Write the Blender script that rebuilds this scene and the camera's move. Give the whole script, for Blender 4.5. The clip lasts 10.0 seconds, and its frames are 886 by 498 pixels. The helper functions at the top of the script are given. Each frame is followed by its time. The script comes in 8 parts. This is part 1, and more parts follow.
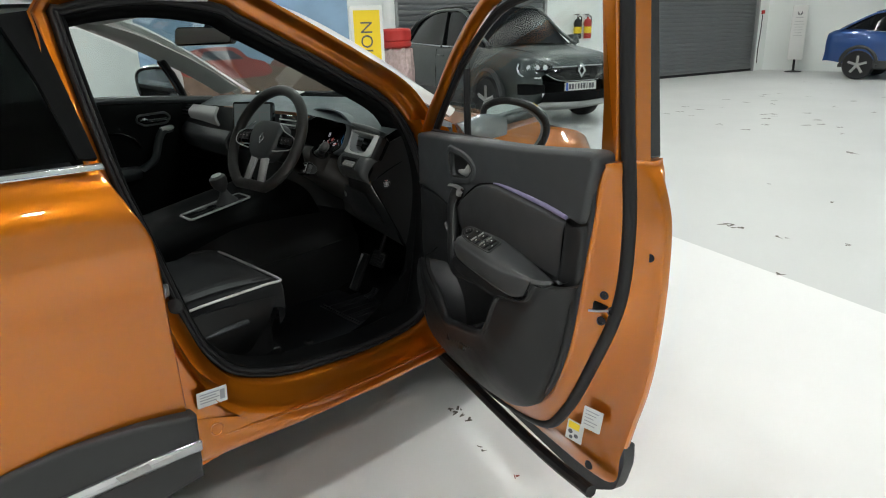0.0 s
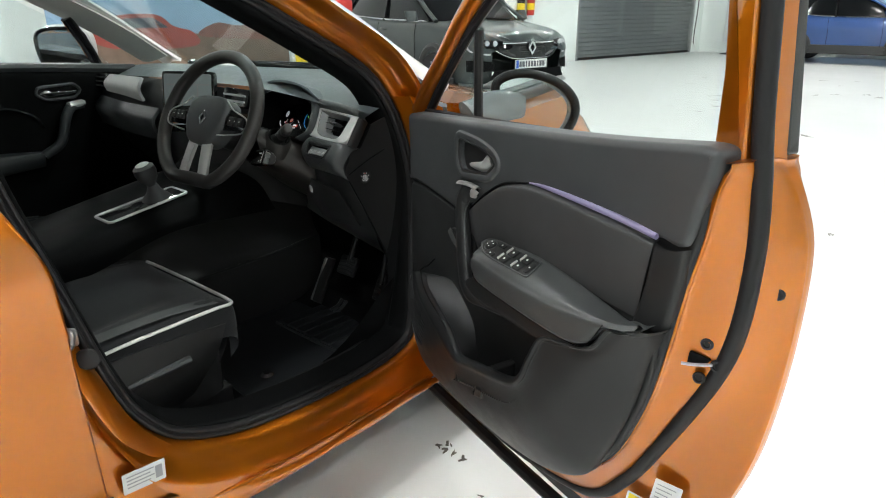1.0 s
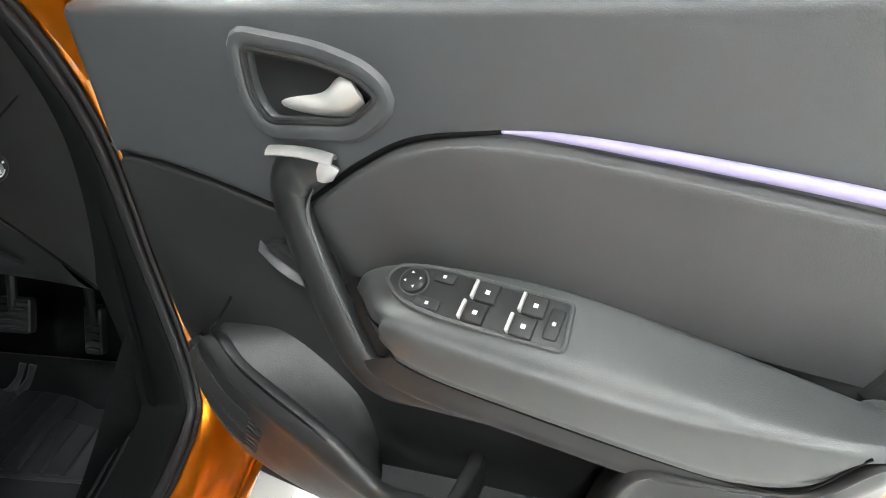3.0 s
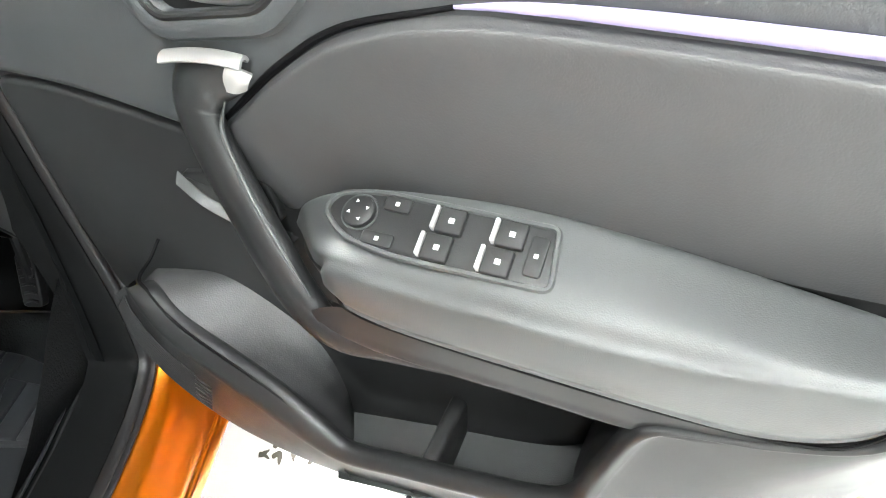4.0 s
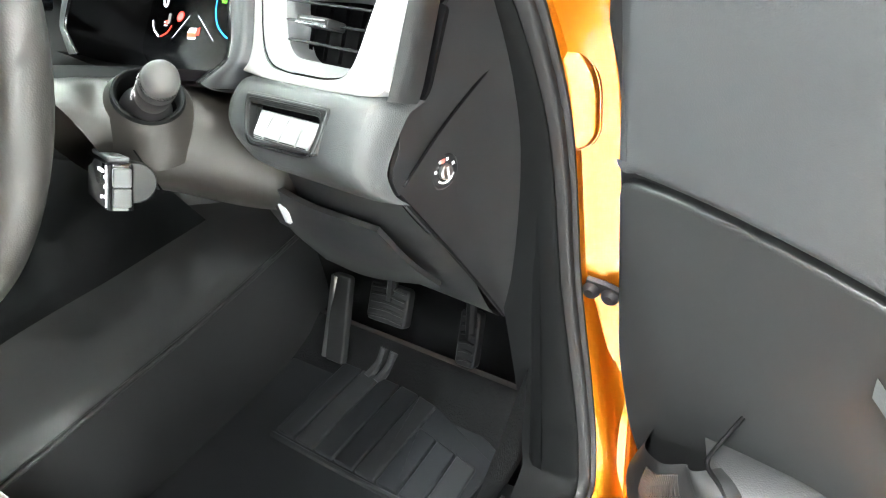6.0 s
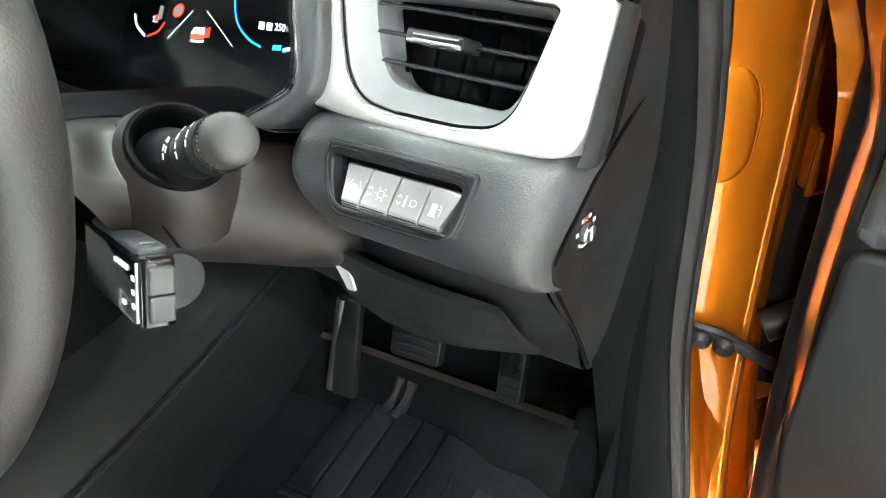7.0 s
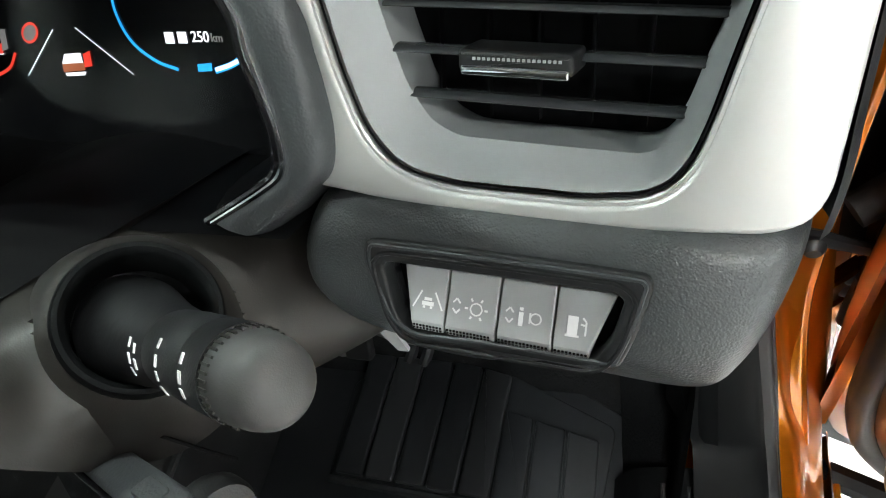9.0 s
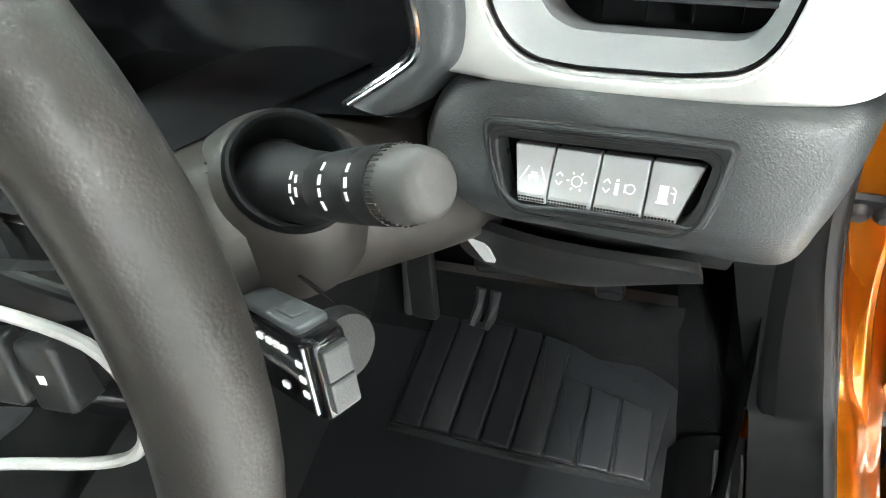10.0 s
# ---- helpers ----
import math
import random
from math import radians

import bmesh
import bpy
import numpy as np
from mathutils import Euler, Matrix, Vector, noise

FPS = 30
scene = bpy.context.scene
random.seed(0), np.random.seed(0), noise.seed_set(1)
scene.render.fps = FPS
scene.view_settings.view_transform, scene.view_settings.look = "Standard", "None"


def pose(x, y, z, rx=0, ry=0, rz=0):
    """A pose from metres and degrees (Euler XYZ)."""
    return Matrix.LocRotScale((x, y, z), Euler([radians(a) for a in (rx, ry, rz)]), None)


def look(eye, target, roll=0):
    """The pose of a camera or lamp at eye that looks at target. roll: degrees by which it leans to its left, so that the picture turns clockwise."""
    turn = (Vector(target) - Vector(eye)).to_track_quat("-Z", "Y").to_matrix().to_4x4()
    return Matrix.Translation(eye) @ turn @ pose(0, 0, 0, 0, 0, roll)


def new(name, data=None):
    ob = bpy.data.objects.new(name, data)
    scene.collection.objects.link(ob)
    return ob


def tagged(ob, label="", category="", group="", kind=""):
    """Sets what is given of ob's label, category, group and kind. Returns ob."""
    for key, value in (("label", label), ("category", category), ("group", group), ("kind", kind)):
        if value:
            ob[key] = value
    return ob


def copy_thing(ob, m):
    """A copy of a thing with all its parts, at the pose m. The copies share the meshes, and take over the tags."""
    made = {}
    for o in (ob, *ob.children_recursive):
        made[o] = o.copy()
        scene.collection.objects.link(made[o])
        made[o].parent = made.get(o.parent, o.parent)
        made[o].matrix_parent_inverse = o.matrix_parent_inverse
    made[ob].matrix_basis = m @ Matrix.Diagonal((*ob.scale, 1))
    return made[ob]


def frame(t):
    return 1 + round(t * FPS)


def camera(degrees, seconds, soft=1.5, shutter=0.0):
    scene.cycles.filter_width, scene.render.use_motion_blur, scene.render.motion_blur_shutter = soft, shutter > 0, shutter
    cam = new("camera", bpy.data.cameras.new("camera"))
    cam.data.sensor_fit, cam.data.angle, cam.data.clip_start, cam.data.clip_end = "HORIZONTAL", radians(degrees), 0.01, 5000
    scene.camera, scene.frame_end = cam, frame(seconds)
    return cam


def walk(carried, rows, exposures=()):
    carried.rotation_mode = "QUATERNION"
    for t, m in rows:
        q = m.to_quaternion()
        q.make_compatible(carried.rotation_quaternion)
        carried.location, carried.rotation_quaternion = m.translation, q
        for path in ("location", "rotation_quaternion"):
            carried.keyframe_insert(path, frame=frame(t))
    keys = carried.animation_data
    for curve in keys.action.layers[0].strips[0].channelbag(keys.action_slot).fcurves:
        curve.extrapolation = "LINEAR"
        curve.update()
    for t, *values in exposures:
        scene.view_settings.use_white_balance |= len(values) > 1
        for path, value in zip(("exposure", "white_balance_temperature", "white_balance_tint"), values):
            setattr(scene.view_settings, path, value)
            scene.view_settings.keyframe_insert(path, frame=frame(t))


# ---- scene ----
cam = camera(67.0, 10.0, 1.1)
PATH = [
    (0, (2.6430, -1.2630, 1.4543), (1.1277, -0.1186, 0.8270), -1.73),
    (0.5, (2.3852, -1.1978, 1.4314), (0.9495, 0.0342, 0.7838), -2.06),
    (1, (2.1652, -1.1097, 1.3948), (0.7915, 0.1702, 0.7051), -0.27),
    (1.5, (1.9527, -0.9251, 1.3660), (0.6672, 0.3998, 0.5967), -3.22),
    (2, (1.7316, -0.7841, 1.3380), (0.7027, 0.6886, 0.4571), -2.01),
    (2.5, (1.5167, -0.6798, 1.3181), (0.8370, 0.9385, 0.3594), -3.40),
    (2.7, (1.4542, -0.6524, 1.3091), (0.9165, 0.9799, 0.2854), -2.29),
    (3.8, (1.4182, -0.4685, 1.2208), (0.9558, 0.9715, -0.0876), -8.23),
    (4, (1.4239, -0.4871, 1.2180), (0.9921, 0.9459, -0.1089), -7.87),
    (4.5, (1.4329, -0.5168, 1.2259), (0.6870, 0.8081, -0.0724), -12.55),
    (5, (1.3509, -0.5018, 1.2402), (0.2461, 0.6794, 0.0632), -12.61),
    (5.5, (1.2015, -0.4448, 1.2286), (0.0099, 0.6936, 0.0960), -11.71),
    (5.7, (1.1425, -0.4243, 1.2330), (-0.0668, 0.7008, 0.1057), -11.88),
    (6.8, (0.8626, -0.3807, 1.2282), (-0.1270, 0.8348, -0.0140), -6.73),
    (7, (0.8262, -0.3574, 1.2331), (-0.1503, 0.8388, -0.0378), -8.99),
    (7.5, (0.7360, -0.2759, 1.2308), (-0.1407, 0.8212, -0.1925), -13.47),
    (8, (0.6923, -0.2320, 1.2444), (-0.0945, 0.8036, -0.2748), -17.28),
    (8.5, (0.6786, -0.2319, 1.2400), (-0.0564, 0.7501, -0.3398), -21.94),
    (9, (0.6762, -0.2324, 1.2351), (-0.0476, 0.7153, -0.3702), -23.53),
    (9.5, (0.6807, -0.2576, 1.2384), (-0.1228, 0.6506, -0.3519), -24.79),
    (10, (0.6805, -0.3056, 1.2417), (-0.1906, 0.5952, -0.3165), -24.60),
]
EXPOSURES = [(0.0, 0.05), (0.5, 0.2), (1.0, 0.7), (1.5, 1.3), (2.0, 2.05), (2.5, 2.0), (4.0, 2.9), (4.5, 2.98), (5.0, 3.3), (5.5, 3.9), (7.0, 3.15), (7.5, 2.5), (8.0, 1.9), (9.0, 1.95), (9.5, 2.3), (10.0, 3.05)]
walk(cam, [(t, look(eye, target, roll)) for t, eye, target, roll in PATH], EXPOSURES)

# ---- world and light ----
world = bpy.data.worlds.new("world")
scene.world = world
world.use_nodes = True
wn = world.node_tree.nodes
sky = wn.new("ShaderNodeTexSky")
sky.sky_type, sky.sun_disc, sky.sun_elevation, sky.sun_rotation = "NISHITA", False, radians(38), radians(200)
world.node_tree.links.new(sky.outputs[0], wn["Background"].inputs[0])
wn["Background"].inputs[1].default_value = 0.12

# ---- small tools ----
CAR = Matrix.Translation((-0.019, -0.0996, 0)) @ Matrix.Rotation(radians(6.5), 4, "Z")
DOOR = Matrix(((0.977, 0, -0.215, 0.82), (-0.215, 0, -0.977, 0.05), (0, 1, 0, 0), (0, 0, 0, 1)))
DASH = Matrix(((1, 0, 0, 0.62), (0, 0.53, -0.848, -0.097), (0, 0.848, 0.53, 1.047), (0, 0, 0, 1)))
PLACED = {}


def part(name, bm, mat, parent=None, label="", m=None, smooth=True, bevel=0.0):
    """Links a bmesh as one mesh object, at the world matrix m, under a thing or a part."""
    me = bpy.data.meshes.new(name)
    bmesh.ops.recalc_face_normals(bm, faces=bm.faces)
    bm.to_mesh(me)
    bm.free()
    me.materials.append(mat)
    if smooth:
        me.shade_smooth()
        me.set_sharp_from_angle(angle=radians(38))
    ob = new(name, me)
    place(ob, parent, m)
    if bevel:
        mod = ob.modifiers.new("bevel", "BEVEL")
        mod.width, mod.segments, mod.limit_method, mod.angle_limit = bevel, 2, "ANGLE", radians(40)
    if label:
        ob["label"] = label
    return ob


def place(ob, parent=None, m=None):
    base = PLACED[parent] if parent else Matrix()
    m = (m if m is not None else base).copy()
    ob.parent = parent
    ob.matrix_basis = base.inverted() @ m
    PLACED[ob] = m


def thing(name, m, label, category, group=""):
    ob = new(name)
    place(ob, None, m)
    return tagged(ob, label, category, group)


def spline(pts, n, closed=False):
    """n points along a smooth curve through pts."""
    p = [np.array(q, float) for q in pts]
    k = len(p)
    out = []
    spans = k if closed else k - 1
    for j in range(n):
        s = j * spans / (n if closed else n - 1)
        i = min(int(s), spans - 1)
        f = s - i
        if closed:
            a, b, c, d = p[(i - 1) % k], p[i % k], p[(i + 1) % k], p[(i + 2) % k]
        else:
            b, c = p[i], p[i + 1]
            a = p[i - 1] if i else 2 * b - c
            d = p[i + 2] if i + 2 < k else 2 * c - b
        out.append(0.5 * (2 * b + (c - a) * f + (2 * a - 5 * b + 4 * c - d) * f * f + (3 * b - a - 3 * c + d) * f ** 3))
    return out


def rounded(pts, r, seg=4):
    """A closed outline with its corners rounded by r (one number, or one for each corner)."""
    k, out = len(pts), []
    rs = r if isinstance(r, (list, tuple)) else [r] * k
    for i in range(k):
        a, b, c = (np.array(pts[j % k], float) for j in (i - 1, i, i + 1))
        u, v = a - b, c - b
        d = min(rs[i], 0.48 * np.linalg.norm(u), 0.48 * np.linalg.norm(v))
        p, q = b + u / np.linalg.norm(u) * d, b + v / np.linalg.norm(v) * d
        for j in range(seg + 1):
            f = j / seg
            out.append((1 - f) ** 2 * p + 2 * f * (1 - f) * b + f * f * q)
    return out


def offset(ring, d):
    """A closed outline moved inward by d (its area's sense does not matter)."""
    k = len(ring)
    area = sum(ring[i][0] * ring[(i + 1) % k][1] - ring[(i + 1) % k][0] * ring[i][1] for i in range(k))
    sg = 1 if area > 0 else -1
    out = []
    for i in range(k):
        t = ring[(i + 1) % k] - ring[i - 1]
        t = t / (np.linalg.norm(t) + 1e-9)
        out.append(ring[i] + sg * d * np.array((-t[1], t[0])))
    return out


def slab(ring, z0, z1, bevel=0.0, seg=3, holes=(), back=True):
    """A plate with the outline ring, from z0 to z1, its upper edge rounded; holes go through it."""
    bm = bmesh.new()
    ring = [np.array(p, float) for p in ring]
    sg = 1 if z1 > z0 else -1
    levels = [(0, z0), (0, z1 - sg * bevel)]
    for j in range(1, seg + 1):
        a = j / seg * math.pi / 2
        if bevel:
            levels.append((bevel * (1 - math.cos(a)), z1 - sg * bevel * (1 - math.sin(a))))
    if not bevel:
        levels[1] = (0, z1)

    def walls(outline, inward):
        loops = []
        for d, z in levels:
            loops.append([bm.verts.new((p[0], p[1], z)) for p in (offset(outline, d * inward) if d else outline)])
        for a, b in zip(loops, loops[1:]):
            for i in range(len(a)):
                j = (i + 1) % len(a)
                bm.faces.new((a[i], a[j], b[j], b[i]))
        return loops[0], loops[-1]

    pairs = [walls(ring, 1)] + [walls([np.array(p, float) for p in h], -1) for h in holes]
    for end in ((0, 1) if back else (1,)):
        if holes:
            edges = []
            for pr in pairs:
                lp = pr[end]
                for i in range(len(lp)):
                    e = bm.edges.get((lp[i], lp[(i + 1) % len(lp)])) or bm.edges.new((lp[i], lp[(i + 1) % len(lp)]))
                    edges.append(e)
            bmesh.ops.triangle_fill(bm, use_beauty=True, edges=edges)
        else:
            bm.faces.new(pairs[0][end])
    return bm


def sheet(rows, nu=24, nv=16, thick=0.0, closed=False, fine=True):
    """A smooth surface through rows of points; thick gives it a back."""
    cols = [spline(r, nu, closed) for r in rows] if fine else [[np.array(p, float) for p in r] for r in rows]
    nu = len(cols[0])
    grid = [spline([c[i] for c in cols], nv) for i in range(nu)] if fine else [[c[i] for c in cols] for i in range(nu)]
    nv = len(grid[0])
    bm = bmesh.new()
    vs = [[bm.verts.new(p) for p in g] for g in grid]
    last = nu if closed else nu - 1
    for i in range(last):
        for j in range(nv - 1):
            bm.faces.new((vs[i][j], vs[(i + 1) % nu][j], vs[(i + 1) % nu][j + 1], vs[i][j + 1]))
    if thick:
        bmesh.ops.recalc_face_normals(bm, faces=bm.faces)
        bmesh.ops.solidify(bm, geom=bm.faces[:], thickness=thick)
    return bm


def tube(path, r, n=10, smoothn=0, closed=False, flat=1.0, caps=True, up=(0, 0, 1)):
    """A round bar along path; r is one radius or one for each point; flat squeezes it along up."""
    pts = spline(path, smoothn, closed) if smoothn else [np.array(p, float) for p in path]
    k = len(pts)
    rs = [r] * k if not isinstance(r, (list, tuple)) else [float(np.interp(i / (k - 1), np.linspace(0, 1, len(r)), r)) for i in range(k)]
    bm = bmesh.new()
    loops, up = [], Vector(up)
    for i in range(k):
        a = pts[(i - 1) % k] if closed or i else pts[i]
        b = pts[(i + 1) % k] if closed or i < k - 1 else pts[i]
        t = Vector(b - a).normalized()
        s = t.cross(up)
        s = s.normalized() if s.length > 1e-4 else t.orthogonal().normalized()
        v = s.cross(t).normalized()
        loops.append([bm.verts.new(Vector(pts[i]) + rs[i] * (math.cos(q) * s + flat * math.sin(q) * v)) for q in [2 * math.pi * j / n for j in range(n)]])
    for i in range(k if closed else k - 1):
        a, b = loops[i], loops[(i + 1) % k]
        for j in range(n):
            bm.faces.new((a[j], a[(j + 1) % n], b[(j + 1) % n], b[j]))
    if caps and not closed:
        bm.faces.new(loops[0]), bm.faces.new(loops[-1])
    return bm


def lathe(profile, n=32, axis="Z"):
    """A turned body from (radius, height) pairs round its axis."""
    bm = bmesh.new()
    loops = []
    for r, h in profile:
        ring = []
        for a in np.linspace(0, 2 * math.pi, n, endpoint=False):
            c, s = r * math.cos(a), r * math.sin(a)
            ring.append(bm.verts.new((c, s, h) if axis == "Z" else (h, c, s) if axis == "X" else (c, h, s)))
        loops.append(ring)
    for a, b in zip(loops, loops[1:]):
        for j in range(n):
            bm.faces.new((a[j], a[(j + 1) % n], b[(j + 1) % n], b[j]))
    for ring, (r, h) in ((loops[0], profile[0]), (loops[-1], profile[-1])):
        if r > 1e-4:
            bm.faces.new(ring)
    bmesh.ops.remove_doubles(bm, verts=bm.verts, dist=1e-6)
    return bm


def block(lo, hi, bm=None):
    bm = bm or bmesh.new()
    made = bmesh.ops.create_cube(bm, size=1)["verts"]
    for v in made:
        v.co = Vector([lo[i] + (v.co[i] + 0.5) * (hi[i] - lo[i]) for i in range(3)])
    return bm


def writing(text, size, m, mat, name="lettering", parent=None, depth=0.0005, label=""):
    cu = bpy.data.curves.new(name, "FONT")
    cu.body, cu.size, cu.align_x, cu.align_y, cu.extrude = text, size, "CENTER", "CENTER", depth
    ob = bpy.data.objects.new(name, cu)
    me = bpy.data.meshes.new_from_object(ob)
    bpy.data.objects.remove(ob)
    me.name = name
    me.materials.append(mat)
    ob = new(name, me)
    place(ob, parent, m)
    if label:
        ob["label"] = label
    return ob


# ---- materials ----
def mat(name, base, rough=0.5, metal=0.0, coat=0.0, vary=0.12, scale=6.0, bump=0.0, bscale=400.0, spec=0.5, rvary=0.1, emit=None, power=0.0, kind="noise", sheen=0.0, flake=0.0):
    """A surface: base colour with soft variation, roughness that varies, and a fine relief."""
    m = bpy.data.materials.new(name)
    m.use_nodes = True
    nt = m.node_tree
    b = nt.nodes["Principled BSDF"]
    b.inputs["Metallic"].default_value = metal
    b.inputs["Specular IOR Level"].default_value = spec
    b.inputs["Coat Weight"].default_value = coat
    b.inputs["Coat Roughness"].default_value = 0.025
    b.inputs["Sheen Weight"].default_value = sheen
    tc = nt.nodes.new("ShaderNodeTexCoord")
    nz = nt.nodes.new("ShaderNodeTexNoise")
    nz.inputs["Scale"].default_value, nz.inputs["Detail"].default_value = scale, 5
    nt.links.new(tc.outputs["Object"], nz.inputs["Vector"])
    ramp = nt.nodes.new("ShaderNodeMapRange")
    ramp.inputs["To Min"].default_value, ramp.inputs["To Max"].default_value = 1 - vary, 1 + vary
    nt.links.new(nz.outputs[0], ramp.inputs["Value"])
    mul = nt.nodes.new("ShaderNodeVectorMath")
    mul.operation = "SCALE"
    mul.inputs[0].default_value = base
    nt.links.new(ramp.outputs[0], mul.inputs["Scale"])
    nt.links.new(mul.outputs[0], b.inputs["Base Color"])
    rr = nt.nodes.new("ShaderNodeMapRange")
    lo_r, hi_r = max(rough - rvary, 0.02), min(rough + rvary, 1)
    if lo_r < 0.29 < hi_r:
        lo_r, hi_r = (0.29, max(hi_r, 0.34)) if rough >= 0.28 else (lo_r, 0.25)
    rr.inputs["To Min"].default_value, rr.inputs["To Max"].default_value = lo_r, hi_r
    nz2 = nt.nodes.new("ShaderNodeTexNoise")
    nz2.inputs["Scale"].default_value, nz2.inputs["Detail"].default_value = scale * 4, 6
    nt.links.new(tc.outputs["Object"], nz2.inputs["Vector"])
    nt.links.new(nz2.outputs[0], rr.inputs["Value"])
    nt.links.new(rr.outputs[0], b.inputs["Roughness"])
    if bump:
        bp = nt.nodes.new("ShaderNodeBump")
        bp.inputs["Strength"].default_value = bump
        bp.inputs["Distance"].default_value = 0.4 / bscale
        if kind == "grain":
            tx = nt.nodes.new("ShaderNodeTexVoronoi")
            tx.feature = "SMOOTH_F1"
            tx.inputs["Scale"].default_value = bscale
            nt.links.new(tx.outputs["Distance"], bp.inputs["Height"])
        else:
            tx = nt.nodes.new("ShaderNodeTexNoise")
            tx.inputs["Scale"].default_value, tx.inputs["Detail"].default_value = bscale, 3
            nt.links.new(tx.outputs[0], bp.inputs["Height"])
        nt.links.new(tc.outputs["Object"], tx.inputs["Vector"])
        nt.links.new(bp.outputs[0], b.inputs["Normal"])
    if emit:
        b.inputs["Emission Color"].default_value = (*emit, 1)
        b.inputs["Emission Strength"].default_value = power
    return m


def glassy(name, tint=(0.95, 0.98, 0.98), clear=0.98):
    """Thin pane: mostly clear, with a mirror-like gloss."""
    m = bpy.data.materials.new(name)
    m.use_nodes = True
    nt = m.node_tree
    nt.nodes.remove(nt.nodes["Principled BSDF"])
    tr, gl, mx = nt.nodes.new("ShaderNodeBsdfTransparent"), nt.nodes.new("ShaderNodeBsdfGlossy"), nt.nodes.new("ShaderNodeMixShader")
    tr.inputs[0].default_value = (*[c * clear for c in tint], 1)
    gl.inputs["Roughness"].default_value = 0.02
    lw = nt.nodes.new("ShaderNodeLayerWeight")
    lw.inputs[0].default_value = 0.5
    pw = nt.nodes.new("ShaderNodeMath")
    pw.operation, pw.inputs[1].default_value = "POWER", 5.0
    sc = nt.nodes.new("ShaderNodeMath")
    sc.operation, sc.inputs[1].default_value, sc.inputs[2].default_value = "MULTIPLY_ADD", 0.6, 0.035
    nt.links.new(lw.outputs["Facing"], pw.inputs[0])
    nt.links.new(pw.outputs[0], sc.inputs[0])
    nt.links.new(sc.outputs[0], mx.inputs[0])
    nt.links.new(tr.outputs[0], mx.inputs[1])
    nt.links.new(gl.outputs[0], mx.inputs[2])
    nt.links.new(mx.outputs[0], nt.nodes["Material Output"].inputs[0])
    return m


ORANGE = mat("orange_paint", (0.52, 0.150, 0.0055), 0.33, metal=0.85, coat=1.0, vary=0.04, rvary=0.02, spec=0.05)
ORANGE.node_tree.nodes["Principled BSDF"].inputs["Coat IOR"].default_value = 1.62
WHITE_PAINT = mat("white_paint", (0.78, 0.78, 0.76), 0.25, coat=1.0, vary=0.03)
SOFT = mat("soft_touch_plastic", (0.040, 0.043, 0.046), 0.47, vary=0.08, bump=0.35, bscale=900, kind="grain")
HARD = mat("hard_plastic", (0.0155, 0.016, 0.0168), 0.42, spec=0.32, vary=0.08, bump=0.25, bscale=1200, kind="grain")
PAD = mat("padded_vinyl", (0.034, 0.0346, 0.0363), 0.55, vary=0.06, bump=0.3, bscale=700, kind="grain")
ARM = mat("armrest_plastic", (0.048, 0.051, 0.0523), 0.42, vary=0.06, bump=0.3, bscale=1000, kind="grain")
LEATHER = mat("grained_leather", (0.038, 0.0405, 0.042), 0.36, vary=0.1, bump=0.7, bscale=1250, kind="grain")
# Black trim, taken far below HARD so the colour carries cabin and jamb shade.
SHADED_TRIM = mat("shaded_black_trim", (0.0042, 0.0045, 0.0048), 0.5, spec=0.05, vary=0.1, bump=0.2, bscale=1100, kind="grain")
COLUMN = mat("column_plastic", (0.0205, 0.0184, 0.0167), 0.42, spec=0.35, vary=0.08, bump=0.12, bscale=1400, kind="grain")
CAPGREY = mat("grey_metal_paint", (0.30, 0.30, 0.30), 0.40, metal=0.4, vary=0.04)
DASHTOP = mat("dash_foam", (0.095, 0.110, 0.12), 0.44, vary=0.08, bump=0.5, bscale=500, kind="grain")
RUBBER = mat("black_rubber", (0.011, 0.011, 0.012), 0.45, spec=0.3, vary=0.15, bump=0.1, bscale=300)
GLOSS = mat("gloss_black", (0.006, 0.006, 0.007), 0.08, coat=0.6, vary=0.05, rvary=0.03)
# Near-black for seams and dark parts; in recesses it is shade as colour.
DARK = mat("dark_seam_and_shade", (0.0025, 0.0025, 0.003), 0.6, spec=0.08)
SATIN = mat("satin_silver", (0.56, 0.56, 0.55), 0.38, metal=0.55, vary=0.03, bump=0.04, bscale=2500, rvary=0.06)
BRIGHT = mat("bright_silver_paint", (0.46, 0.46, 0.455), 0.34, metal=0.2, vary=0.03)
CHROME = mat("chrome", (0.60, 0.61, 0.63), 0.10, metal=1.0, vary=0.03, rvary=0.04)
SLAT = mat("satin_slat_plastic", (0.045, 0.047, 0.05), 0.22, vary=0.05, rvary=0.03)
STEEL = mat("brushed_steel", (0.42, 0.42, 0.42), 0.3, metal=1.0, vary=0.1)
GREYBTN = mat("grey_button", (0.34, 0.345, 0.35), 0.38, vary=0.05, bump=0.1, bscale=1500)
CARPET = mat("black_carpet", (0.006, 0.0064, 0.007), 0.8, vary=0.3, bump=0.8, bscale=260, scale=20, spec=0.08)
MAT_RUB = mat("mat_rubber", (0.014, 0.0155, 0.0175), 0.32, vary=0.15, bump=0.06, bscale=700)
# Mat rubber made paler: the sheen on raised ribs put into the colour.
HIGHLIT_RUB = mat("highlit_mat_rubber", (0.022, 0.0235, 0.0255), 0.30, vary=0.2, bump=0.08, bscale=500)
FABRIC = mat("seat_fabric", (0.020, 0.021, 0.023), 0.85, vary=0.2, bump=0.9, bscale=520, scale=40, sheen=0.1, spec=0.15)
PIPING = mat("light_piping", (0.62, 0.62, 0.60), 0.5, vary=0.06, bump=0.3, bscale=800)
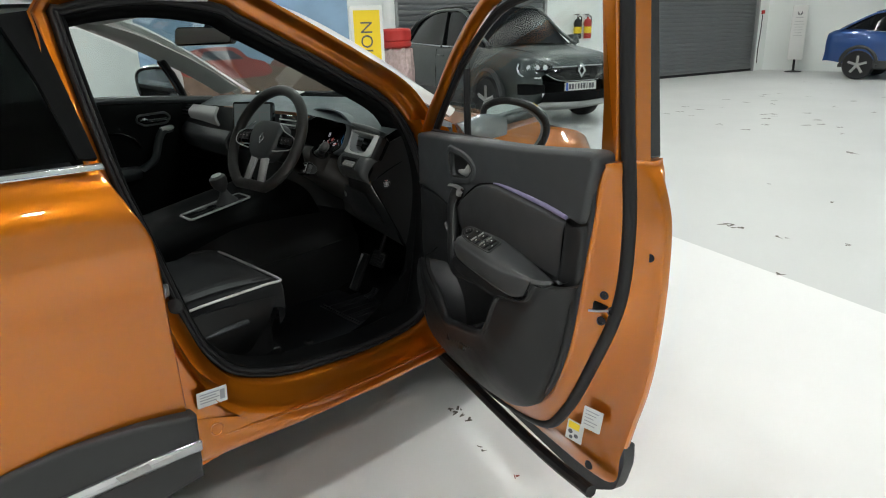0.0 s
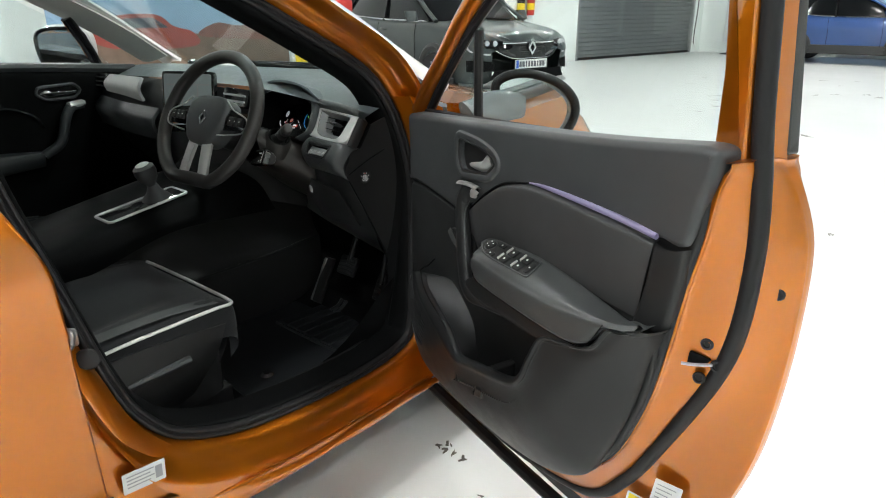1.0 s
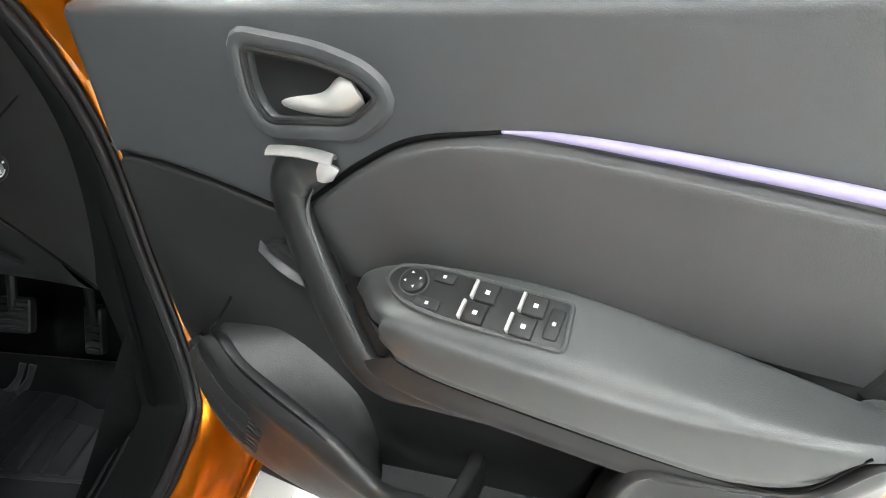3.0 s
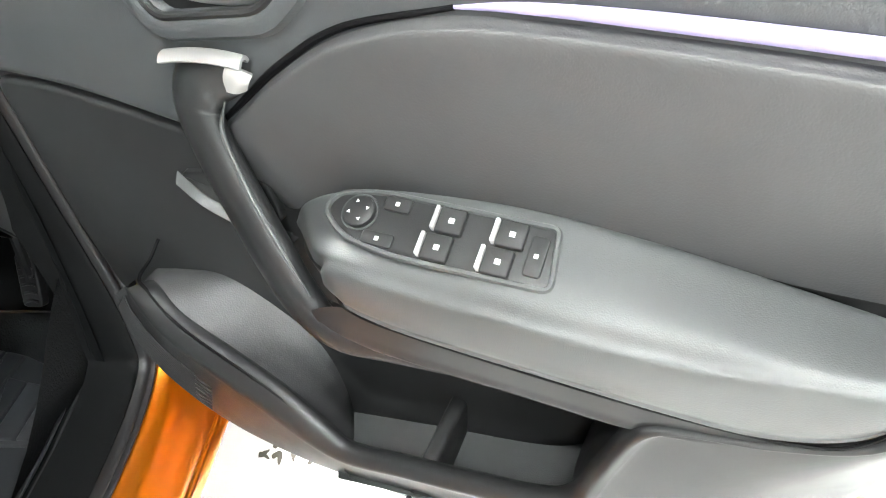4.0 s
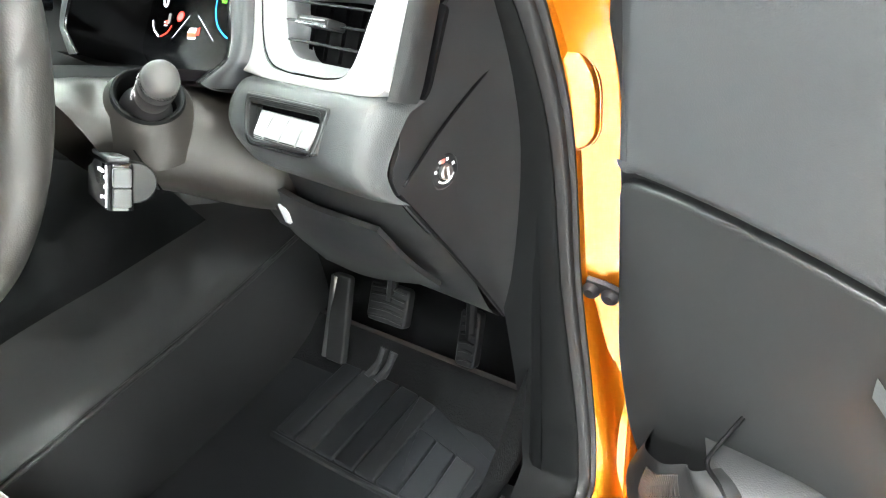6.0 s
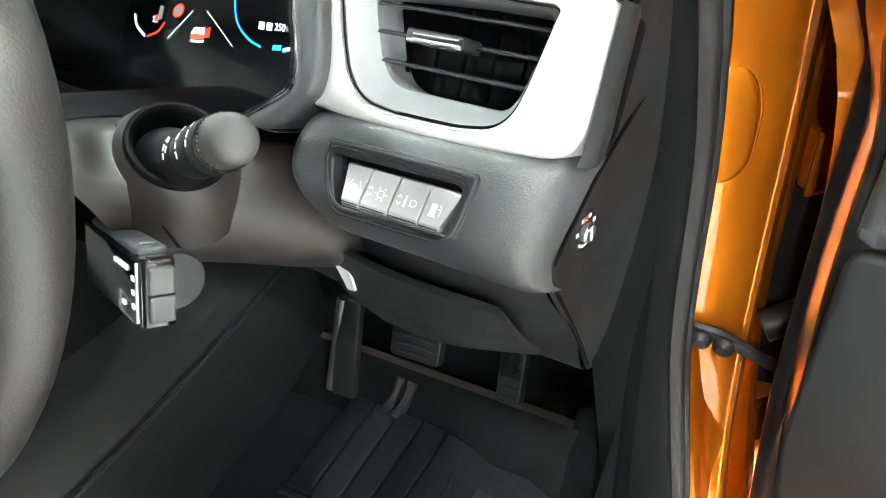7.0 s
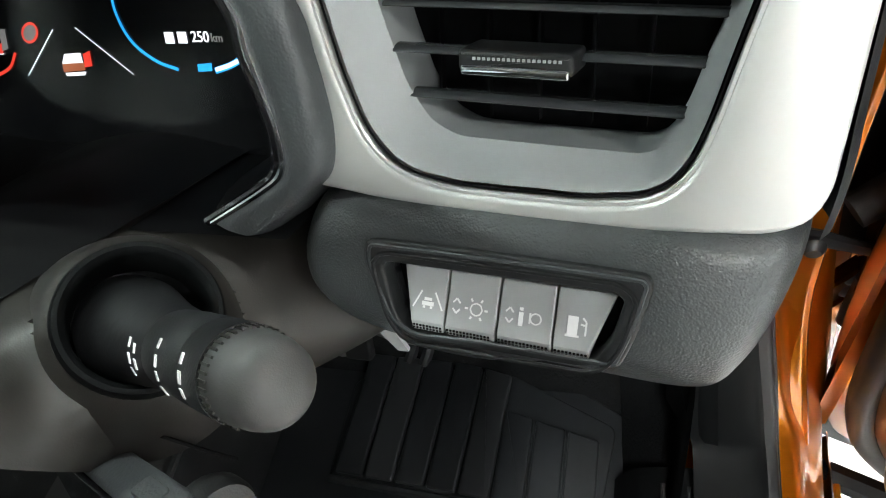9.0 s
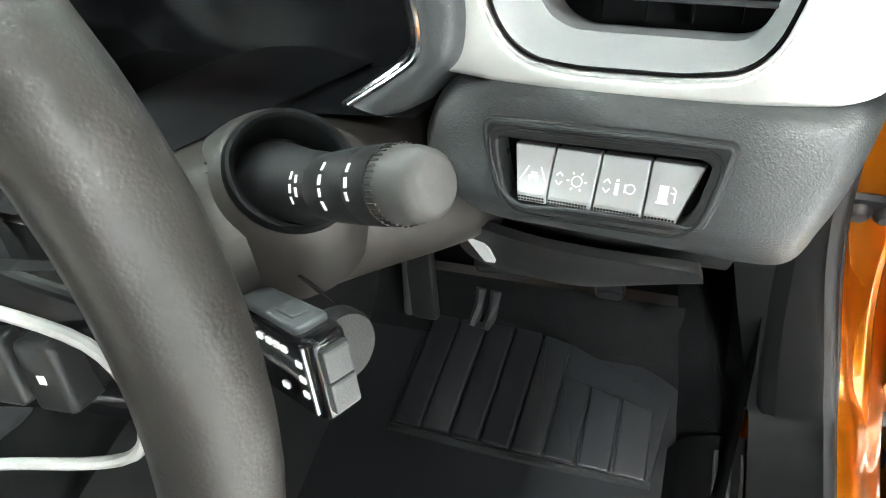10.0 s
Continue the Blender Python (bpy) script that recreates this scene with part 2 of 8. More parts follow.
HEADLINER = mat("grey_headliner", (0.42, 0.42, 0.40), 0.85, vary=0.06, bump=0.4, bscale=600)
CLAD = mat("textured_cladding", (0.022, 0.023, 0.024), 0.5, vary=0.1, bump=0.35, bscale=800, kind="grain")
PANE = glassy("clear_glass")
SCREEN = glassy("screen_glass", (0.92, 0.97, 0.96), 0.88)
TINTED = glassy("tinted_glass", (0.10, 0.11, 0.11), 1.0)
MIRROR = mat("mirror_glass", (0.9, 0.92, 0.92), 0.02, metal=1.0, vary=0.0, rvary=0.0)
INK = mat("white_print", (0.75, 0.75, 0.75), 0.5, vary=0.02, emit=(1, 1, 1), power=0.05)
PAPER = mat("white_label", (0.62, 0.62, 0.60), 0.6, vary=0.04)
PRINT = mat("grey_print", (0.10, 0.10, 0.11), 0.7)
YELLOW = mat("yellow_vinyl", (0.86, 0.62, 0.02), 0.4, vary=0.03)
RED = mat("red_plastic", (0.45, 0.03, 0.025), 0.4, vary=0.12)
LED = mat("ambient_light_strip", (0.20, 0.18, 0.28), 0.35, emit=(0.55, 0.47, 0.95), power=0.05)


def glow(name, col, power):
    return mat(name, tuple(0.3 * c for c in col), 0.4, emit=col, power=power)


G_WHITE, G_BLUE, G_RED, G_GREEN, G_GREY = glow("display_white", (0.9, 0.92, 1), 0.40), glow("display_blue", (0.02, 0.35, 0.85), 0.35), glow("display_red", (0.8, 0.05, 0.03), 0.28), glow("display_green", (0.2, 0.85, 0.05), 0.30), glow("display_grey", (0.3, 0.3, 0.29), 0.15)

FLOOR = mat("epoxy_floor", (0.60, 0.61, 0.60), 0.36, coat=0.0, vary=0.10, scale=0.7, bump=0.03, bscale=6, rvary=0.14)
WALL = mat("white_wall", (0.80, 0.83, 0.81), 0.7, vary=0.05, scale=0.6, bump=0.08, bscale=60)
CEIL = mat("ceiling_panels", (0.13, 0.13, 0.135), 0.8, vary=0.05, scale=0.5)
FUNNEL = mat("vent_plastic", (0.30, 0.31, 0.315), 0.4, vary=0.05, bump=0.15, bscale=1200)
SHUTTER = mat("galvanised_slats", (0.33, 0.34, 0.34), 0.42, metal=0.5, vary=0.1, scale=1.2)
TUBE_LIGHT = mat("light_diffuser", (0.9, 0.9, 0.9), 0.5, emit=(0.97, 1.0, 0.96), power=330.0)

# ---- the showroom ----
def wall(name, a, b, height, holes=(), thick=0.25, label=""):
    """A wall from a to b (plan points), its room side on the line, with holes (s0, z0, s1, z1)."""
    a, b = Vector((*a, 0)), Vector((*b, 0))
    d = (b - a).normalized()
    n = Vector((d.y, -d.x, 0))
    m = Matrix(((d.x, 0, n.x, a.x), (d.y, 0, n.y, a.y), (0, 1, 0, 0), (0, 0, 0, 1)))
    rings = [[(s0, z0), (s1, z0), (s1, z1), (s0, z1)] for s0, z0, s1, z1 in holes]
    ob = part(name, slab([(0, 0), ((b - a).length, 0), ((b - a).length, height), (0, height)], 0, -thick, holes=rings), WALL, None, m=m, smooth=False)
    tagged(ob, label or "plain white painted wall", "wall", kind="structure")
    return ob, m


H = 5.6
floor = part("floor", block((-13, -12, -0.2), (13, 23, 0)), FLOOR, smooth=False)
tagged(floor, "pale grey glossy epoxy floor with scuffs", "floor", kind="structure")
ceiling = part("ceiling", block((-13, -12, H), (13, 23, H + 0.2)), CEIL, smooth=False)
tagged(ceiling, "plain dark grey sheet roof", "ceiling", kind="structure")
ground = part("ground", block((-200, -200, -0.6), (200, 200, -0.25)), mat("asphalt", (0.06, 0.06, 0.06), 0.9, vary=0.2, scale=2), smooth=False)
tagged(ground, "grey asphalt yard outside", "ground", kind="structure")

side_wall, SIDE = wall("wall_west", (-9.55, 2.0), (-7.85, 18.7), H, [(4.6, 0.001, 8.5, 3.8), (11.4, 0.001, 16.35, 3.8)])
wall("wall_corner", (-10.4, 2.0), (-9.55, 2.0), H)
wall("wall_far_west", (-10.4, -9.5), (-10.4, 2.0), H)
north_wall, NORTH = wall("wall_north", (-7.85, 18.7), (10.0, 20.4), H, [(3.2, 0.15, 7.4, 3.4), (8.2, 0.15, 12.4, 3.4)])
wall("wall_east", (10.0, 20.4), (10.0, -9.5), H)
south_wall, SOUTH = wall("wall_south", (10.0, -9.5), (-10.4, -9.5), H, [(2.0, 0.25, 5.0, 3.6), (5.6, 0.25, 8.6, 3.6), (9.2, 0.25, 12.2, 3.6), (12.8, 0.25, 15.8, 3.6)])


def window(name, m, s0, z0, s1, z1):
    """A fixed shop window: frame with a mullion, and two panes."""
    fr = mat("window_frame_paint", (0.30, 0.31, 0.32), 0.4) if "window_frame_paint" not in bpy.data.materials else bpy.data.materials["window_frame_paint"]
    w = thing(name, m, "tall shop window with grey metal frame", "window")
    w["kind"] = "structure"
    mid = (s0 + s1) / 2
    holes = [[(s0 + 0.06, z0 + 0.06), (mid - 0.03, z0 + 0.06), (mid - 0.03, z1 - 0.06), (s0 + 0.06, z1 - 0.06)], [(mid + 0.03, z0 + 0.06), (s1 - 0.06, z0 + 0.06), (s1 - 0.06, z1 - 0.06), (mid + 0.03, z1 - 0.06)]]
    part("window_frame", slab([(s0, z0), (s1, z0), (s1, z1), (s0, z1)], -0.16, -0.08, holes=holes), fr, w, smooth=False)
    for h in holes:
        pane = part("pane", slab(h, -0.121, -0.115), PANE, w, smooth=False)
        pane.visible_shadow = False


for i, (s0, s1) in enumerate(((2.0, 5.0), (5.6, 8.6), (9.2, 12.2), (12.8, 15.8))):
    window(f"window_{i + 1}", SOUTH, s0, 0.25, s1, 3.6)
for i, (s0, s1) in enumerate(((3.2, 7.4), (8.2, 12.4))):
    window(f"window_{i + 5}", NORTH, s0, 0.15, s1, 3.4)


def roller_door(name, s0, s1):
    d = thing(name, SIDE, "closed grey steel roller shutter door", "roller door")
    d["kind"] = "structure"
    bm = bmesh.new()
    z, k = 0.03, 0
    pts = []
    while z < 3.76:
        for f, w in ((0.0, 0.0), (0.15, 0.022), (0.5, 0.036), (0.85, 0.022), (0.97, 0.0)):
            pts.append((z + f * 0.105, w - 0.09))
        z += 0.105
    a = [bm.verts.new((s0 + 0.05, q, w)) for q, w in pts]
    b = [bm.verts.new((s1 - 0.05, q, w)) for q, w in pts]
    for i in range(len(pts) - 1):
        bm.faces.new((a[i], a[i + 1], b[i + 1], b[i]))
    bmesh.ops.solidify(bm, geom=bm.faces[:], thickness=0.004)
    part("shutter_curtain", bm, SHUTTER, d)
    for s in (s0, s1 - 0.07):
        part("guide_rail", block((s, 0.002, -0.12), (s + 0.07, 3.8, 0.015)), SHUTTER, d, smooth=False, bevel=0.004)
    part("bottom_bar", block((s0 + 0.07, 0.002, -0.10), (s1 - 0.07, 0.07, -0.03)), RUBBER, d, "black rubber bottom seal", smooth=False, bevel=0.006)


roller_door("door_1", 4.6, 8.5)
roller_door("door_2", 11.4, 16.35)


def ceiling_light(x, y):
    t = thing("ceiling_light", pose(x, y, H), "round white high bay ceiling light, switched on", "ceiling light", "ceiling lights")
    part("housing", lathe([(0.0, 0.0), (0.05, 0.0), (0.05, -0.18), (0.13, -0.20), (0.16, -0.30), (0.23, -0.36), (0.235, -0.40), (0.21, -0.40)], 28), WHITE_PAINT, t)
    part("diffuser", lathe([(0.0, -0.404), (0.12, -0.402), (0.20, -0.396), (0.21, -0.39)], 28), TUBE_LIGHT, t, "glowing white lens")
    return t


first = ceiling_light(-6.2, -6.0)
for ix, x in enumerate((-6.2, -2.4, 1.6, 5.6)):
    for iy, y in enumerate((-6.0, -2.2, 1.6, 6.0, 10.5, 15.0)):
        if ix or iy:
            copy_thing(first, pose(x, y, H))


# Whiter zone of the floor, a thin sheet with a straight edge.
zone_bm = bmesh.new()
for z in (0.0, 0.0025):
    zone_bm.faces.new([zone_bm.verts.new((x, y, z)) for x, y in ((-3.5, 3.61), (9.9, 0.40), (9.9, -9.4), (-3.5, -9.4))])
floor_white_zone = part("floor_white_zone", zone_bm, mat("white_epoxy", (0.80, 0.80, 0.79), 0.32, vary=0.05, scale=1.3, bump=0.03, bscale=5, rvary=0.1), smooth=False)
tagged(floor_white_zone, "whiter zone of the epoxy floor", "floor", kind="structure")


# scuffs and marks on the floor
def floor_mark(pts, r, material, label):
    bm = bmesh.new()
    rng = random.Random(len(pts) + int(r * 1e4))
    for x, y in pts:
        for _ in range(3):
            a, ln, wd = rng.uniform(0, 3.14), r * rng.uniform(0.5, 1.6), r * rng.uniform(0.2, 0.5)
            cx, cy = x + rng.uniform(-r, r), y + rng.uniform(-r, r)
            ring = [(cx + ln * math.cos(q) * math.cos(a) - wd * math.sin(q) * math.sin(a), cy + ln * math.cos(q) * math.sin(a) + wd * math.sin(q) * math.cos(a), 0.0012) for q in [k * math.pi / 4 for k in range(8)]]
            ring = [bm.verts.new((p[0] + rng.uniform(-1, 1) * r * 0.15, p[1] + rng.uniform(-1, 1) * r * 0.15, p[2] + 0.0026 + 0.0002 * _)) for p in ring]
            bm.faces.new(ring)
    ob = part("floor_mark", bm, material, smooth=False)
    return tagged(ob, label, "stain", "floor stains", "stuff")


SCUFF = mat("dark_scuff", (0.10, 0.085, 0.07), 0.6, vary=0.4, scale=30)
floor_mark([(0.78, 0.15), (0.81, 0.16), (0.84, 0.165), (0.88, 0.168), (0.80, 0.19)], 0.012, SCUFF, "dark scuff marks on the epoxy floor")
floor_mark([(1.04, 0.08), (1.07, 0.075)], 0.008, SCUFF, "small dark scuffs on the epoxy floor")
floor_mark([(1.258, 0.068)], 0.008, mat("red_spot", (0.25, 0.03, 0.02), 0.5), "small dark red spot on the floor")
floor_mark([(0.1, 3.3), (0.165, 3.3), (0.22, 3.29)], 0.03, SCUFF, "tyre scuffs on the epoxy floor")
floor_mark([(0.55, 3.28), (0.5, 3.3), (0.33, 4.5), (0.87, 2.57), (-0.33, 4.78), (0.9, 3.43)], 0.02, SCUFF, "scattered scuffs on the epoxy floor")
rngf = random.Random(5)
floor_mark([(rngf.uniform(-7, 2.5), rngf.uniform(7, 16)) for _ in range(26)], 0.04, mat("faint_scuff", (0.40, 0.39, 0.37), 0.5, vary=0.3, scale=8), "faint scuffs all over the far floor")
floor_mark([(rngf.uniform(-4.5, 1.2), rngf.triangular(5.5, 13.5, 9.5)) for _ in range(48)], 0.05, mat("grey_scuff", (0.20, 0.19, 0.175), 0.5, vary=0.4, scale=10), "grey tyre scuffs on the far floor")


# free-standing and wall-hung things
def info_stand():
    t = thing("sign_stand", pose(-6.75, 18.3, 0, 0, 0, 28) @ Matrix.Scale(1.06, 4), "white display board on a black foot", "sign")
    part("foot", lathe([(0.0, 0.0), (0.20, 0.0), (0.20, 0.02), (0.03, 0.04), (0.03, 0.32), (0, 0.32)], 20), RUBBER, t)
    part("board", slab(rounded([(-0.18, 0.30), (0.18, 0.30), (0.18, 1.66), (-0.18, 1.66)], 0.01), -0.02, 0.02, 0.004), PAPER, t, m=PLACED[t] @ pose(0, 0, 0, 90, 0, 0))
    bm = bmesh.new()
    for sx in (-1, 1):
        bm.faces.new([bm.verts.new((sx * p[0], -0.023, p[1])) for p in ((0.005, 1.44), (0.05, 1.52), (0.06, 1.46), (0.02, 1.40))])
    part("emblem", bm, PRINT, t, "dark two-winged emblem", smooth=False)
    bm = bmesh.new()
    block((-0.09, -0.0235, 1.355), (0.09, -0.0225, 1.375), bm)
    for k, w in enumerate((0.10, 0.12, 0.09, 0.11, 0.08, 0.1)):
        block((-w, -0.0235, 1.26 - 0.07 * k), (w, -0.0225, 1.272 - 0.07 * k), bm)
    part("print", bm, mat("pale_print", (0.40, 0.40, 0.40), 0.7), t, "faint lines of print", smooth=False)


info_stand()


def yellow_sign():
    m = pose(-5.93, 3.98, 0, 0, 0, 61.5)
    t = thing("banner_sign", m, "upright yellow banner with white frame and dark lettering", "sign")
    up = m @ pose(0, 0, 0, 90, 0, 0)
    part("frame", slab([(-0.23, 0.05), (0.23, 0.05), (0.23, 1.78), (-0.23, 1.78)], -0.012, 0.02, 0.004), WHITE_PAINT, t, m=up, smooth=False)
    part("panel", slab([(-0.185, 0.12), (0.185, 0.12), (0.185, 1.72), (-0.185, 1.72)], 0.0205, 0.024), YELLOW, t, "bright yellow panel", m=up, smooth=False)
    writing("SELECTION", 0.235, up @ Matrix.Translation((0.0, 0.98, 0.0245)) @ Matrix.Rotation(radians(90), 4, "Z"), PRINT, "lettering", t)
    for x in (-0.2, 0.2):
        part("foot", block((x - 0.03, -0.2, 0), (x + 0.03, 0.2, 0.06)), STEEL, t, smooth=False, bevel=0.006)


yellow_sign()


def poster_board():
    """A large printed board: sky above, brown land, a red car in it."""
    a, b = Vector((-8.3, 1.45, 0)), Vector((-6.4, 3.95, 0))
    d = (b - a).normalized()
    n = Vector((d.y, -d.x, 0))
    m = Matrix(((d.x, 0, n.x, a.x), (d.y, 0, n.y, a.y), (0, 1, 0, 0), (0, 0, 0, 1)))
    L = (b - a).length
    t = thing("poster_board", m, "large printed landscape board with a red car on it", "poster")
    part("board", slab([(0, 0.06), (L, 0.06), (L, 2.7), (0, 2.7)], -0.04, 0.0), mat("printed_sky", (0.22, 0.34, 0.48), 0.4, vary=0.35, scale=1.6), t, "blue cloudy sky print", smooth=False)
    land = rounded([(0, 0.07), (L, 0.07), (L, 1.0), (L * 0.8, 1.06), (L * 0.62, 1.02), (L * 0.35, 1.08), (0, 1.0)], 0.03)
    part("land", slab(land, 0.001, 0.003), mat("printed_land", (0.13, 0.085, 0.06), 0.4, vary=0.5, scale=5), t, "brown land print", smooth=False)
    hills = spline([(L * 0.62, 1.0), (L * 0.70, 1.16), (L * 0.8, 1.12), (L * 0.92, 1.2), (L * 0.99, 1.1), (L * 0.99, 0.95), (L * 0.8, 0.95)], 24, True)
    part("hills", slab(hills, 0.003, 0.0045), mat("printed_hills", (0.16, 0.06, 0.045), 0.4, vary=0.6, scale=9), t, "reddish rock print", smooth=False)
    car = spline([(L * 0.18, 0.92), (L * 0.2, 1.1), (L * 0.27, 1.25), (L * 0.45, 1.27), (L * 0.52, 1.12), (L * 0.60, 1.04), (L * 0.60, 0.86), (L * 0.3, 0.82)], 40, True)
    part("printed_car", slab(car, 0.005, 0.0065), mat("printed_red", (0.26, 0.045, 0.035), 0.4, vary=0.3, scale=4), t, "red car print", smooth=False)
    win = rounded([(L * 0.29, 1.09), (L * 0.31, 1.22), (L * 0.44, 1.23), (L * 0.50, 1.1)], 0.03)
    part("printed_window", slab(win, 0.007, 0.0085), mat("printed_dark", (0.04, 0.05, 0.07), 0.4), t, "dark window print", smooth=False)
    for s in (0.1, L - 0.2):
        part("foot", block((s, 0, -0.35), (s + 0.08, 0.06, 0.25)), STEEL, t, smooth=False, bevel=0.008)


poster_board()


def wrapped_stack():
    t = thing("wrapped_pallet", pose(-6.25, 4.68, 0, 0, 0, 50) @ Matrix.Diagonal((0.82, 0.82, 1.05, 1)), "red plastic drum on a stack wrapped in clear film", "pallet stack")
    part("pallet", block((-0.42, -0.4, 0.0), (0.42, 0.4, 0.13)), mat("pallet_wood", (0.30, 0.2, 0.11), 0.7, vary=0.3, scale=12), t, smooth=False, bevel=0.008)
    rng = random.Random(3)
    prof = [(0, 0.13), (0.30, 0.13), (0.34, 0.3), (0.31, 0.55), (0.34, 0.8), (0.28, 1.1), (0, 1.14)]
    bm = lathe(prof, 26)
    for v in bm.verts:
        v.co += Vector((rng.uniform(-1, 1), rng.uniform(-1, 1), rng.uniform(-1, 1))) * 0.03
    part("stretch_film", bm, mat("crinkled_film", (0.50, 0.38, 0.37), 0.2, vary=0.5, scale=16, metal=0.2), t, "shiny crinkled plastic wrap", smooth=False)
    part("drum", lathe([(0, 1.12), (0.24, 1.12), (0.28, 1.15), (0.28, 1.20), (0.26, 1.22), (0.28, 1.24), (0.28, 1.36), (0.25, 1.39), (0.10, 1.40), (0, 1.39)], 32), RED, t, "dull red plastic drum")


wrapped_stack()


def extinguisher(s, col, label):
    m = SIDE @ Matrix.Translation((s, 1.12, 0.11))
    t = thing("fire_extinguisher", m, label, "fire extinguisher", "extinguishers on the wall")
    turn = m @ pose(0, 0, 0, -90, 0, 0)
    part("cylinder", lathe([(0, 0), (0.085, 0), (0.09, 0.02), (0.09, 0.36), (0.07, 0.42), (0.025, 0.45), (0.025, 0.48), (0, 0.48)], 20), col, t, m=turn)
    part("band", lathe([(0.0905, 0.12), (0.0915, 0.125), (0.0915, 0.26), (0.0905, 0.265)], 20), YELLOW, t, "yellow band", m=turn)
    part("valve", block((-0.02, 0.48, -0.02), (0.02, 0.54, 0.02)), STEEL, t, smooth=False, bevel=0.004)
    part("handle", block((-0.012, 0.53, -0.11), (0.012, 0.55, 0.03)), RUBBER, t, smooth=False, bevel=0.003)
    part("hose", tube([(0.02, 0.5, 0), (0.10, 0.48, 0), (0.115, 0.3, 0), (0.1, 0.1, 0)], 0.012, smoothn=16), RUBBER, t)
    part("bracket", block((-0.04, 0.3, -0.11), (0.04, 0.36, -0.085)), STEEL, t, smooth=False)


extinguisher(9.35, RUBBER, "black fire extinguisher with yellow band on the wall")
extinguisher(9.66, RED, "red fire extinguisher with yellow band on the wall")
break_glass = thing("call_point", SIDE @ Matrix.Translation((16.5, 1.62, 0.03)), "small red wall-mounted call point with black cable", "alarm")
part("box", slab(rounded([(-0.05, -0.05), (0.05, -0.05), (0.05, 0.05), (-0.05, 0.05)], 0.01), -0.03, 0.02, 0.006), RED, break_glass)
part("cable", tube([(0, -0.05, -0.018), (-0.01, -0.5, -0.018), (-0.05, -1.0, -0.018), (-0.04, -1.4, -0.018)], 0.012, smoothn=20), RUBBER, break_glass)

# ---- the orange car: body ----
car = thing("car", CAR, "orange crossover with a white roof, driver's door wide open", "car")

# the front door opening: a ring of painted flange round the rubber seal
HOLE = [(0.659, -0.923, 1.519), (0.671, -0.945, 1.48), (0.771, -0.916, 1.146), (0.80, -0.874, 0.967), (0.80, -0.797, 0.686), (0.80, -0.746, 0.579), (0.80, -0.668, 0.502), (0.80, -0.5, 0.444), (0.80, -0.208, 0.42), (0.795, 0.015, 0.436), (0.785, 0.080, 0.504), (0.755, 0.122, 0.72), (0.752, 0.115, 0.97), (0.738, 0.020, 1.19), (0.717, -0.181, 1.325), (0.67, -0.465, 1.484), (0.658, -0.539, 1.523), (0.652, -0.735, 1.545)]
loop = spline(HOLE, 150, True)
yz = [np.array((p[1], p[2])) for p in loop]


def ringloop(d, dx, sill=None):
    """The loop moved outward by d in its plane and by dx sideways; sill pulls the lower run to (depth, sideways)."""
    out = []
    for p, q, o in zip(loop, offset(yz, -d), offset(yz, -1.0)):
        low = max(0.0, min(1.0, (0.62 - p[2]) / 0.14))
        n = (np.array(o) - np.array((p[1], p[2])))
        n /= np.linalg.norm(n)
        hi = 1 - 0.80 * max(0.0, min(1.0, (p[2] - 1.1) / 0.12)) * (1 if p[1] > -0.86 else 0.3)
        dd, xx = d * hi if d > 0.02 else d, dx * (0.5 + 0.5 * hi)
        if sill:
            f = low * max(0.0, -n[1])
            dd, xx = d + (sill[0] - d) * f, dx + (sill[1] - dx) * f
        out.append((p[0] + xx, p[1] + n[0] * dd, p[2] + n[1] * dd))
    return out


rows = [ringloop(0.010, -0.01), ringloop(0.012, -0.004), ringloop(0.018, 0.002, (0.014, 0.012)), ringloop(0.030, 0.018, (0.022, 0.035)), ringloop(0.046, 0.024, (0.040, 0.048)), ringloop(0.056, 0.040, (0.055, 0.055)), ringloop(0.066, 0.066, (0.085, 0.072)), ringloop(0.074, 0.074, (0.125, 0.082))]
part("door_frame", sheet(rows, nu=150, nv=22, closed=True), ORANGE, car)
part("door_seal", sheet([ringloop(0.017, 0.0), ringloop(0.013, 0.013), ringloop(0.006, 0.016), ringloop(0.002, 0.009), ringloop(-0.003, 0.013), ringloop(-0.009, 0.009), ringloop(-0.012, -0.006)], nu=150, nv=24, closed=True), RUBBER, car, "fat black rubber door seal")


def lip(d, dx, more, dx_more):
    """A run inside the seal that widens towards the roof line."""
    out = []
    for p, q in zip(ringloop(d, dx), ringloop(d - more, dx + dx_more)):
        f = max(0.0, min(1.0, (p[2] - 1.0) / 0.2))
        out.append(tuple(a + (b - a) * f for a, b in zip(p, q)))
    return out


part("seal_lip", sheet([lip(-0.010, -0.002, 0, 0), lip(-0.014, 0.0, 0, 0), lip(-0.018, -0.008, 0.003, 0), lip(-0.021, -0.024, 0.006, 0), lip(-0.024, -0.05, 0.010, -0.01), lip(-0.026, -0.075, 0.016, -0.01)], nu=150, nv=16, closed=True), SHADED_TRIM, car, "black trim lip inside the seal")

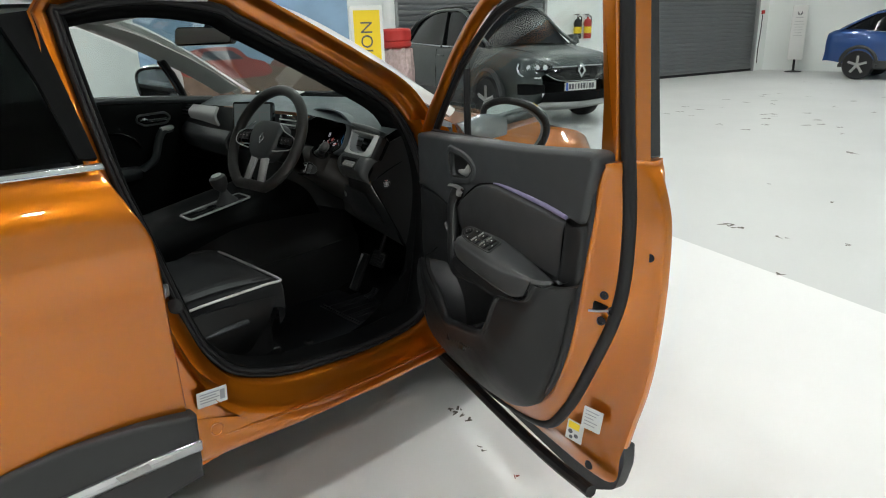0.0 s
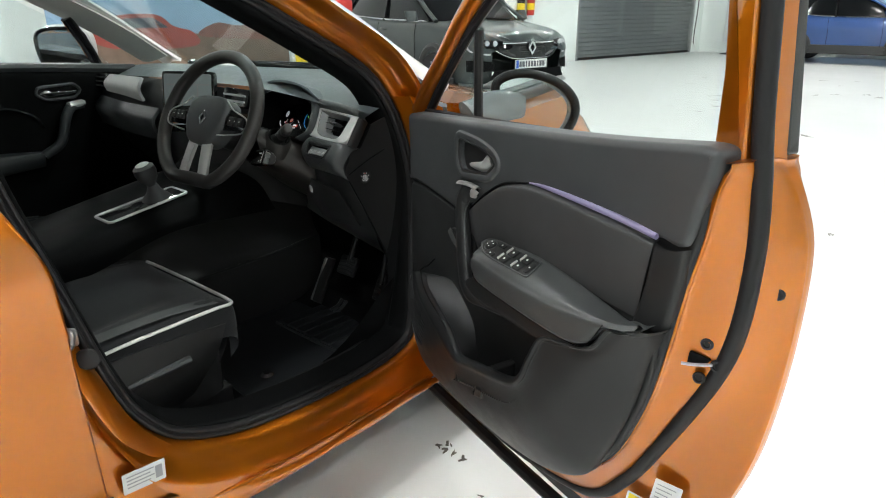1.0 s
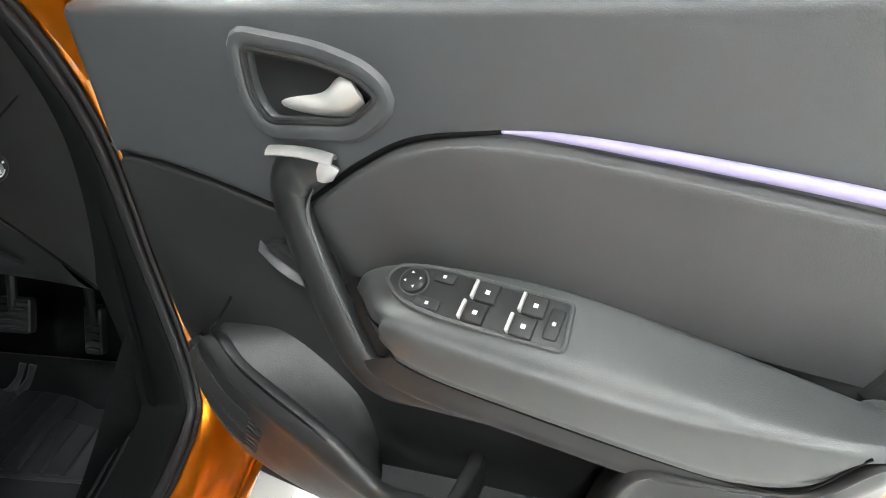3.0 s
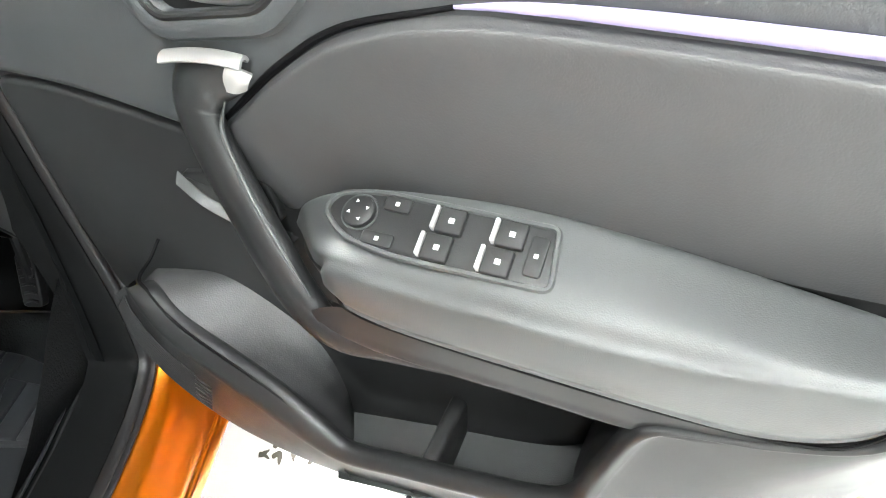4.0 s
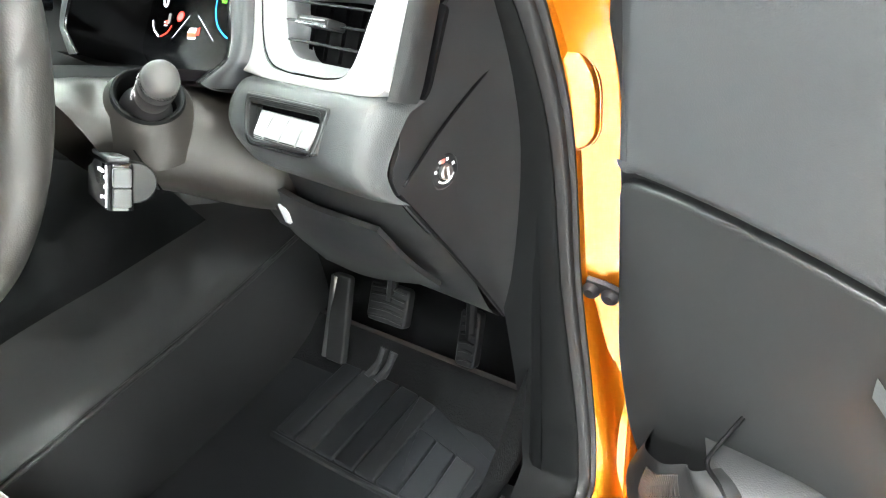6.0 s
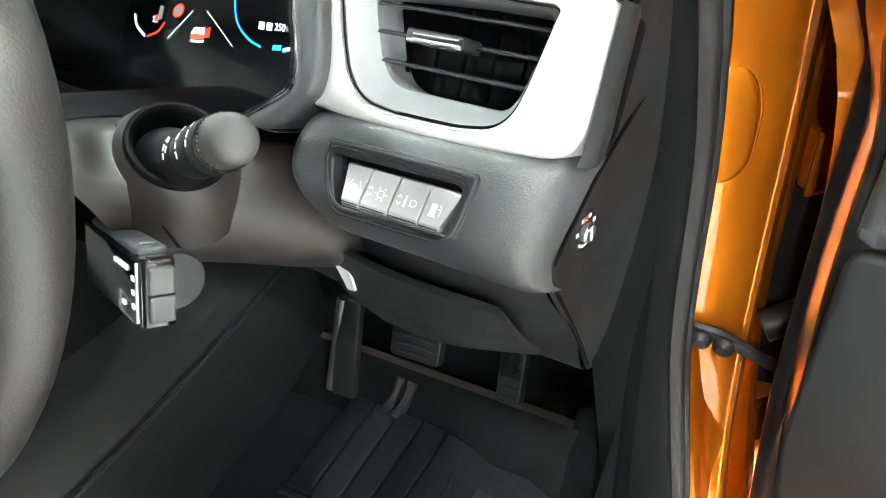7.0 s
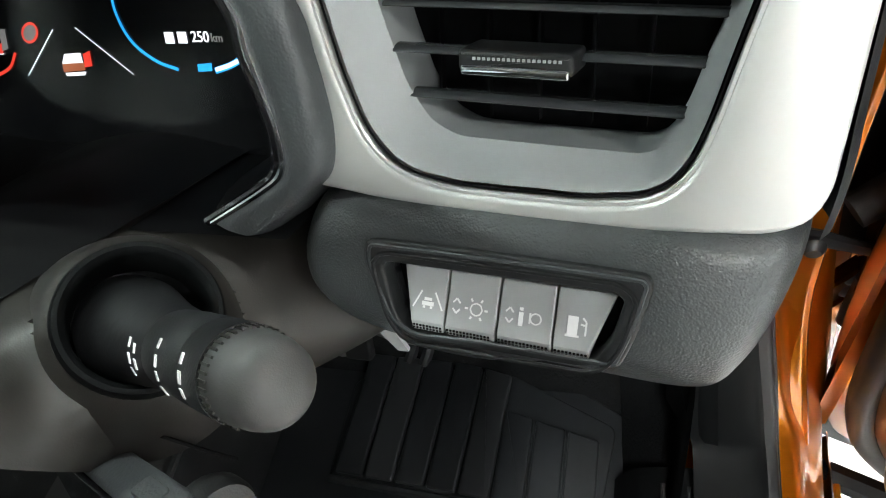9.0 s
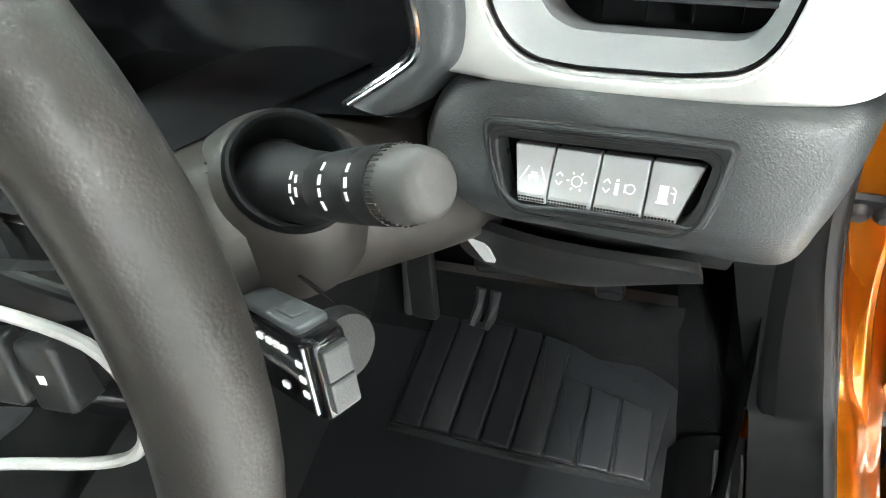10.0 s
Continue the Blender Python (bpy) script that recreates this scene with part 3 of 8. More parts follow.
# sill: outer skin under the frame, floor edge
sill_out = [[(0.862, -0.86, 0.45), (0.88, -0.5, 0.335), (0.882, -0.2, 0.325), (0.882, 0.12, 0.33)], [(0.882, -0.86, 0.36), (0.886, -0.5, 0.31), (0.886, -0.2, 0.306), (0.886, 0.12, 0.31)], [(0.85, -0.86, 0.30), (0.855, -0.5, 0.292), (0.855, -0.2, 0.29), (0.855, 0.12, 0.292)], [(0.70, -0.86, 0.29), (0.70, -0.5, 0.285), (0.70, -0.2, 0.285), (0.70, 0.12, 0.285)]]
part("sill", sheet(sill_out, 30, 12), ORANGE, car)
part("sill_trim", sheet([[(0.775, -0.72, 0.47), (0.785, -0.45, 0.432), (0.785, -0.15, 0.416), (0.775, 0.02, 0.43)], [(0.72, -0.72, 0.475), (0.725, -0.45, 0.437), (0.725, -0.15, 0.425), (0.72, 0.02, 0.44)], [(0.655, -0.72, 0.44), (0.66, -0.45, 0.41), (0.66, -0.15, 0.40), (0.66, 0.02, 0.41)], [(0.63, -0.72, 0.34), (0.63, -0.45, 0.34), (0.63, -0.15, 0.34), (0.63, 0.02, 0.34)]], 30, 14), SHADED_TRIM, car, "black ribbed plastic sill trim")
for k in range(5):
    part("sill_rib", tube([(0.69 + 0.014 * k, -0.66, 0.463 - 0.001 * k), (0.693 + 0.014 * k, -0.45, 0.437), (0.693 + 0.014 * k, -0.15, 0.425), (0.69 + 0.014 * k, 0.0, 0.437)], 0.003, n=6, smoothn=16), HARD, car)

part("pillar_foot", sheet([[(0.858, -0.95, 0.86), (0.860, -0.95, 0.70), (0.862, -0.95, 0.48), (0.872, -0.95, 0.30)], [(0.848, -0.87, 0.80), (0.852, -0.84, 0.62), (0.858, -0.80, 0.46), (0.872, -0.80, 0.31)], [(0.815, -0.83, 0.74), (0.82, -0.77, 0.58), (0.83, -0.66, 0.43), (0.85, -0.66, 0.32)]], 20, 12), ORANGE, car)
part("sill_crease", tube([(0.876, -0.80, 0.375), (0.884, -0.5, 0.352), (0.885, -0.2, 0.342), (0.884, 0.05, 0.345)], 0.004, n=6, smoothn=24), ORANGE, car)
part("jack_mark", tube([(0.018 * math.cos(a), 0.018 * math.sin(a), 0.0) for a in np.linspace(0, 2 * math.pi, 20, endpoint=False)], 0.0018, n=6, closed=True), ORANGE, car, "pressed round mark in the sill", m=CAR @ Matrix(((0, 0, 1, 0.878), (1, 0, 0, -0.80), (0, 1, 0, 0.40), (0, 0, 0, 1))))

# B-pillar details
part("striker", tube([(0.815, -0.865, 0.835), (0.845, -0.868, 0.835), (0.848, -0.872, 0.815), (0.818, -0.872, 0.812)], 0.006, smoothn=14), STEEL, car, "steel door striker loop")
part("striker_plate", slab(rounded([(-0.016, -0.018), (0.016, -0.018), (0.016, 0.018), (-0.016, 0.018)], 0.008), 0, 0.004, 0.001), STEEL, car, m=CAR @ Matrix(((0.6, 0, 0.8, 0.826), (0.8, 0, -0.6, -0.865), (0, 1, 0, 0.825), (0, 0, 0, 1))))
part("pillar_plug", lathe([(0, 0.006), (0.012, 0.007), (0.020, 0.004), (0.022, 0.0)], 18), RUBBER, car, "black rubber plug", m=CAR @ Matrix(((0.5, 0, 0.866, 0.852), (0.866, 0, -0.5, -0.850), (0, 1, 0, 0.783), (0, 0, 0, 1))))
lab = CAR @ Matrix(((0.12, 0.15, 0.98, 0.872), (0.992, 0, -0.12, -0.80), (0.0, 0.988, -0.15, 0.503), (0, 0, 0, 1)))
part("tyre_label", slab(rounded([(-0.042, -0.026), (0.042, -0.026), (0.042, 0.026), (-0.042, 0.026)], 0.003), 0.004, 0.0055), PAPER, car, "white tyre pressure label", m=lab)
bm = bmesh.new()
for k in range(4):
    block((-0.034, 0.014 - 0.009 * k, 0.0056), (0.02 - 0.008 * (k % 2), 0.017 - 0.009 * k, 0.006), bm)
block((0.022, -0.016, 0.0056), (0.036, 0.016, 0.006), bm)
part("label_print", bm, mat("label_ink", (0.3, 0.3, 0.31), 0.6), car, m=lab, smooth=False)

# rear door
edge = [(-0.967, 1.165), (-0.960, 1.148), (-0.948, 1.115), (-0.925, 1.06), (-0.897, 0.985), (-0.888, 0.885), (-0.882, 0.772), (-0.872, 0.49)]
rows = []
for f, dx in ((-0.002, -0.045), (-0.002, -0.012), (0.004, 0.0), (0.03, 0.006), (0.25, 0.022), (0.6, 0.03), (1.0, 0.01)):
    row = []
    for (y, z), bulge in zip(edge, (0.826, 0.842, 0.867, 0.891, 0.907, 0.900, 0.882, 0.872)):
        row.append((bulge + dx, y - f * 1.25 + (0.02 * f if z > 1 else 0), z + (0.05 * f if z > 1 else 0.03 * f)))
    rows.append(row)
part("rear_door", sheet(rows, 26, 44), ORANGE, car)
part("belt_strip", slab(rounded([(-2.2, 1.180), (-0.957, 1.164), (-0.962, 1.180), (-2.2, 1.206)], 0.004), 0.0, 0.012, 0.003), CHROME, car, "polished chrome belt strip", m=CAR @ Matrix(((0, 0, 1, 0.848), (1, 0, 0, 0), (0, 1, 0, 0), (0, 0, 0, 1))))
part("rear_window", sheet([[(0.845, -0.985, 1.19), (0.845, -1.5, 1.20), (0.84, -2.15, 1.23)], [(0.775, -1.02, 1.36), (0.772, -1.5, 1.37), (0.76, -2.1, 1.37)], [(0.70, -1.06, 1.50), (0.695, -1.5, 1.51), (0.68, -1.95, 1.49)]], 14, 10, thick=-0.004), TINTED, car, "dark tinted rear window")
part("b_pillar_trim", sheet([[(0.845, -0.972, 1.185), (0.842, -1.012, 1.19)], [(0.77, -0.995, 1.36), (0.772, -1.045, 1.36)], [(0.695, -1.01, 1.51), (0.70, -1.085, 1.50)]], 4, 10, thick=-0.02), SHADED_TRIM, car, "black pillar cover")
part("quarter_panel", sheet([[(0.87, -2.05, 1.20), (0.86, -2.5, 1.22), (0.70, -2.75, 1.22)], [(0.89, -2.1, 0.9), (0.89, -2.5, 0.95), (0.74, -2.85, 0.95)], [(0.88, -2.1, 0.55), (0.88, -2.5, 0.6), (0.75, -2.85, 0.6)]], 14, 10), ORANGE, car)
# lower cladding with its bright strip
top = spline([(-0.862, 0.488), (-1.01, 0.520), (-1.19, 0.536), (-1.32, 0.530), (-2.1, 0.50)], 24)
ring = [np.array(p) for p in top] + [np.array(p) for p in ((-2.1, 0.28), (-0.98, 0.285), (-0.868, 0.30))]
part("side_cladding", slab(ring, 0, 0.05, 0.014, 4), CLAD, car, "grained black side cladding", m=CAR @ Matrix(((0, 0, 1, 0.868), (1, 0, 0, 0), (0, 1, 0, 0), (0, 0, 0, 1))))
strip = rounded([(-0.866, 0.386), (-0.864, 0.418), (-1.0, 0.428), (-1.6, 0.43), (-1.9, 0.40), (-1.6, 0.40), (-1.0, 0.392)], 0.006)
part("cladding_strip", slab(strip, 0, 0.016, 0.006), CHROME, car, "bright chrome insert", m=CAR @ Matrix(((0, 0, 1, 0.912), (1, 0, 0, 0), (0, 1, 0, 0), (0, 0, 0, 1))))
part("strip_badge", slab(rounded([(-1.08, 0.40), (-1.0, 0.40), (-1.01, 0.42), (-1.09, 0.42)], 0.004), 0, 0.003, 0.001), STEEL, car, "brushed emblem plate", m=CAR @ Matrix(((0, 0, 1, 0.928), (1, 0, 0, 0), (0, 1, 0, 0), (0, 0, 0, 1))))
# roof, pillars and screen
part("roof", sheet([[(-0.60, -0.42, 1.545), (0, -0.36, 1.585), (0.60, -0.42, 1.545)], [(-0.63, -0.9, 1.575), (0, -0.9, 1.625), (0.63, -0.9, 1.575)], [(-0.62, -1.6, 1.575), (0, -1.6, 1.62), (0.62, -1.6, 1.575)], [(-0.56, -2.5, 1.50), (0, -2.6, 1.53), (0.56, -2.5, 1.50)]], 20, 20, thick=-0.03), WHITE_PAINT, car, "white painted roof skin")
part("headliner", sheet([[(-0.60, -0.44, 1.505), (0, -0.40, 1.53), (0.60, -0.44, 1.505)], [(-0.62, -0.9, 1.53), (0, -0.9, 1.56), (0.62, -0.9, 1.53)], [(-0.60, -2.4, 1.46), (0, -2.4, 1.48), (0.60, -2.4, 1.46)]], 16, 12), HEADLINER, car, "pale grey cloth headliner")
for sx in (1, -1):
    part("front_pillar", sheet([[(sx * 0.60, -0.60, 1.585), (sx * 0.631, -0.435, 1.547), (sx * 0.646, -0.26, 1.497), (sx * 0.682, -0.035, 1.377), (sx * 0.732, 0.219, 1.21), (sx * 0.742, 0.29, 1.165)], [(sx * 0.645, -0.60, 1.58), (sx * 0.66, -0.48, 1.552), (sx * 0.68, -0.29, 1.478), (sx * 0.717, -0.05, 1.352), (sx * 0.757, 0.205, 1.207), (sx * 0.77, 0.27, 1.165)], [(sx * 0.66, -0.62, 1.56), (sx * 0.652, -0.522, 1.546), (sx * 0.682, -0.334, 1.449), (sx * 0.722, -0.077, 1.318), (sx * 0.760, 0.173, 1.190), (sx * 0.775, 0.24, 1.15)]], 30, 8, thick=-0.012), WHITE_PAINT, car, "white painted windscreen pillar")
    part("pillar_trim", sheet([[(sx * 0.585, -0.47, 1.525), (sx * 0.60, -0.26, 1.455), (sx * 0.64, 0.0, 1.325), (sx * 0.69, 0.20, 1.20)], [(sx * 0.60, -0.52, 1.515), (sx * 0.63, -0.30, 1.435), (sx * 0.672, -0.03, 1.30), (sx * 0.715, 0.15, 1.18)], [(sx * 0.632, -0.53, 1.515), (sx * 0.662, -0.33, 1.43), (sx * 0.70, -0.07, 1.295), (sx * 0.735, 0.12, 1.18)]], 24, 8, thick=0.008), HEADLINER, car, "pale grey pillar lining")
part("roof_rail_trim", tube([(0.655, -0.56, 1.56), (0.665, -0.9, 1.568), (0.665, -1.5, 1.56), (0.64, -2.2, 1.51)], 0.022, smoothn=20), WHITE_PAINT, car, "white roof side rail")
ws = part("windscreen", sheet([[(-0.70, 0.29, 1.165), (0, 0.56, 1.165), (0.70, 0.29, 1.165)], [(-0.655, -0.03, 1.36), (0, 0.14, 1.375), (0.655, -0.03, 1.36)], [(-0.60, -0.42, 1.535), (0, -0.33, 1.56), (0.60, -0.42, 1.535)]], 20, 16, thick=-0.005), SCREEN, car, "clear windscreen")
part("windscreen_edge", tube([(-0.69, 0.30, 1.155), (-0.35, 0.48, 1.155), (0, 0.555, 1.155), (0.35, 0.48, 1.155), (0.69, 0.30, 1.155)], 0.018, smoothn=24), GLOSS, car, "black screen surround")
part("screen_sticker", slab([(-0.12, -0.05), (0.12, -0.05), (0.12, 0.05), (-0.12, 0.05)], 0, 0.001), PAPER, car, "pale paper sheet lying on the dash", m=CAR @ pose(-0.40, 0.30, 1.172, 16, 0, -12))
# nose of the car
part("bonnet", sheet([[(-0.70, 0.40, 1.07), (0, 0.62, 1.10), (0.70, 0.40, 1.07)], [(-0.76, 0.8, 1.03), (0, 0.9, 1.07), (0.76, 0.8, 1.03)], [(-0.74, 1.1, 0.97), (0, 1.2, 1.01), (0.74, 1.1, 0.97)], [(-0.62, 1.28, 0.88), (0, 1.42, 0.90), (0.62, 1.28, 0.88)]], 24, 18, thick=-0.02), ORANGE, car)
for sx in (1, -1):
    part("front_wing", sheet([[(sx * 0.70, 0.40, 1.075), (sx * 0.765, 0.8, 1.03), (sx * 0.74, 1.12, 0.965), (sx * 0.64, 1.28, 0.88)], [(sx * 0.82, 0.12, 1.05), (sx * 0.875, 0.7, 0.95), (sx * 0.86, 1.0, 0.90), (sx * 0.74, 1.25, 0.80)], [(sx * 0.85, 0.12, 0.8), (sx * 0.90, 0.6, 0.80), (sx * 0.89, 1.0, 0.80), (sx * 0.76, 1.27, 0.70)], [(sx * 0.86, 0.12, 0.36), (sx * 0.89, 0.26, 0.36), (sx * 0.885, 1.1, 0.5), (sx * 0.76, 1.28, 0.5)]], 20, 20, thick=-0.015), ORANGE, car)
    hl = part("headlight", sheet([[(sx * 0.60, 1.325, 0.85), (sx * 0.72, 1.24, 0.86), (sx * 0.80, 1.08, 0.875)], [(sx * 0.60, 1.335, 0.80), (sx * 0.735, 1.26, 0.80), (sx * 0.815, 1.10, 0.82)], [(sx * 0.60, 1.32, 0.755), (sx * 0.72, 1.25, 0.755), (sx * 0.80, 1.13, 0.79)]], 12, 8, thick=-0.02), mat("lamp_lens", (0.55, 0.56, 0.58), 0.06, metal=0.4, coat=1.0), car, "clear headlight lens")
part("front_bumper", sheet([[(-0.78, 1.22, 0.72), (0, 1.46, 0.74), (0.78, 1.22, 0.72)], [(-0.80, 1.20, 0.5), (0, 1.48, 0.5), (0.80, 1.20, 0.5)], [(-0.76, 1.18, 0.25), (0, 1.40, 0.25), (0.76, 1.18, 0.25)]], 18, 10, thick=-0.03), CLAD, car, "black lower bumper")
part("scuttle", sheet([[(-0.76, 0.20, 1.10), (0, 0.5, 1.12), (0.76, 0.20, 1.10)], [(-0.74, 0.42, 1.06), (0, 0.64, 1.085), (0.74, 0.42, 1.06)]], 16, 4, thick=-0.02), CLAD, car, "black plastic scuttle panel")


def wheel(x, y, sx):
    w = part("wheel", lathe([(0.20, -0.10), (0.31, -0.11), (0.335, -0.08), (0.34, 0), (0.335, 0.08), (0.31, 0.11), (0.20, 0.10)], 40, "X"), RUBBER, car, "black tyre", m=CAR @ Matrix.Translation((x, y, 0.34)))
    part("rim", lathe([(0.0, sx * 0.07), (0.05, sx * 0.075), (0.06, sx * 0.05), (0.17, sx * 0.06), (0.215, sx * 0.10), (0.22, sx * 0.02)], 40, "X"), STEEL, w, m=CAR @ Matrix.Translation((x, y, 0.34)))
    for k in range(5):
        a = k * 2 * math.pi / 5
        part("spoke", tube([(sx * 0.085, 0, 0), (sx * 0.085, 0.2 * math.cos(a), 0.2 * math.sin(a))], [0.03, 0.022], n=8), STEEL, w, m=CAR @ Matrix.Translation((x, y, 0.34)))


for x, y in ((0.76, 0.62), (-0.76, 0.62), (0.76, -2.02), (-0.76, -2.02)):
    wheel(x, y, 1 if x > 0 else -1)
part("underbody", slab(rounded([(-0.72, -2.6), (0.72, -2.6), (0.70, 1.15), (-0.70, 1.15)], 0.1), 0.24, 0.32, 0.01), RUBBER, car)

# hinge pillar behind the open door
face = [(0.795, 0.06, 0.40), (0.775, 0.137, 0.55), (0.768, 0.149, 0.72), (0.766, 0.143, 0.97), (0.760, 0.06, 1.16)]
flange = [(0.85, 0.20, 0.36), (0.828, 0.24, 0.55), (0.824, 0.25, 0.72), (0.824, 0.25, 0.97), (0.815, 0.20, 1.12)]
part("hinge_pillar", sheet([face] + [[(p[0] + dx, p[1] + dy, p[2]) for p in face] for dx, dy in ((0.012, 0.004), (0.027, 0.0095), (0.044, 0.016), (0.053, 0.024))] + [flange], 30, 26), ORANGE, car)
part("gap_backing", sheet([[(0.822, 0.235, 0.34), (0.822, 0.245, 0.75), (0.815, 0.22, 1.13)], [(0.90, 0.27, 0.34), (0.90, 0.27, 0.75), (0.90, 0.25, 1.13)], [(1.0, 0.22, 0.34), (1.0, 0.22, 0.75), (0.98, 0.20, 1.13)]], 12, 8), ORANGE, car, "painted inner wing behind the door gap")
part("wing_liner", sheet([[(0.828, 0.205, 0.60), (0.826, 0.215, 0.72), (0.826, 0.212, 0.86)], [(0.87, 0.225, 0.58), (0.87, 0.235, 0.72), (0.868, 0.23, 0.885)], [(0.92, 0.215, 0.60), (0.925, 0.22, 0.72), (0.92, 0.21, 0.86)]], 12, 10, thick=-0.006), RUBBER, car, "black foam wing liner")
part("wing_liner", sheet([[(0.83, 0.19, 0.99), (0.828, 0.17, 1.08)], [(0.87, 0.20, 0.98), (0.87, 0.18, 1.10)]], 8, 6, thick=-0.006), RUBBER, car)
PADM = CAR @ pose(0.766, 0.1415, 0.955, 90, 0, 20)
pad = rounded([(-0.05, -0.062), (0.012, -0.056), (0.024, -0.040), (0.026, 0.020), (0.004, 0.062), (-0.05, 0.075)], [0.004, 0.02, 0.02, 0.03, 0.03, 0.004], 5)
part("pillar_pad", slab(pad, -0.004, 0.0065, 0.005, 4), ORANGE, car, "pressed panel in the door pillar", m=PADM)
part("pad_groove", tube([(p[0], p[1], 0.001) for p in pad], 0.0022, n=6, closed=True), ORANGE, car, m=PADM)
strap = part("check_strap", tube([(0.768, 0.150, 0.715), (0.80, 0.152, 0.708), (0.84, 0.158, 0.685), (0.93, 0.17, 0.640)], [0.007, 0.006, 0.005, 0.005], n=8, smoothn=16, flat=1.5), RUBBER, car, "black steel check strap")
part("bolt", lathe([(0, 0.008), (0.006, 0.008), (0.010, 0.004), (0.011, 0)], 12), RUBBER, strap, m=CAR @ pose(0.778, 0.139, 0.713, 90, 0, 0))
part("bolt", lathe([(0, 0.008), (0.006, 0.008), (0.010, 0.004), (0.011, 0)], 12), RUBBER, strap, m=CAR @ pose(0.80, 0.142, 0.707, 90, 0, 0))
for z in (0.545, 0.905):
    hg = part("hinge", slab(rounded([(-0.03, -0.03), (0.03, -0.03), (0.03, 0.03), (-0.03, 0.03)], 0.008), 0, 0.012, 0.003), ORANGE, car, "painted steel hinge", m=CAR @ pose(0.850, 0.205, z, 90, 0, 40))
    for q in (-0.012, 0.014):
        part("hinge_bolt", lathe([(0, 0.006), (0.005, 0.006), (0.0075, 0.003), (0.008, 0)], 10), STEEL, hg, m=CAR @ pose(0.850, 0.205, z, 90, 0, 40) @ Matrix.Translation((0.012, q, 0.012)))
    part("hinge_rim", tube([(-0.028, -0.028, 0.013), (0.028, -0.028, 0.013), (0.028, 0.028, 0.013), (-0.028, 0.028, 0.013)], 0.004, n=6, closed=True), ORANGE, hg, m=CAR @ pose(0.850, 0.205, z, 90, 0, 40))
    part("hinge_pin", lathe([(0, -0.045), (0.009, -0.045), (0.009, 0.045), (0, 0.045)], 12), STEEL, hg, m=CAR @ pose(0.872, 0.185, z))
    part("hinge_arm", tube([(0.872, 0.185, z), (0.91, 0.165, z), (0.95, 0.18, z)], 0.014, n=8, smoothn=8), ORANGE, hg, m=CAR)
part("gap_wiring", tube([(0.83, 0.17, 0.72), (0.88, 0.19, 0.74), (0.93, 0.17, 0.73), (0.98, 0.19, 0.70)], 0.016, n=10, smoothn=18), RUBBER, car, "black ribbed wiring gaiter")

# ---- the open front door: u along it from the hinge, z up, w towards the cabin side ----
T = [(0.03, 1.105), (0.35, 1.126), (0.70, 1.148), (0.94, 1.175), (0.968, 1.175), (0.953, 1.135), (0.94, 1.06), (0.918, 0.96), (0.898, 0.85), (0.868, 0.72), (0.82, 0.60), (0.77, 0.53), (0.70, 0.475), (0.55, 0.44), (0.35, 0.425), (0.17, 0.44), (0.07, 0.53), (0.02, 0.75), (0.01, 1.0)]
SEAL = [(0.0, 1.105), (0.35, 1.126), (0.70, 1.146), (0.955, 1.18), (0.98, 1.175), (0.985, 1.12), (0.993, 1.04), (0.988, 0.92), (0.96, 0.81), (0.90, 0.69), (0.84, 0.57), (0.79, 0.49), (0.71, 0.40), (0.55, 0.35), (0.35, 0.335), (0.14, 0.35), (0.04, 0.45), (-0.005, 0.75), (-0.01, 1.0)]
OUT = [(-0.02, 1.105), (0.35, 1.128), (0.70, 1.146), (0.955, 1.175), (0.985, 1.16), (1.025, 1.09), (1.04, 1.02), (1.04, 0.88), (1.028, 0.74), (1.008, 0.63), (0.975, 0.52), (0.945, 0.42), (0.90, 0.315), (0.60, 0.287), (0.35, 0.283), (0.10, 0.285), (0.01, 0.31), (-0.03, 0.6), (-0.03, 1.0)]


def at(pts, w):
    return [(p[0], p[1], w) for p in pts]


def mid(a, b, f):
    return [(p[0] + (q[0] - p[0]) * f, p[1] + (q[1] - p[1]) * f) for p, q in zip(a, b)]


rows = [at(mid(T, SEAL, -0.25), 0.012), at(mid(T, SEAL, 0.02), 0.014), at(mid(T, SEAL, 0.12), 0.004), at(mid(T, SEAL, 0.75), -0.018), at(SEAL, -0.034), at(mid(SEAL, OUT, 0.25), -0.062), at(mid(SEAL, OUT, 0.55), -0.080), at(mid(SEAL, OUT, 0.95), -0.092), at(OUT, -0.098), at(OUT, -0.108), at(mid(OUT, T, 0.06), -0.116), at(mid(OUT, T, 0.5), -0.13)]
door = part("front_door", sheet(rows, nu=140, nv=44, closed=True), ORANGE, car, "open driver's door, orange shell with black trim", m=DOOR)
part("door_skin", slab(spline(mid(OUT, T, 0.48), 90, True), -0.124, -0.131), ORANGE, door)
sp = [(0.948, 1.50), (0.970, 1.25), (0.984, 1.15), (0.993, 1.044), (0.986, 0.91), (0.957, 0.806), (0.885, 0.655), (0.797, 0.497), (0.70, 0.397), (0.5, 0.35), (0.3, 0.338), (0.13, 0.36), (0.03, 0.45), (0.0, 0.7), (-0.005, 1.08)]
part("door_seal", tube(at(sp, -0.036), 0.0155, n=10, smoothn=110), RUBBER, door, "thick black rubber door seal")
part("bottom_strip", tube(at([(0.0, 0.292), (0.4, 0.288), (0.7, 0.292), (0.91, 0.312)], -0.035), 0.017, n=8, smoothn=30, flat=1.0), RUBBER, door, "black rubber bottom strip")
clad = rounded([(0.0, 0.26), (0.84, 0.25), (0.93, 0.31), (0.958, 0.40), (0.955, 0.462), (0.92, 0.44), (0.0, 0.43)], 0.02)
part("door_cladding", slab(clad, -0.095, -0.135, 0.012), CLAD, door, "grained black lower cladding")

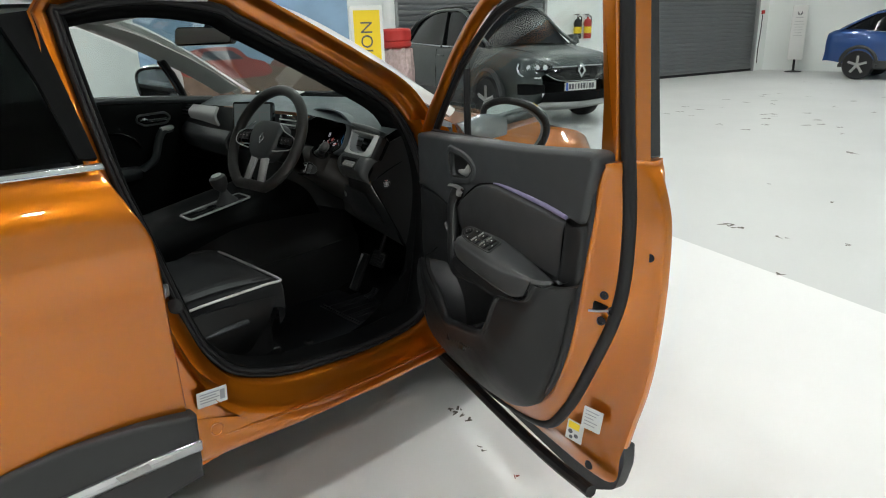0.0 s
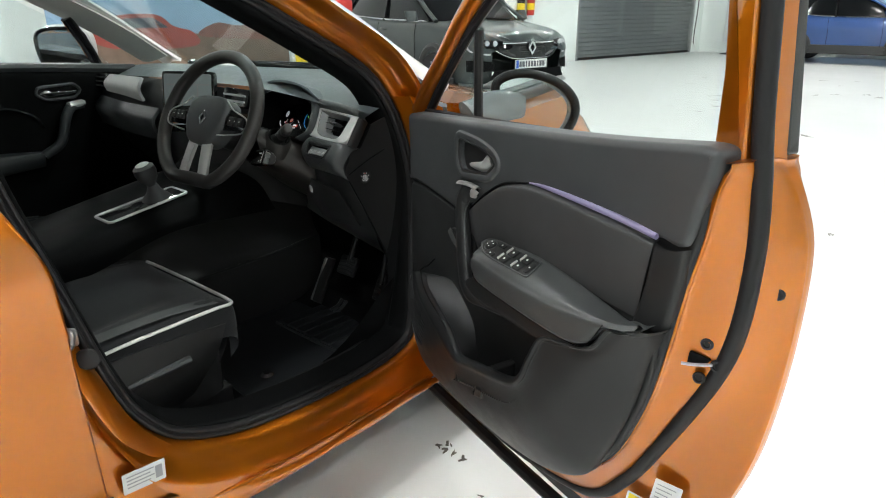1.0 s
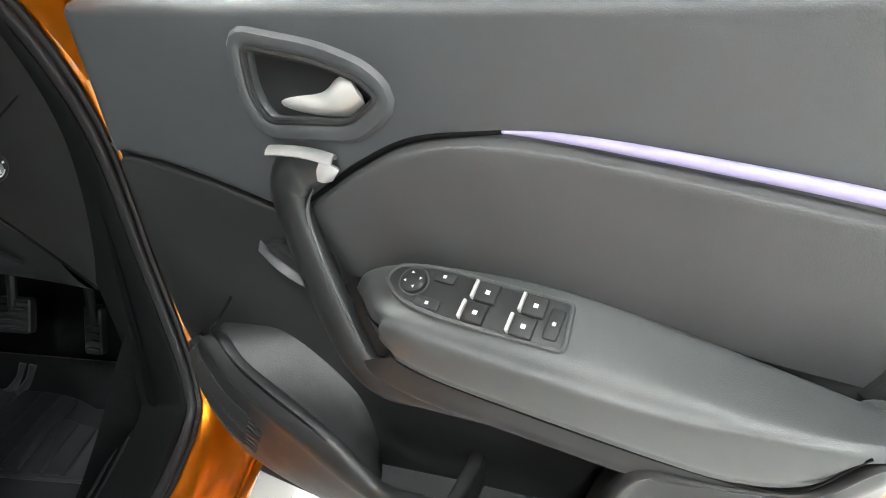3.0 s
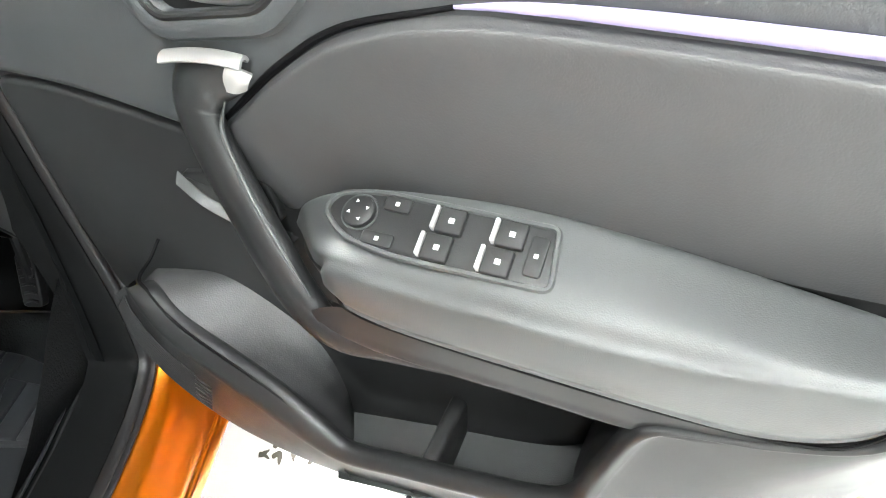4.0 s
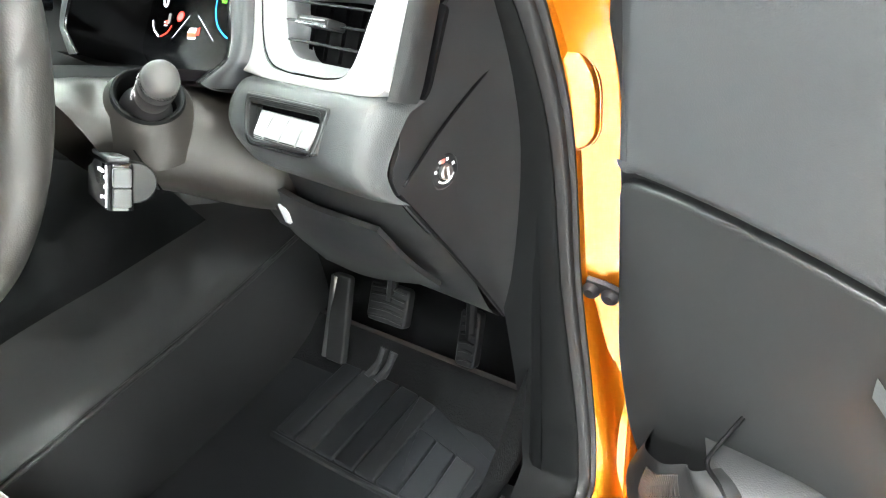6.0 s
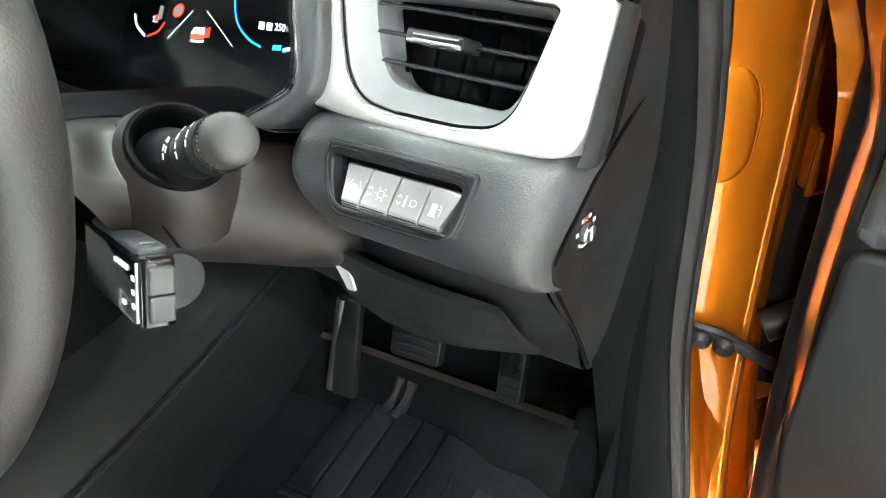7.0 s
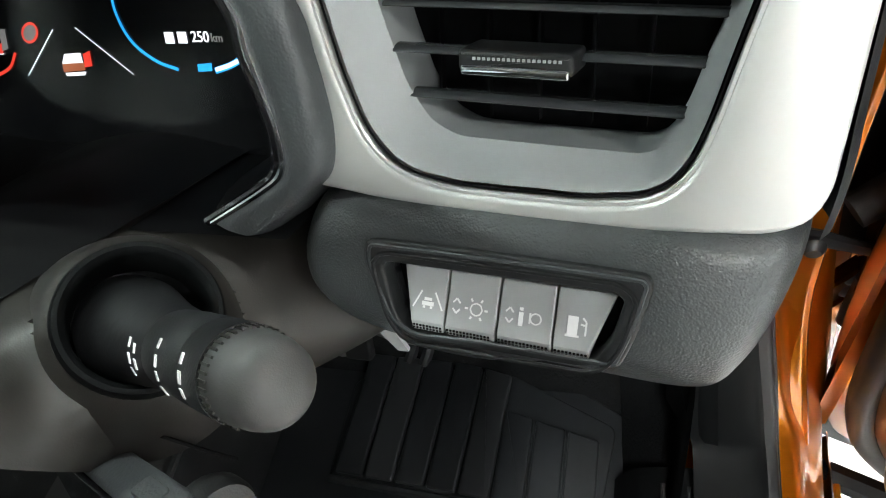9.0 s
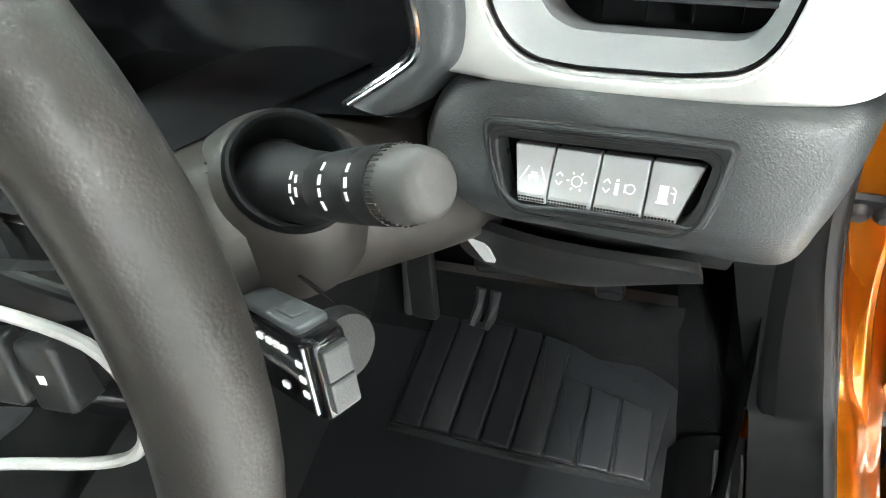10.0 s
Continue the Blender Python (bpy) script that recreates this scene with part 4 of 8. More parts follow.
# shut face fittings
FACE = DOOR @ Matrix.Translation((0.936, 0.845, -0.009)) @ Matrix.Rotation(radians(30), 4, "Y")
latch = part("latch", slab(rounded([(-0.012, -0.012), (0.016, -0.008), (0.026, 0.004), (-0.010, 0.012)], 0.005), 0.0, 0.006, 0.002), DARK, door, "black latch mouth with steel lip", m=FACE)
part("latch_lip", tube([(-0.02, -0.013, 0.006), (0.0, -0.010, 0.007), (0.028, -0.004, 0.006)], 0.003, n=6, smoothn=8), STEEL, latch, m=FACE)
for u, z in ((0.015, 0.030), (0.034, -0.006), (0.010, -0.034)):
    part("latch_screw", lathe([(0, 0.002), (0.005, 0.002), (0.006, 0.005), (0.010, 0.004), (0.011, 0.0)], 14), RUBBER, door, "dark torx screw", m=FACE @ Matrix.Translation((u, z, 0.002)))
part("flange_plug", lathe([(0, 0.004), (0.010, 0.004), (0.013, 0.0)], 16), RUBBER, door, "dark grey plug", m=DOOR @ Matrix.Translation((1.012, 0.972, -0.079)) @ Matrix.Rotation(radians(20), 4, "Y"))
part("flange_plug", lathe([(0, 0.004), (0.010, 0.004), (0.013, 0.0)], 16), RUBBER, door, "dark grey plug", m=DOOR @ Matrix.Translation((0.875, 0.365, -0.052)) @ Matrix.Rotation(radians(10), 4, "Y"))
STK = DOOR @ Matrix.Translation((0.882, 0.505, -0.052)) @ Matrix.Rotation(radians(28), 4, "Y") @ Matrix.Rotation(radians(-8), 4, "Z")
part("door_label", slab(rounded([(-0.026, -0.032), (0.026, -0.032), (0.026, 0.032), (-0.026, 0.032)], 0.003), 0.002, 0.0032), PAPER, door, "white printed label", m=STK)
bm = bmesh.new()
for k in range(5):
    block((-0.02, 0.02 - 0.01 * k, 0.0033), (0.016 - 0.006 * (k % 3), 0.0225 - 0.01 * k, 0.0036), bm)
part("label_print", bm, bpy.data.materials["label_ink"], door, m=STK, smooth=False)
STK = DOOR @ Matrix.Translation((0.822, 0.438, -0.045)) @ Matrix.Rotation(radians(24), 4, "Y") @ Matrix.Rotation(radians(-8), 4, "Z")
part("warning_label", slab(rounded([(-0.024, -0.03), (0.024, -0.03), (0.024, 0.03), (-0.024, 0.03)], 0.003), 0.002, 0.0032), PAPER, door, "white and yellow airbag warning label", m=STK)
part("label_patch", slab([(-0.02, 0.006), (0.012, 0.006), (0.012, 0.027), (-0.02, 0.027)], 0.0033, 0.0037), YELLOW, door, m=STK)
bm = bmesh.new()
for p in ((-0.012, -0.004, 0.010), (0.006, -0.012, 0.009), (-0.008, -0.02, 0.008)):
    bmesh.ops.create_circle(bm, cap_ends=True, radius=p[2] * 0.7, segments=10, matrix=Matrix.Translation((p[0], p[1], 0.0036)))
part("label_print", bm, PRINT, door, m=STK, smooth=False)

# window frame and glass
part("front_post", tube([(-0.045, 1.125, -0.035), (0.01, 1.192, -0.035), (0.075, 1.258, -0.036), (0.19, 1.380, -0.038), (0.365, 1.515, -0.045), (0.52, 1.560, -0.06), (0.74, 1.57, -0.075), (0.90, 1.55, -0.08)], 0.024, n=10, smoothn=40, flat=0.9, up=(0, 0, 1)), ORANGE, door)
part("frame_channel", tube([(0.0, 1.13, -0.045), (0.05, 1.190, -0.045), (0.115, 1.258, -0.045), (0.225, 1.366, -0.047), (0.39, 1.483, -0.055), (0.54, 1.526, -0.068), (0.74, 1.535, -0.08), (0.89, 1.513, -0.083)], 0.012, n=8, smoothn=40), RUBBER, door)
part("rear_post", slab(rounded([(0.908, 1.15), (0.966, 1.15), (0.955, 1.30), (0.938, 1.52), (0.885, 1.54), (0.908, 1.30)], 0.008), -0.07, -0.018, 0.006), ORANGE, door)
part("rear_post_outer", slab(rounded([(0.935, 1.15), (0.982, 1.16), (0.962, 1.35), (0.946, 1.53), (0.905, 1.53), (0.92, 1.3)], 0.008), -0.095, -0.055, 0.006), ORANGE, door)
part("post_cover", slab(rounded([(0.942, 1.172), (0.982, 1.18), (0.962, 1.35), (0.942, 1.53), (0.90, 1.53), (0.92, 1.35)], 0.006), -0.118, -0.092, 0.005), GLOSS, door, "gloss black post cover")
part("glass_channel", tube([(0.903, 1.17, -0.06), (0.899, 1.30, -0.06), (0.880, 1.53, -0.07)], 0.010, n=8, smoothn=12), RUBBER, door)
gl = part("side_window", slab(spline([(0.22, 1.12), (0.895, 1.15), (0.893, 1.3), (0.873, 1.50), (0.72, 1.525), (0.55, 1.505), (0.40, 1.45), (0.215, 1.31)], 60, True), -0.060, -0.056), PANE, door, "clear side window, wound up", smooth=False)
gl.visible_shadow = False
part("quarter_post", tube([(0.212, 1.12, -0.055), (0.21, 1.22, -0.055), (0.205, 1.335, -0.058)], 0.0115, n=8, smoothn=10), RUBBER, door, "black quarter light post")
ql = part("quarter_light", slab(rounded([(0.05, 1.13), (0.20, 1.13), (0.20, 1.30)], 0.01), -0.060, -0.056), PANE, door, smooth=False)
ql.visible_shadow = False
part("belt_seal", tube(at([(0.0, 1.122), (0.35, 1.138), (0.7, 1.157), (0.88, 1.172)], -0.035), 0.012, n=8, smoothn=24), RUBBER, door)
part("belt_fill", sheet([at([(0.005, 1.112), (0.35, 1.138), (0.7, 1.160), (0.92, 1.184)], 0.022), at([(0.0, 1.124), (0.35, 1.145), (0.7, 1.166), (0.92, 1.189)], 0.004), at([(0.0, 1.126), (0.35, 1.147), (0.7, 1.168), (0.92, 1.190)], -0.03), at([(0.0, 1.12), (0.35, 1.14), (0.7, 1.16), (0.92, 1.184)], -0.05), at([(0.0, 1.08), (0.35, 1.10), (0.7, 1.12), (0.92, 1.15)], -0.05)], 30, 20), SOFT, door)

# mirror
MIR = DOOR @ Matrix(((0.633, 0, 0.774, 0.216), (0, 1, 0, 1.142), (-0.774, 0, 0.633, -0.220), (0, 0, 0, 1)))
g = spline([(-0.092, 0.035), (-0.085, 0.068), (-0.03, 0.083), (0.045, 0.066), (0.09, 0.025), (0.092, -0.02), (0.06, -0.066), (0.0, -0.078), (-0.065, -0.08), (-0.09, -0.05)], 60, True)
bm = bmesh.new()
rows = []
for d, z in ((0.012, 0.004), (0.0, 0.004), (-0.008, -0.006), (-0.011, -0.03), (-0.010, -0.07), (0.01, -0.105), (0.04, -0.125)):
    rows.append([(p[0], p[1], z) for p in offset(g, d)])
bm = sheet(rows, fine=False, closed=True)
bm.faces.new([v for v in bm.verts if abs(v.co.z + 0.125) < 1e-6])
GLS = MIR @ Matrix.Rotation(radians(8), 4, "Y") @ Matrix.Rotation(radians(-1), 4, "X")
head = part("door_mirror", bm, mat("mirror_shell", (0.20, 0.225, 0.23), 0.25, coat=0.8), door, "grey door mirror with black rim", m=MIR)
part("mirror_rim", tube([(p[0], p[1], 0.004) for p in offset(g, -0.006)], 0.0115, n=10, closed=True), HARD, head, "matte black rim", m=MIR)
part("mirror_glass", slab(offset(g, 0.004), -0.004, 0.0), MIRROR, head, "mirror glass", m=GLS @ Matrix.Translation((0, 0, 0.009)), smooth=False)
part("mirror_arm", tube([(0.16, 1.13, -0.06), (0.17, 1.15, -0.12), (0.19, 1.15, -0.20)], [0.05, 0.042, 0.04], n=14, smoothn=12, flat=0.7), bpy.data.materials["mirror_shell"], door, "grey mirror arm", m=DOOR)

# inner trim: upper soft panel with the release recess cut through it
RECESS = rounded([(0.272, 1.106), (0.358, 1.099), (0.402, 1.087), (0.419, 1.073), (0.386, 1.045), (0.285, 1.033), (0.271, 1.060)], [0.010, 0.02, 0.012, 0.010, 0.014, 0.012, 0.02])
upper = rounded([(0.022, 1.129), (0.35, 1.150), (0.70, 1.174), (0.93, 1.200), (0.958, 1.196), (0.957, 1.160), (0.940, 1.115), (0.932, 1.062), (0.922, 1.040), (0.904, 1.034), (0.868, 1.041), (0.80, 1.01), (0.60, 1.02), (0.45, 0.99), (0.36, 0.95), (0.30, 0.922), (0.240, 0.932), (0.170, 0.945), (0.095, 0.954), (0.018, 0.956)], [0.004, 0.2, 0.2, 0.012, 0.012, 0.02, 0.03, 0.03, 0.008, 0.02, 0.01, 0.02, 0.05, 0.05, 0.03, 0.02, 0.03, 0.04, 0.04, 0.004], 5)
part("upper_trim", slab(upper, -0.02, 0.036, 0.014, 5, holes=[RECESS]), SOFT, door, "soft grey-black upper door trim")
low = [(0.018, 0.950), (0.095, 0.949), (0.17, 0.940), (0.24, 0.927), (0.30, 0.916), (0.45, 0.90), (0.60, 0.90), (0.84, 0.89), (0.886, 0.882), (0.884, 0.80), (0.866, 0.72), (0.82, 0.60), (0.77, 0.53), (0.70, 0.478), (0.55, 0.443), (0.35, 0.428), (0.17, 0.442), (0.075, 0.53), (0.028, 0.66), (0.016, 0.75)]
part("trim_base", slab(spline([(0.03, 1.105)] + T[1:3] + [(0.91, 1.165), (0.938, 1.158), (0.942, 1.115)] + T[6:], 120, True), -0.02, 0.022, 0.010, 4), HARD, door, "dark door trim carrier")
part("lower_trim", slab(rounded(low, 0.02, 3), -0.01, 0.031, 0.006, 3), HARD, door, "hard black lower door trim")
part("rear_trim", sheet([at([(0.858, 1.036), (0.853, 0.98), (0.842, 0.92), (0.830, 0.88)], 0.030), at([(0.868, 1.0345), (0.862, 0.98), (0.851, 0.92), (0.840, 0.88)], 0.0375), at([(0.896, 1.0285), (0.890, 0.98), (0.880, 0.92), (0.868, 0.88)], 0.0365), at([(0.921, 1.035), (0.917, 0.98), (0.906, 0.92), (0.894, 0.88)], 0.031), at([(0.926, 1.036), (0.921, 0.98), (0.910, 0.92), (0.898, 0.88)], 0.012)], 24, 20), HARD, door, "dark hard trim behind the insert")
# release handle in its recess
part("recess_back", slab(offset(RECESS, -0.012), -0.019, -0.015), DARK, door)
part("recess_bezel", tube([(p[0], p[1], 0.0365) for p in RECESS], 0.0036, n=8, closed=True), HARD, door, "raised bezel round the release")
ring_rows = []
for d, w in ((0.0, 0.036), (-0.004, 0.0395), (-0.010, 0.0415), (-0.016, 0.0405), (-0.021, 0.035)):
    ring_rows.append([(p[0], p[1], w) for p in offset(RECESS, d)])
part("recess_ring", sheet(ring_rows, fine=False, closed=True), SOFT, door)
part("release_lever", sheet([[(0.262, 1.053, 0.004), (0.315, 1.057, 0.012), (0.350, 1.063, 0.019), (0.372, 1.080, 0.024), (0.385, 1.084, 0.026)], [(0.262, 1.050, 0.012), (0.315, 1.053, 0.020), (0.352, 1.058, 0.027), (0.376, 1.074, 0.031), (0.394, 1.077, 0.031)], [(0.264, 1.043, 0.013), (0.315, 1.045, 0.020), (0.354, 1.049, 0.026), (0.380, 1.058, 0.030), (0.398, 1.069, 0.030)], [(0.268, 1.036, 0.006), (0.315, 1.037, 0.010), (0.352, 1.040, 0.014), (0.376, 1.046, 0.018), (0.388, 1.058, 0.020)]], 40, 16, thick=-0.004), SATIN, door, "satin metal release lever")

# padded insert, its groove and light strip
top = [(0.300, 0.932), (0.345, 0.967), (0.388, 1.000), (0.450, 1.035), (0.535, 1.055), (0.66, 1.053), (0.79, 1.044), (0.864, 1.035)]
bot = [(0.350, 0.858), (0.372, 0.870), (0.405, 0.892), (0.460, 0.906), (0.565, 0.914), (0.66, 0.907), (0.75, 0.896), (0.838, 0.885)]
rows = []
for f, w in ((0.0, 0.030), (0.03, 0.0405), (0.10, 0.0475), (0.45, 0.0475), (0.8, 0.0445), (1.0, 0.041)):
    rows.append([(a[0] + (b[0] - a[0]) * f, a[1] + (b[1] - a[1]) * f, w - (0.010 if i in (0, 7) else 0)) for i, (a, b) in enumerate(zip(top, bot))])
part("padded_insert", sheet(rows, 70, 30), PAD, door, "dark padded vinyl insert")
part("insert_groove", tube([(p[0], p[1] + 0.003, 0.036) for p in top[:5]], [0.002, 0.003, 0.0034, 0.003, 0.002], n=8, smoothn=40), DARK, door)
part("light_strip", tube([(0.532, 1.058, 0.036), (0.58, 1.0615, 0.038), (0.66, 1.060, 0.039), (0.79, 1.0525, 0.038), (0.868, 1.0435, 0.037)], [0.001, 0.0036, 0.0052, 0.006, 0.0055], n=10, smoothn=40, flat=0.9), LED, door, "lilac glowing ambient light strip")

# armrest: its front end is cut back to take the grab handle
rows = []
for ui, zi, wi, uo, zo, wo, ub, zb, wb in ((0.366, 0.856, 0.044, 0.432, 0.866, 0.106, 0.446, 0.844, 0.108), (0.380, 0.878, 0.042, 0.441, 0.885, 0.112, 0.455, 0.843, 0.112), (0.416, 0.897, 0.042, 0.468, 0.888, 0.116, 0.478, 0.839, 0.114), (0.464, 0.910, 0.042, 0.508, 0.885, 0.117, 0.515, 0.835, 0.115), (0.569, 0.9175, 0.042, 0.600, 0.881, 0.117, 0.600, 0.831, 0.115), (0.66, 0.911, 0.044, 0.700, 0.881, 0.117, 0.700, 0.828, 0.115), (0.74, 0.901, 0.047, 0.765, 0.888, 0.116, 0.760, 0.829, 0.113), (0.80, 0.893, 0.050, 0.815, 0.894, 0.113, 0.806, 0.846, 0.110), (0.835, 0.890, 0.054, 0.845, 0.8975, 0.108, 0.838, 0.880, 0.104), (0.858, 0.892, 0.058, 0.872, 0.901, 0.099, 0.868, 0.884, 0.095), (0.880, 0.898, 0.066, 0.889, 0.905, 0.089, 0.889, 0.893, 0.084)):
    rows.append([(ui, zi - 0.012, wi - 0.012), (ui, zi, wi), (ui + 0.3 * (uo - ui), zi + 0.3 * (zo - zi) + 0.002, wi + 0.3 * (wo - wi)), (ui + 0.75 * (uo - ui), zi + 0.75 * (zo - zi) + 0.002, wi + 0.75 * (wo - wi)), (uo, zo, wo - 0.007), (uo, zo - 0.0065, wo - 0.0005), (uo * 0.5 + ub * 0.5, (zo + zb) / 2, (wo + wb) / 2 + 0.002), (ub, zb + 0.004, wb), (ub, zb, wb - 0.006), (ub, zb + 0.003, 0.04)])
arm = part("armrest", sheet(rows, 60, 64), ARM, door, "smooth grey-black armrest")
part("armrest_nose", sheet([[(0.366, 0.850, 0.034), (0.40, 0.862, 0.08), (0.434, 0.866, 0.104)], [(0.372, 0.835, 0.034), (0.41, 0.842, 0.08), (0.444, 0.846, 0.107)], [(0.39, 0.80, 0.034), (0.42, 0.81, 0.075), (0.455, 0.82, 0.10)]], 14, 10), ARM, door)
gapline = [(0.446, 0.852, 0.1105), (0.456, 0.8415, 0.1125), (0.495, 0.8355, 0.1150), (0.60, 0.8295, 0.1155), (0.70, 0.8265, 0.1150), (0.762, 0.8275, 0.1130), (0.795, 0.8335, 0.1115), (0.812, 0.850, 0.1115), (0.826, 0.872, 0.1100), (0.838, 0.893, 0.1100)]
part("armrest_gap", tube(gapline, 0.0012, n=6, smoothn=60), DARK, door)

# window switches: a sloped plate on the armrest
plate = rounded([(-0.092, 0.0), (-0.085, 0.017), (-0.05, 0.024), (0.088, 0.024), (0.094, -0.022), (-0.03, -0.024), (-0.07, -0.017)], [0.012, 0.01, 0.02, 0.006, 0.008, 0.02, 0.012])
SWM = DOOR @ Matrix(((0.9995, 0.02, 0.02, 0.520), (-0.008, 0.42, 0.907, 0.9035), (0.006, -0.907, 0.42, 0.074), (0, 0, 0, 1)))
panel = part("switch_panel", slab(plate, -0.012, 0.0035, 0.002), HARD, door, "black switch panel", m=SWM)
part("panel_rim", tube([(p[0], p[1], 0.0032) for p in plate], 0.0024, n=6, closed=True), ARM, panel, m=SWM)
part("mirror_knob", lathe([(0.0, 0.008), (0.011, 0.008), (0.0125, 0.007), (0.013, 0.0035)], 24), HARD, panel, "round mirror adjuster", m=SWM @ Matrix.Translation((-0.062, 0.004, 0)))
part("knob_ring", tube([(0.0145 * math.cos(a), 0.0145 * math.sin(a), 0.004) for a in np.linspace(0, 2 * math.pi, 24, endpoint=False)], 0.0009, n=6, closed=True), ARM, panel, m=SWM @ Matrix.Translation((-0.062, 0.004, 0)))
bm = bmesh.new()
for a in range(4):
    q = a * math.pi / 2 + 0.4
    c, s = 0.0075 * math.cos(q), 0.0075 * math.sin(q)
    bm.faces.new([bm.verts.new((c + 0.0018 * math.cos(q + k), s + 0.0018 * math.sin(q + k), 0.0083)) for k in (0, 2.1, 4.2)])
part("knob_marks", bm, INK, panel, m=SWM @ Matrix.Translation((-0.062, 0.004, 0)), smooth=False)


def rocker(x, y, w=0.021, h=0.0205):
    k = part("window_switch", slab(rounded([(x - w / 2, y - h / 2), (x + w / 2, y - h / 2), (x + w / 2, y + h / 2), (x - w / 2, y + h / 2)], 0.002), 0.003, 0.0075, 0.0015), HARD, panel, "black window switch", m=SWM)
    part("switch_lip", block((x - w / 2 - 0.0030, y - h / 2 + 0.001, 0.003), (x - w / 2 + 0.0002, y + h / 2 - 0.001, 0.0105)), SATIN, panel, "bright front lip", m=SWM, smooth=False, bevel=0.001)
    bm = block((x - 0.0012, y - 0.0022, 0.0074), (x + 0.0030, y + 0.0018, 0.0078))
    part("switch_icon", bm, INK, panel, m=SWM, smooth=False)


for x in (0.007, 0.053):
    for y in (-0.0105, 0.0115):
        rocker(x + (0.004 if y > 0 else 0), y)
for x, y, w, h in ((-0.034, 0.016, 0.022, 0.012), (-0.040, -0.014, 0.026, 0.011), (0.078, 0.0, 0.013, 0.03)):
    part("push_button", slab(rounded([(x - w / 2, y - h / 2), (x + w / 2, y - h / 2), (x + w / 2, y + h / 2), (x - w / 2, y + h / 2)], 0.003), 0.003, 0.0055, 0.001), HARD, panel, "dark push button", m=SWM)
    part("switch_icon", block((x - 0.0016, y - 0.0016, 0.0054), (x + 0.0016, y + 0.0016, 0.0058)), INK, panel, m=SWM, smooth=False)

# grab handle with a bright cap: a bar of rounded triangular section
path = [(0.356, 0.990, 0.026), (0.338, 0.992, 0.033), (0.315, 0.986, 0.039), (0.301, 0.966, 0.043), (0.307, 0.932, 0.049), (0.329, 0.888, 0.060), (0.358, 0.844, 0.075), (0.390, 0.808, 0.090), (0.425, 0.791, 0.100), (0.480, 0.792, 0.105), (0.560, 0.796, 0.107)]
part("grab_handle", tube(path, [0.014, 0.020, 0.026, 0.0275, 0.0270, 0.0280, 0.0285, 0.0265, 0.020, 0.011, 0.004], n=24, smoothn=70, flat=0.58, up=(-0.35, 0.1, 0.93)), HARD, door, "black grab handle")
# The highlight on the handle's bevel is added as a thin paler bar.
part("handle_highlight", tube([(0.337, 0.974, 0.049), (0.329, 0.948, 0.055), (0.347, 0.906, 0.068), (0.377, 0.862, 0.084), (0.408, 0.828, 0.099)], [0.0008, 0.0022, 0.0026, 0.0022, 0.0008], n=8, smoothn=40), ARM, door, "highlight along the handle's edge, laid on as a paler line")
cap_rows = []
for f in np.linspace(0, 1, 9):
    z = 0.994 + 0.022 * math.sin(0.62 + 1.2 * f) - 0.006 * f
    cap_rows.append([(0.288 + 0.076 * f, z - 0.004, 0.040), (0.288 + 0.078 * f, z + 0.001, 0.044), (0.289 + 0.079 * f, z + 0.001, 0.050), (0.290 + 0.079 * f, z - 0.003, 0.0545)])
part("handle_cap", sheet(cap_rows, 24, 14, thick=-0.003), CAPGREY, door, "satin silver cap on the grab handle")
part("cap_tip", sheet([[(0.356, 1.009, 0.052), (0.366, 1.006, 0.050), (0.371, 1.001, 0.046)], [(0.353, 1.002, 0.055), (0.361, 0.999, 0.053), (0.367, 0.996, 0.048)], [(0.350, 0.990, 0.054), (0.355, 0.988, 0.051), (0.360, 0.989, 0.046)]], 10, 10, thick=-0.004), CAPGREY, door)
part("handle_flap", slab(rounded([(0.236, 0.880), (0.30, 0.893), (0.345, 0.888), (0.345, 0.845), (0.30, 0.842), (0.262, 0.856)], 0.008), 0.02, 0.040, 0.003), HARD, door, "flap behind the handle")
part("handle_trim", sheet([at([(0.232, 0.880), (0.256, 0.856), (0.295, 0.841), (0.35, 0.832)], 0.036), at([(0.236, 0.870), (0.260, 0.848), (0.300, 0.833), (0.35, 0.824)], 0.046), at([(0.240, 0.868), (0.265, 0.846), (0.305, 0.831), (0.35, 0.822)], 0.026)], 16, 6), ARM, door, "thin grey lip behind the handle")

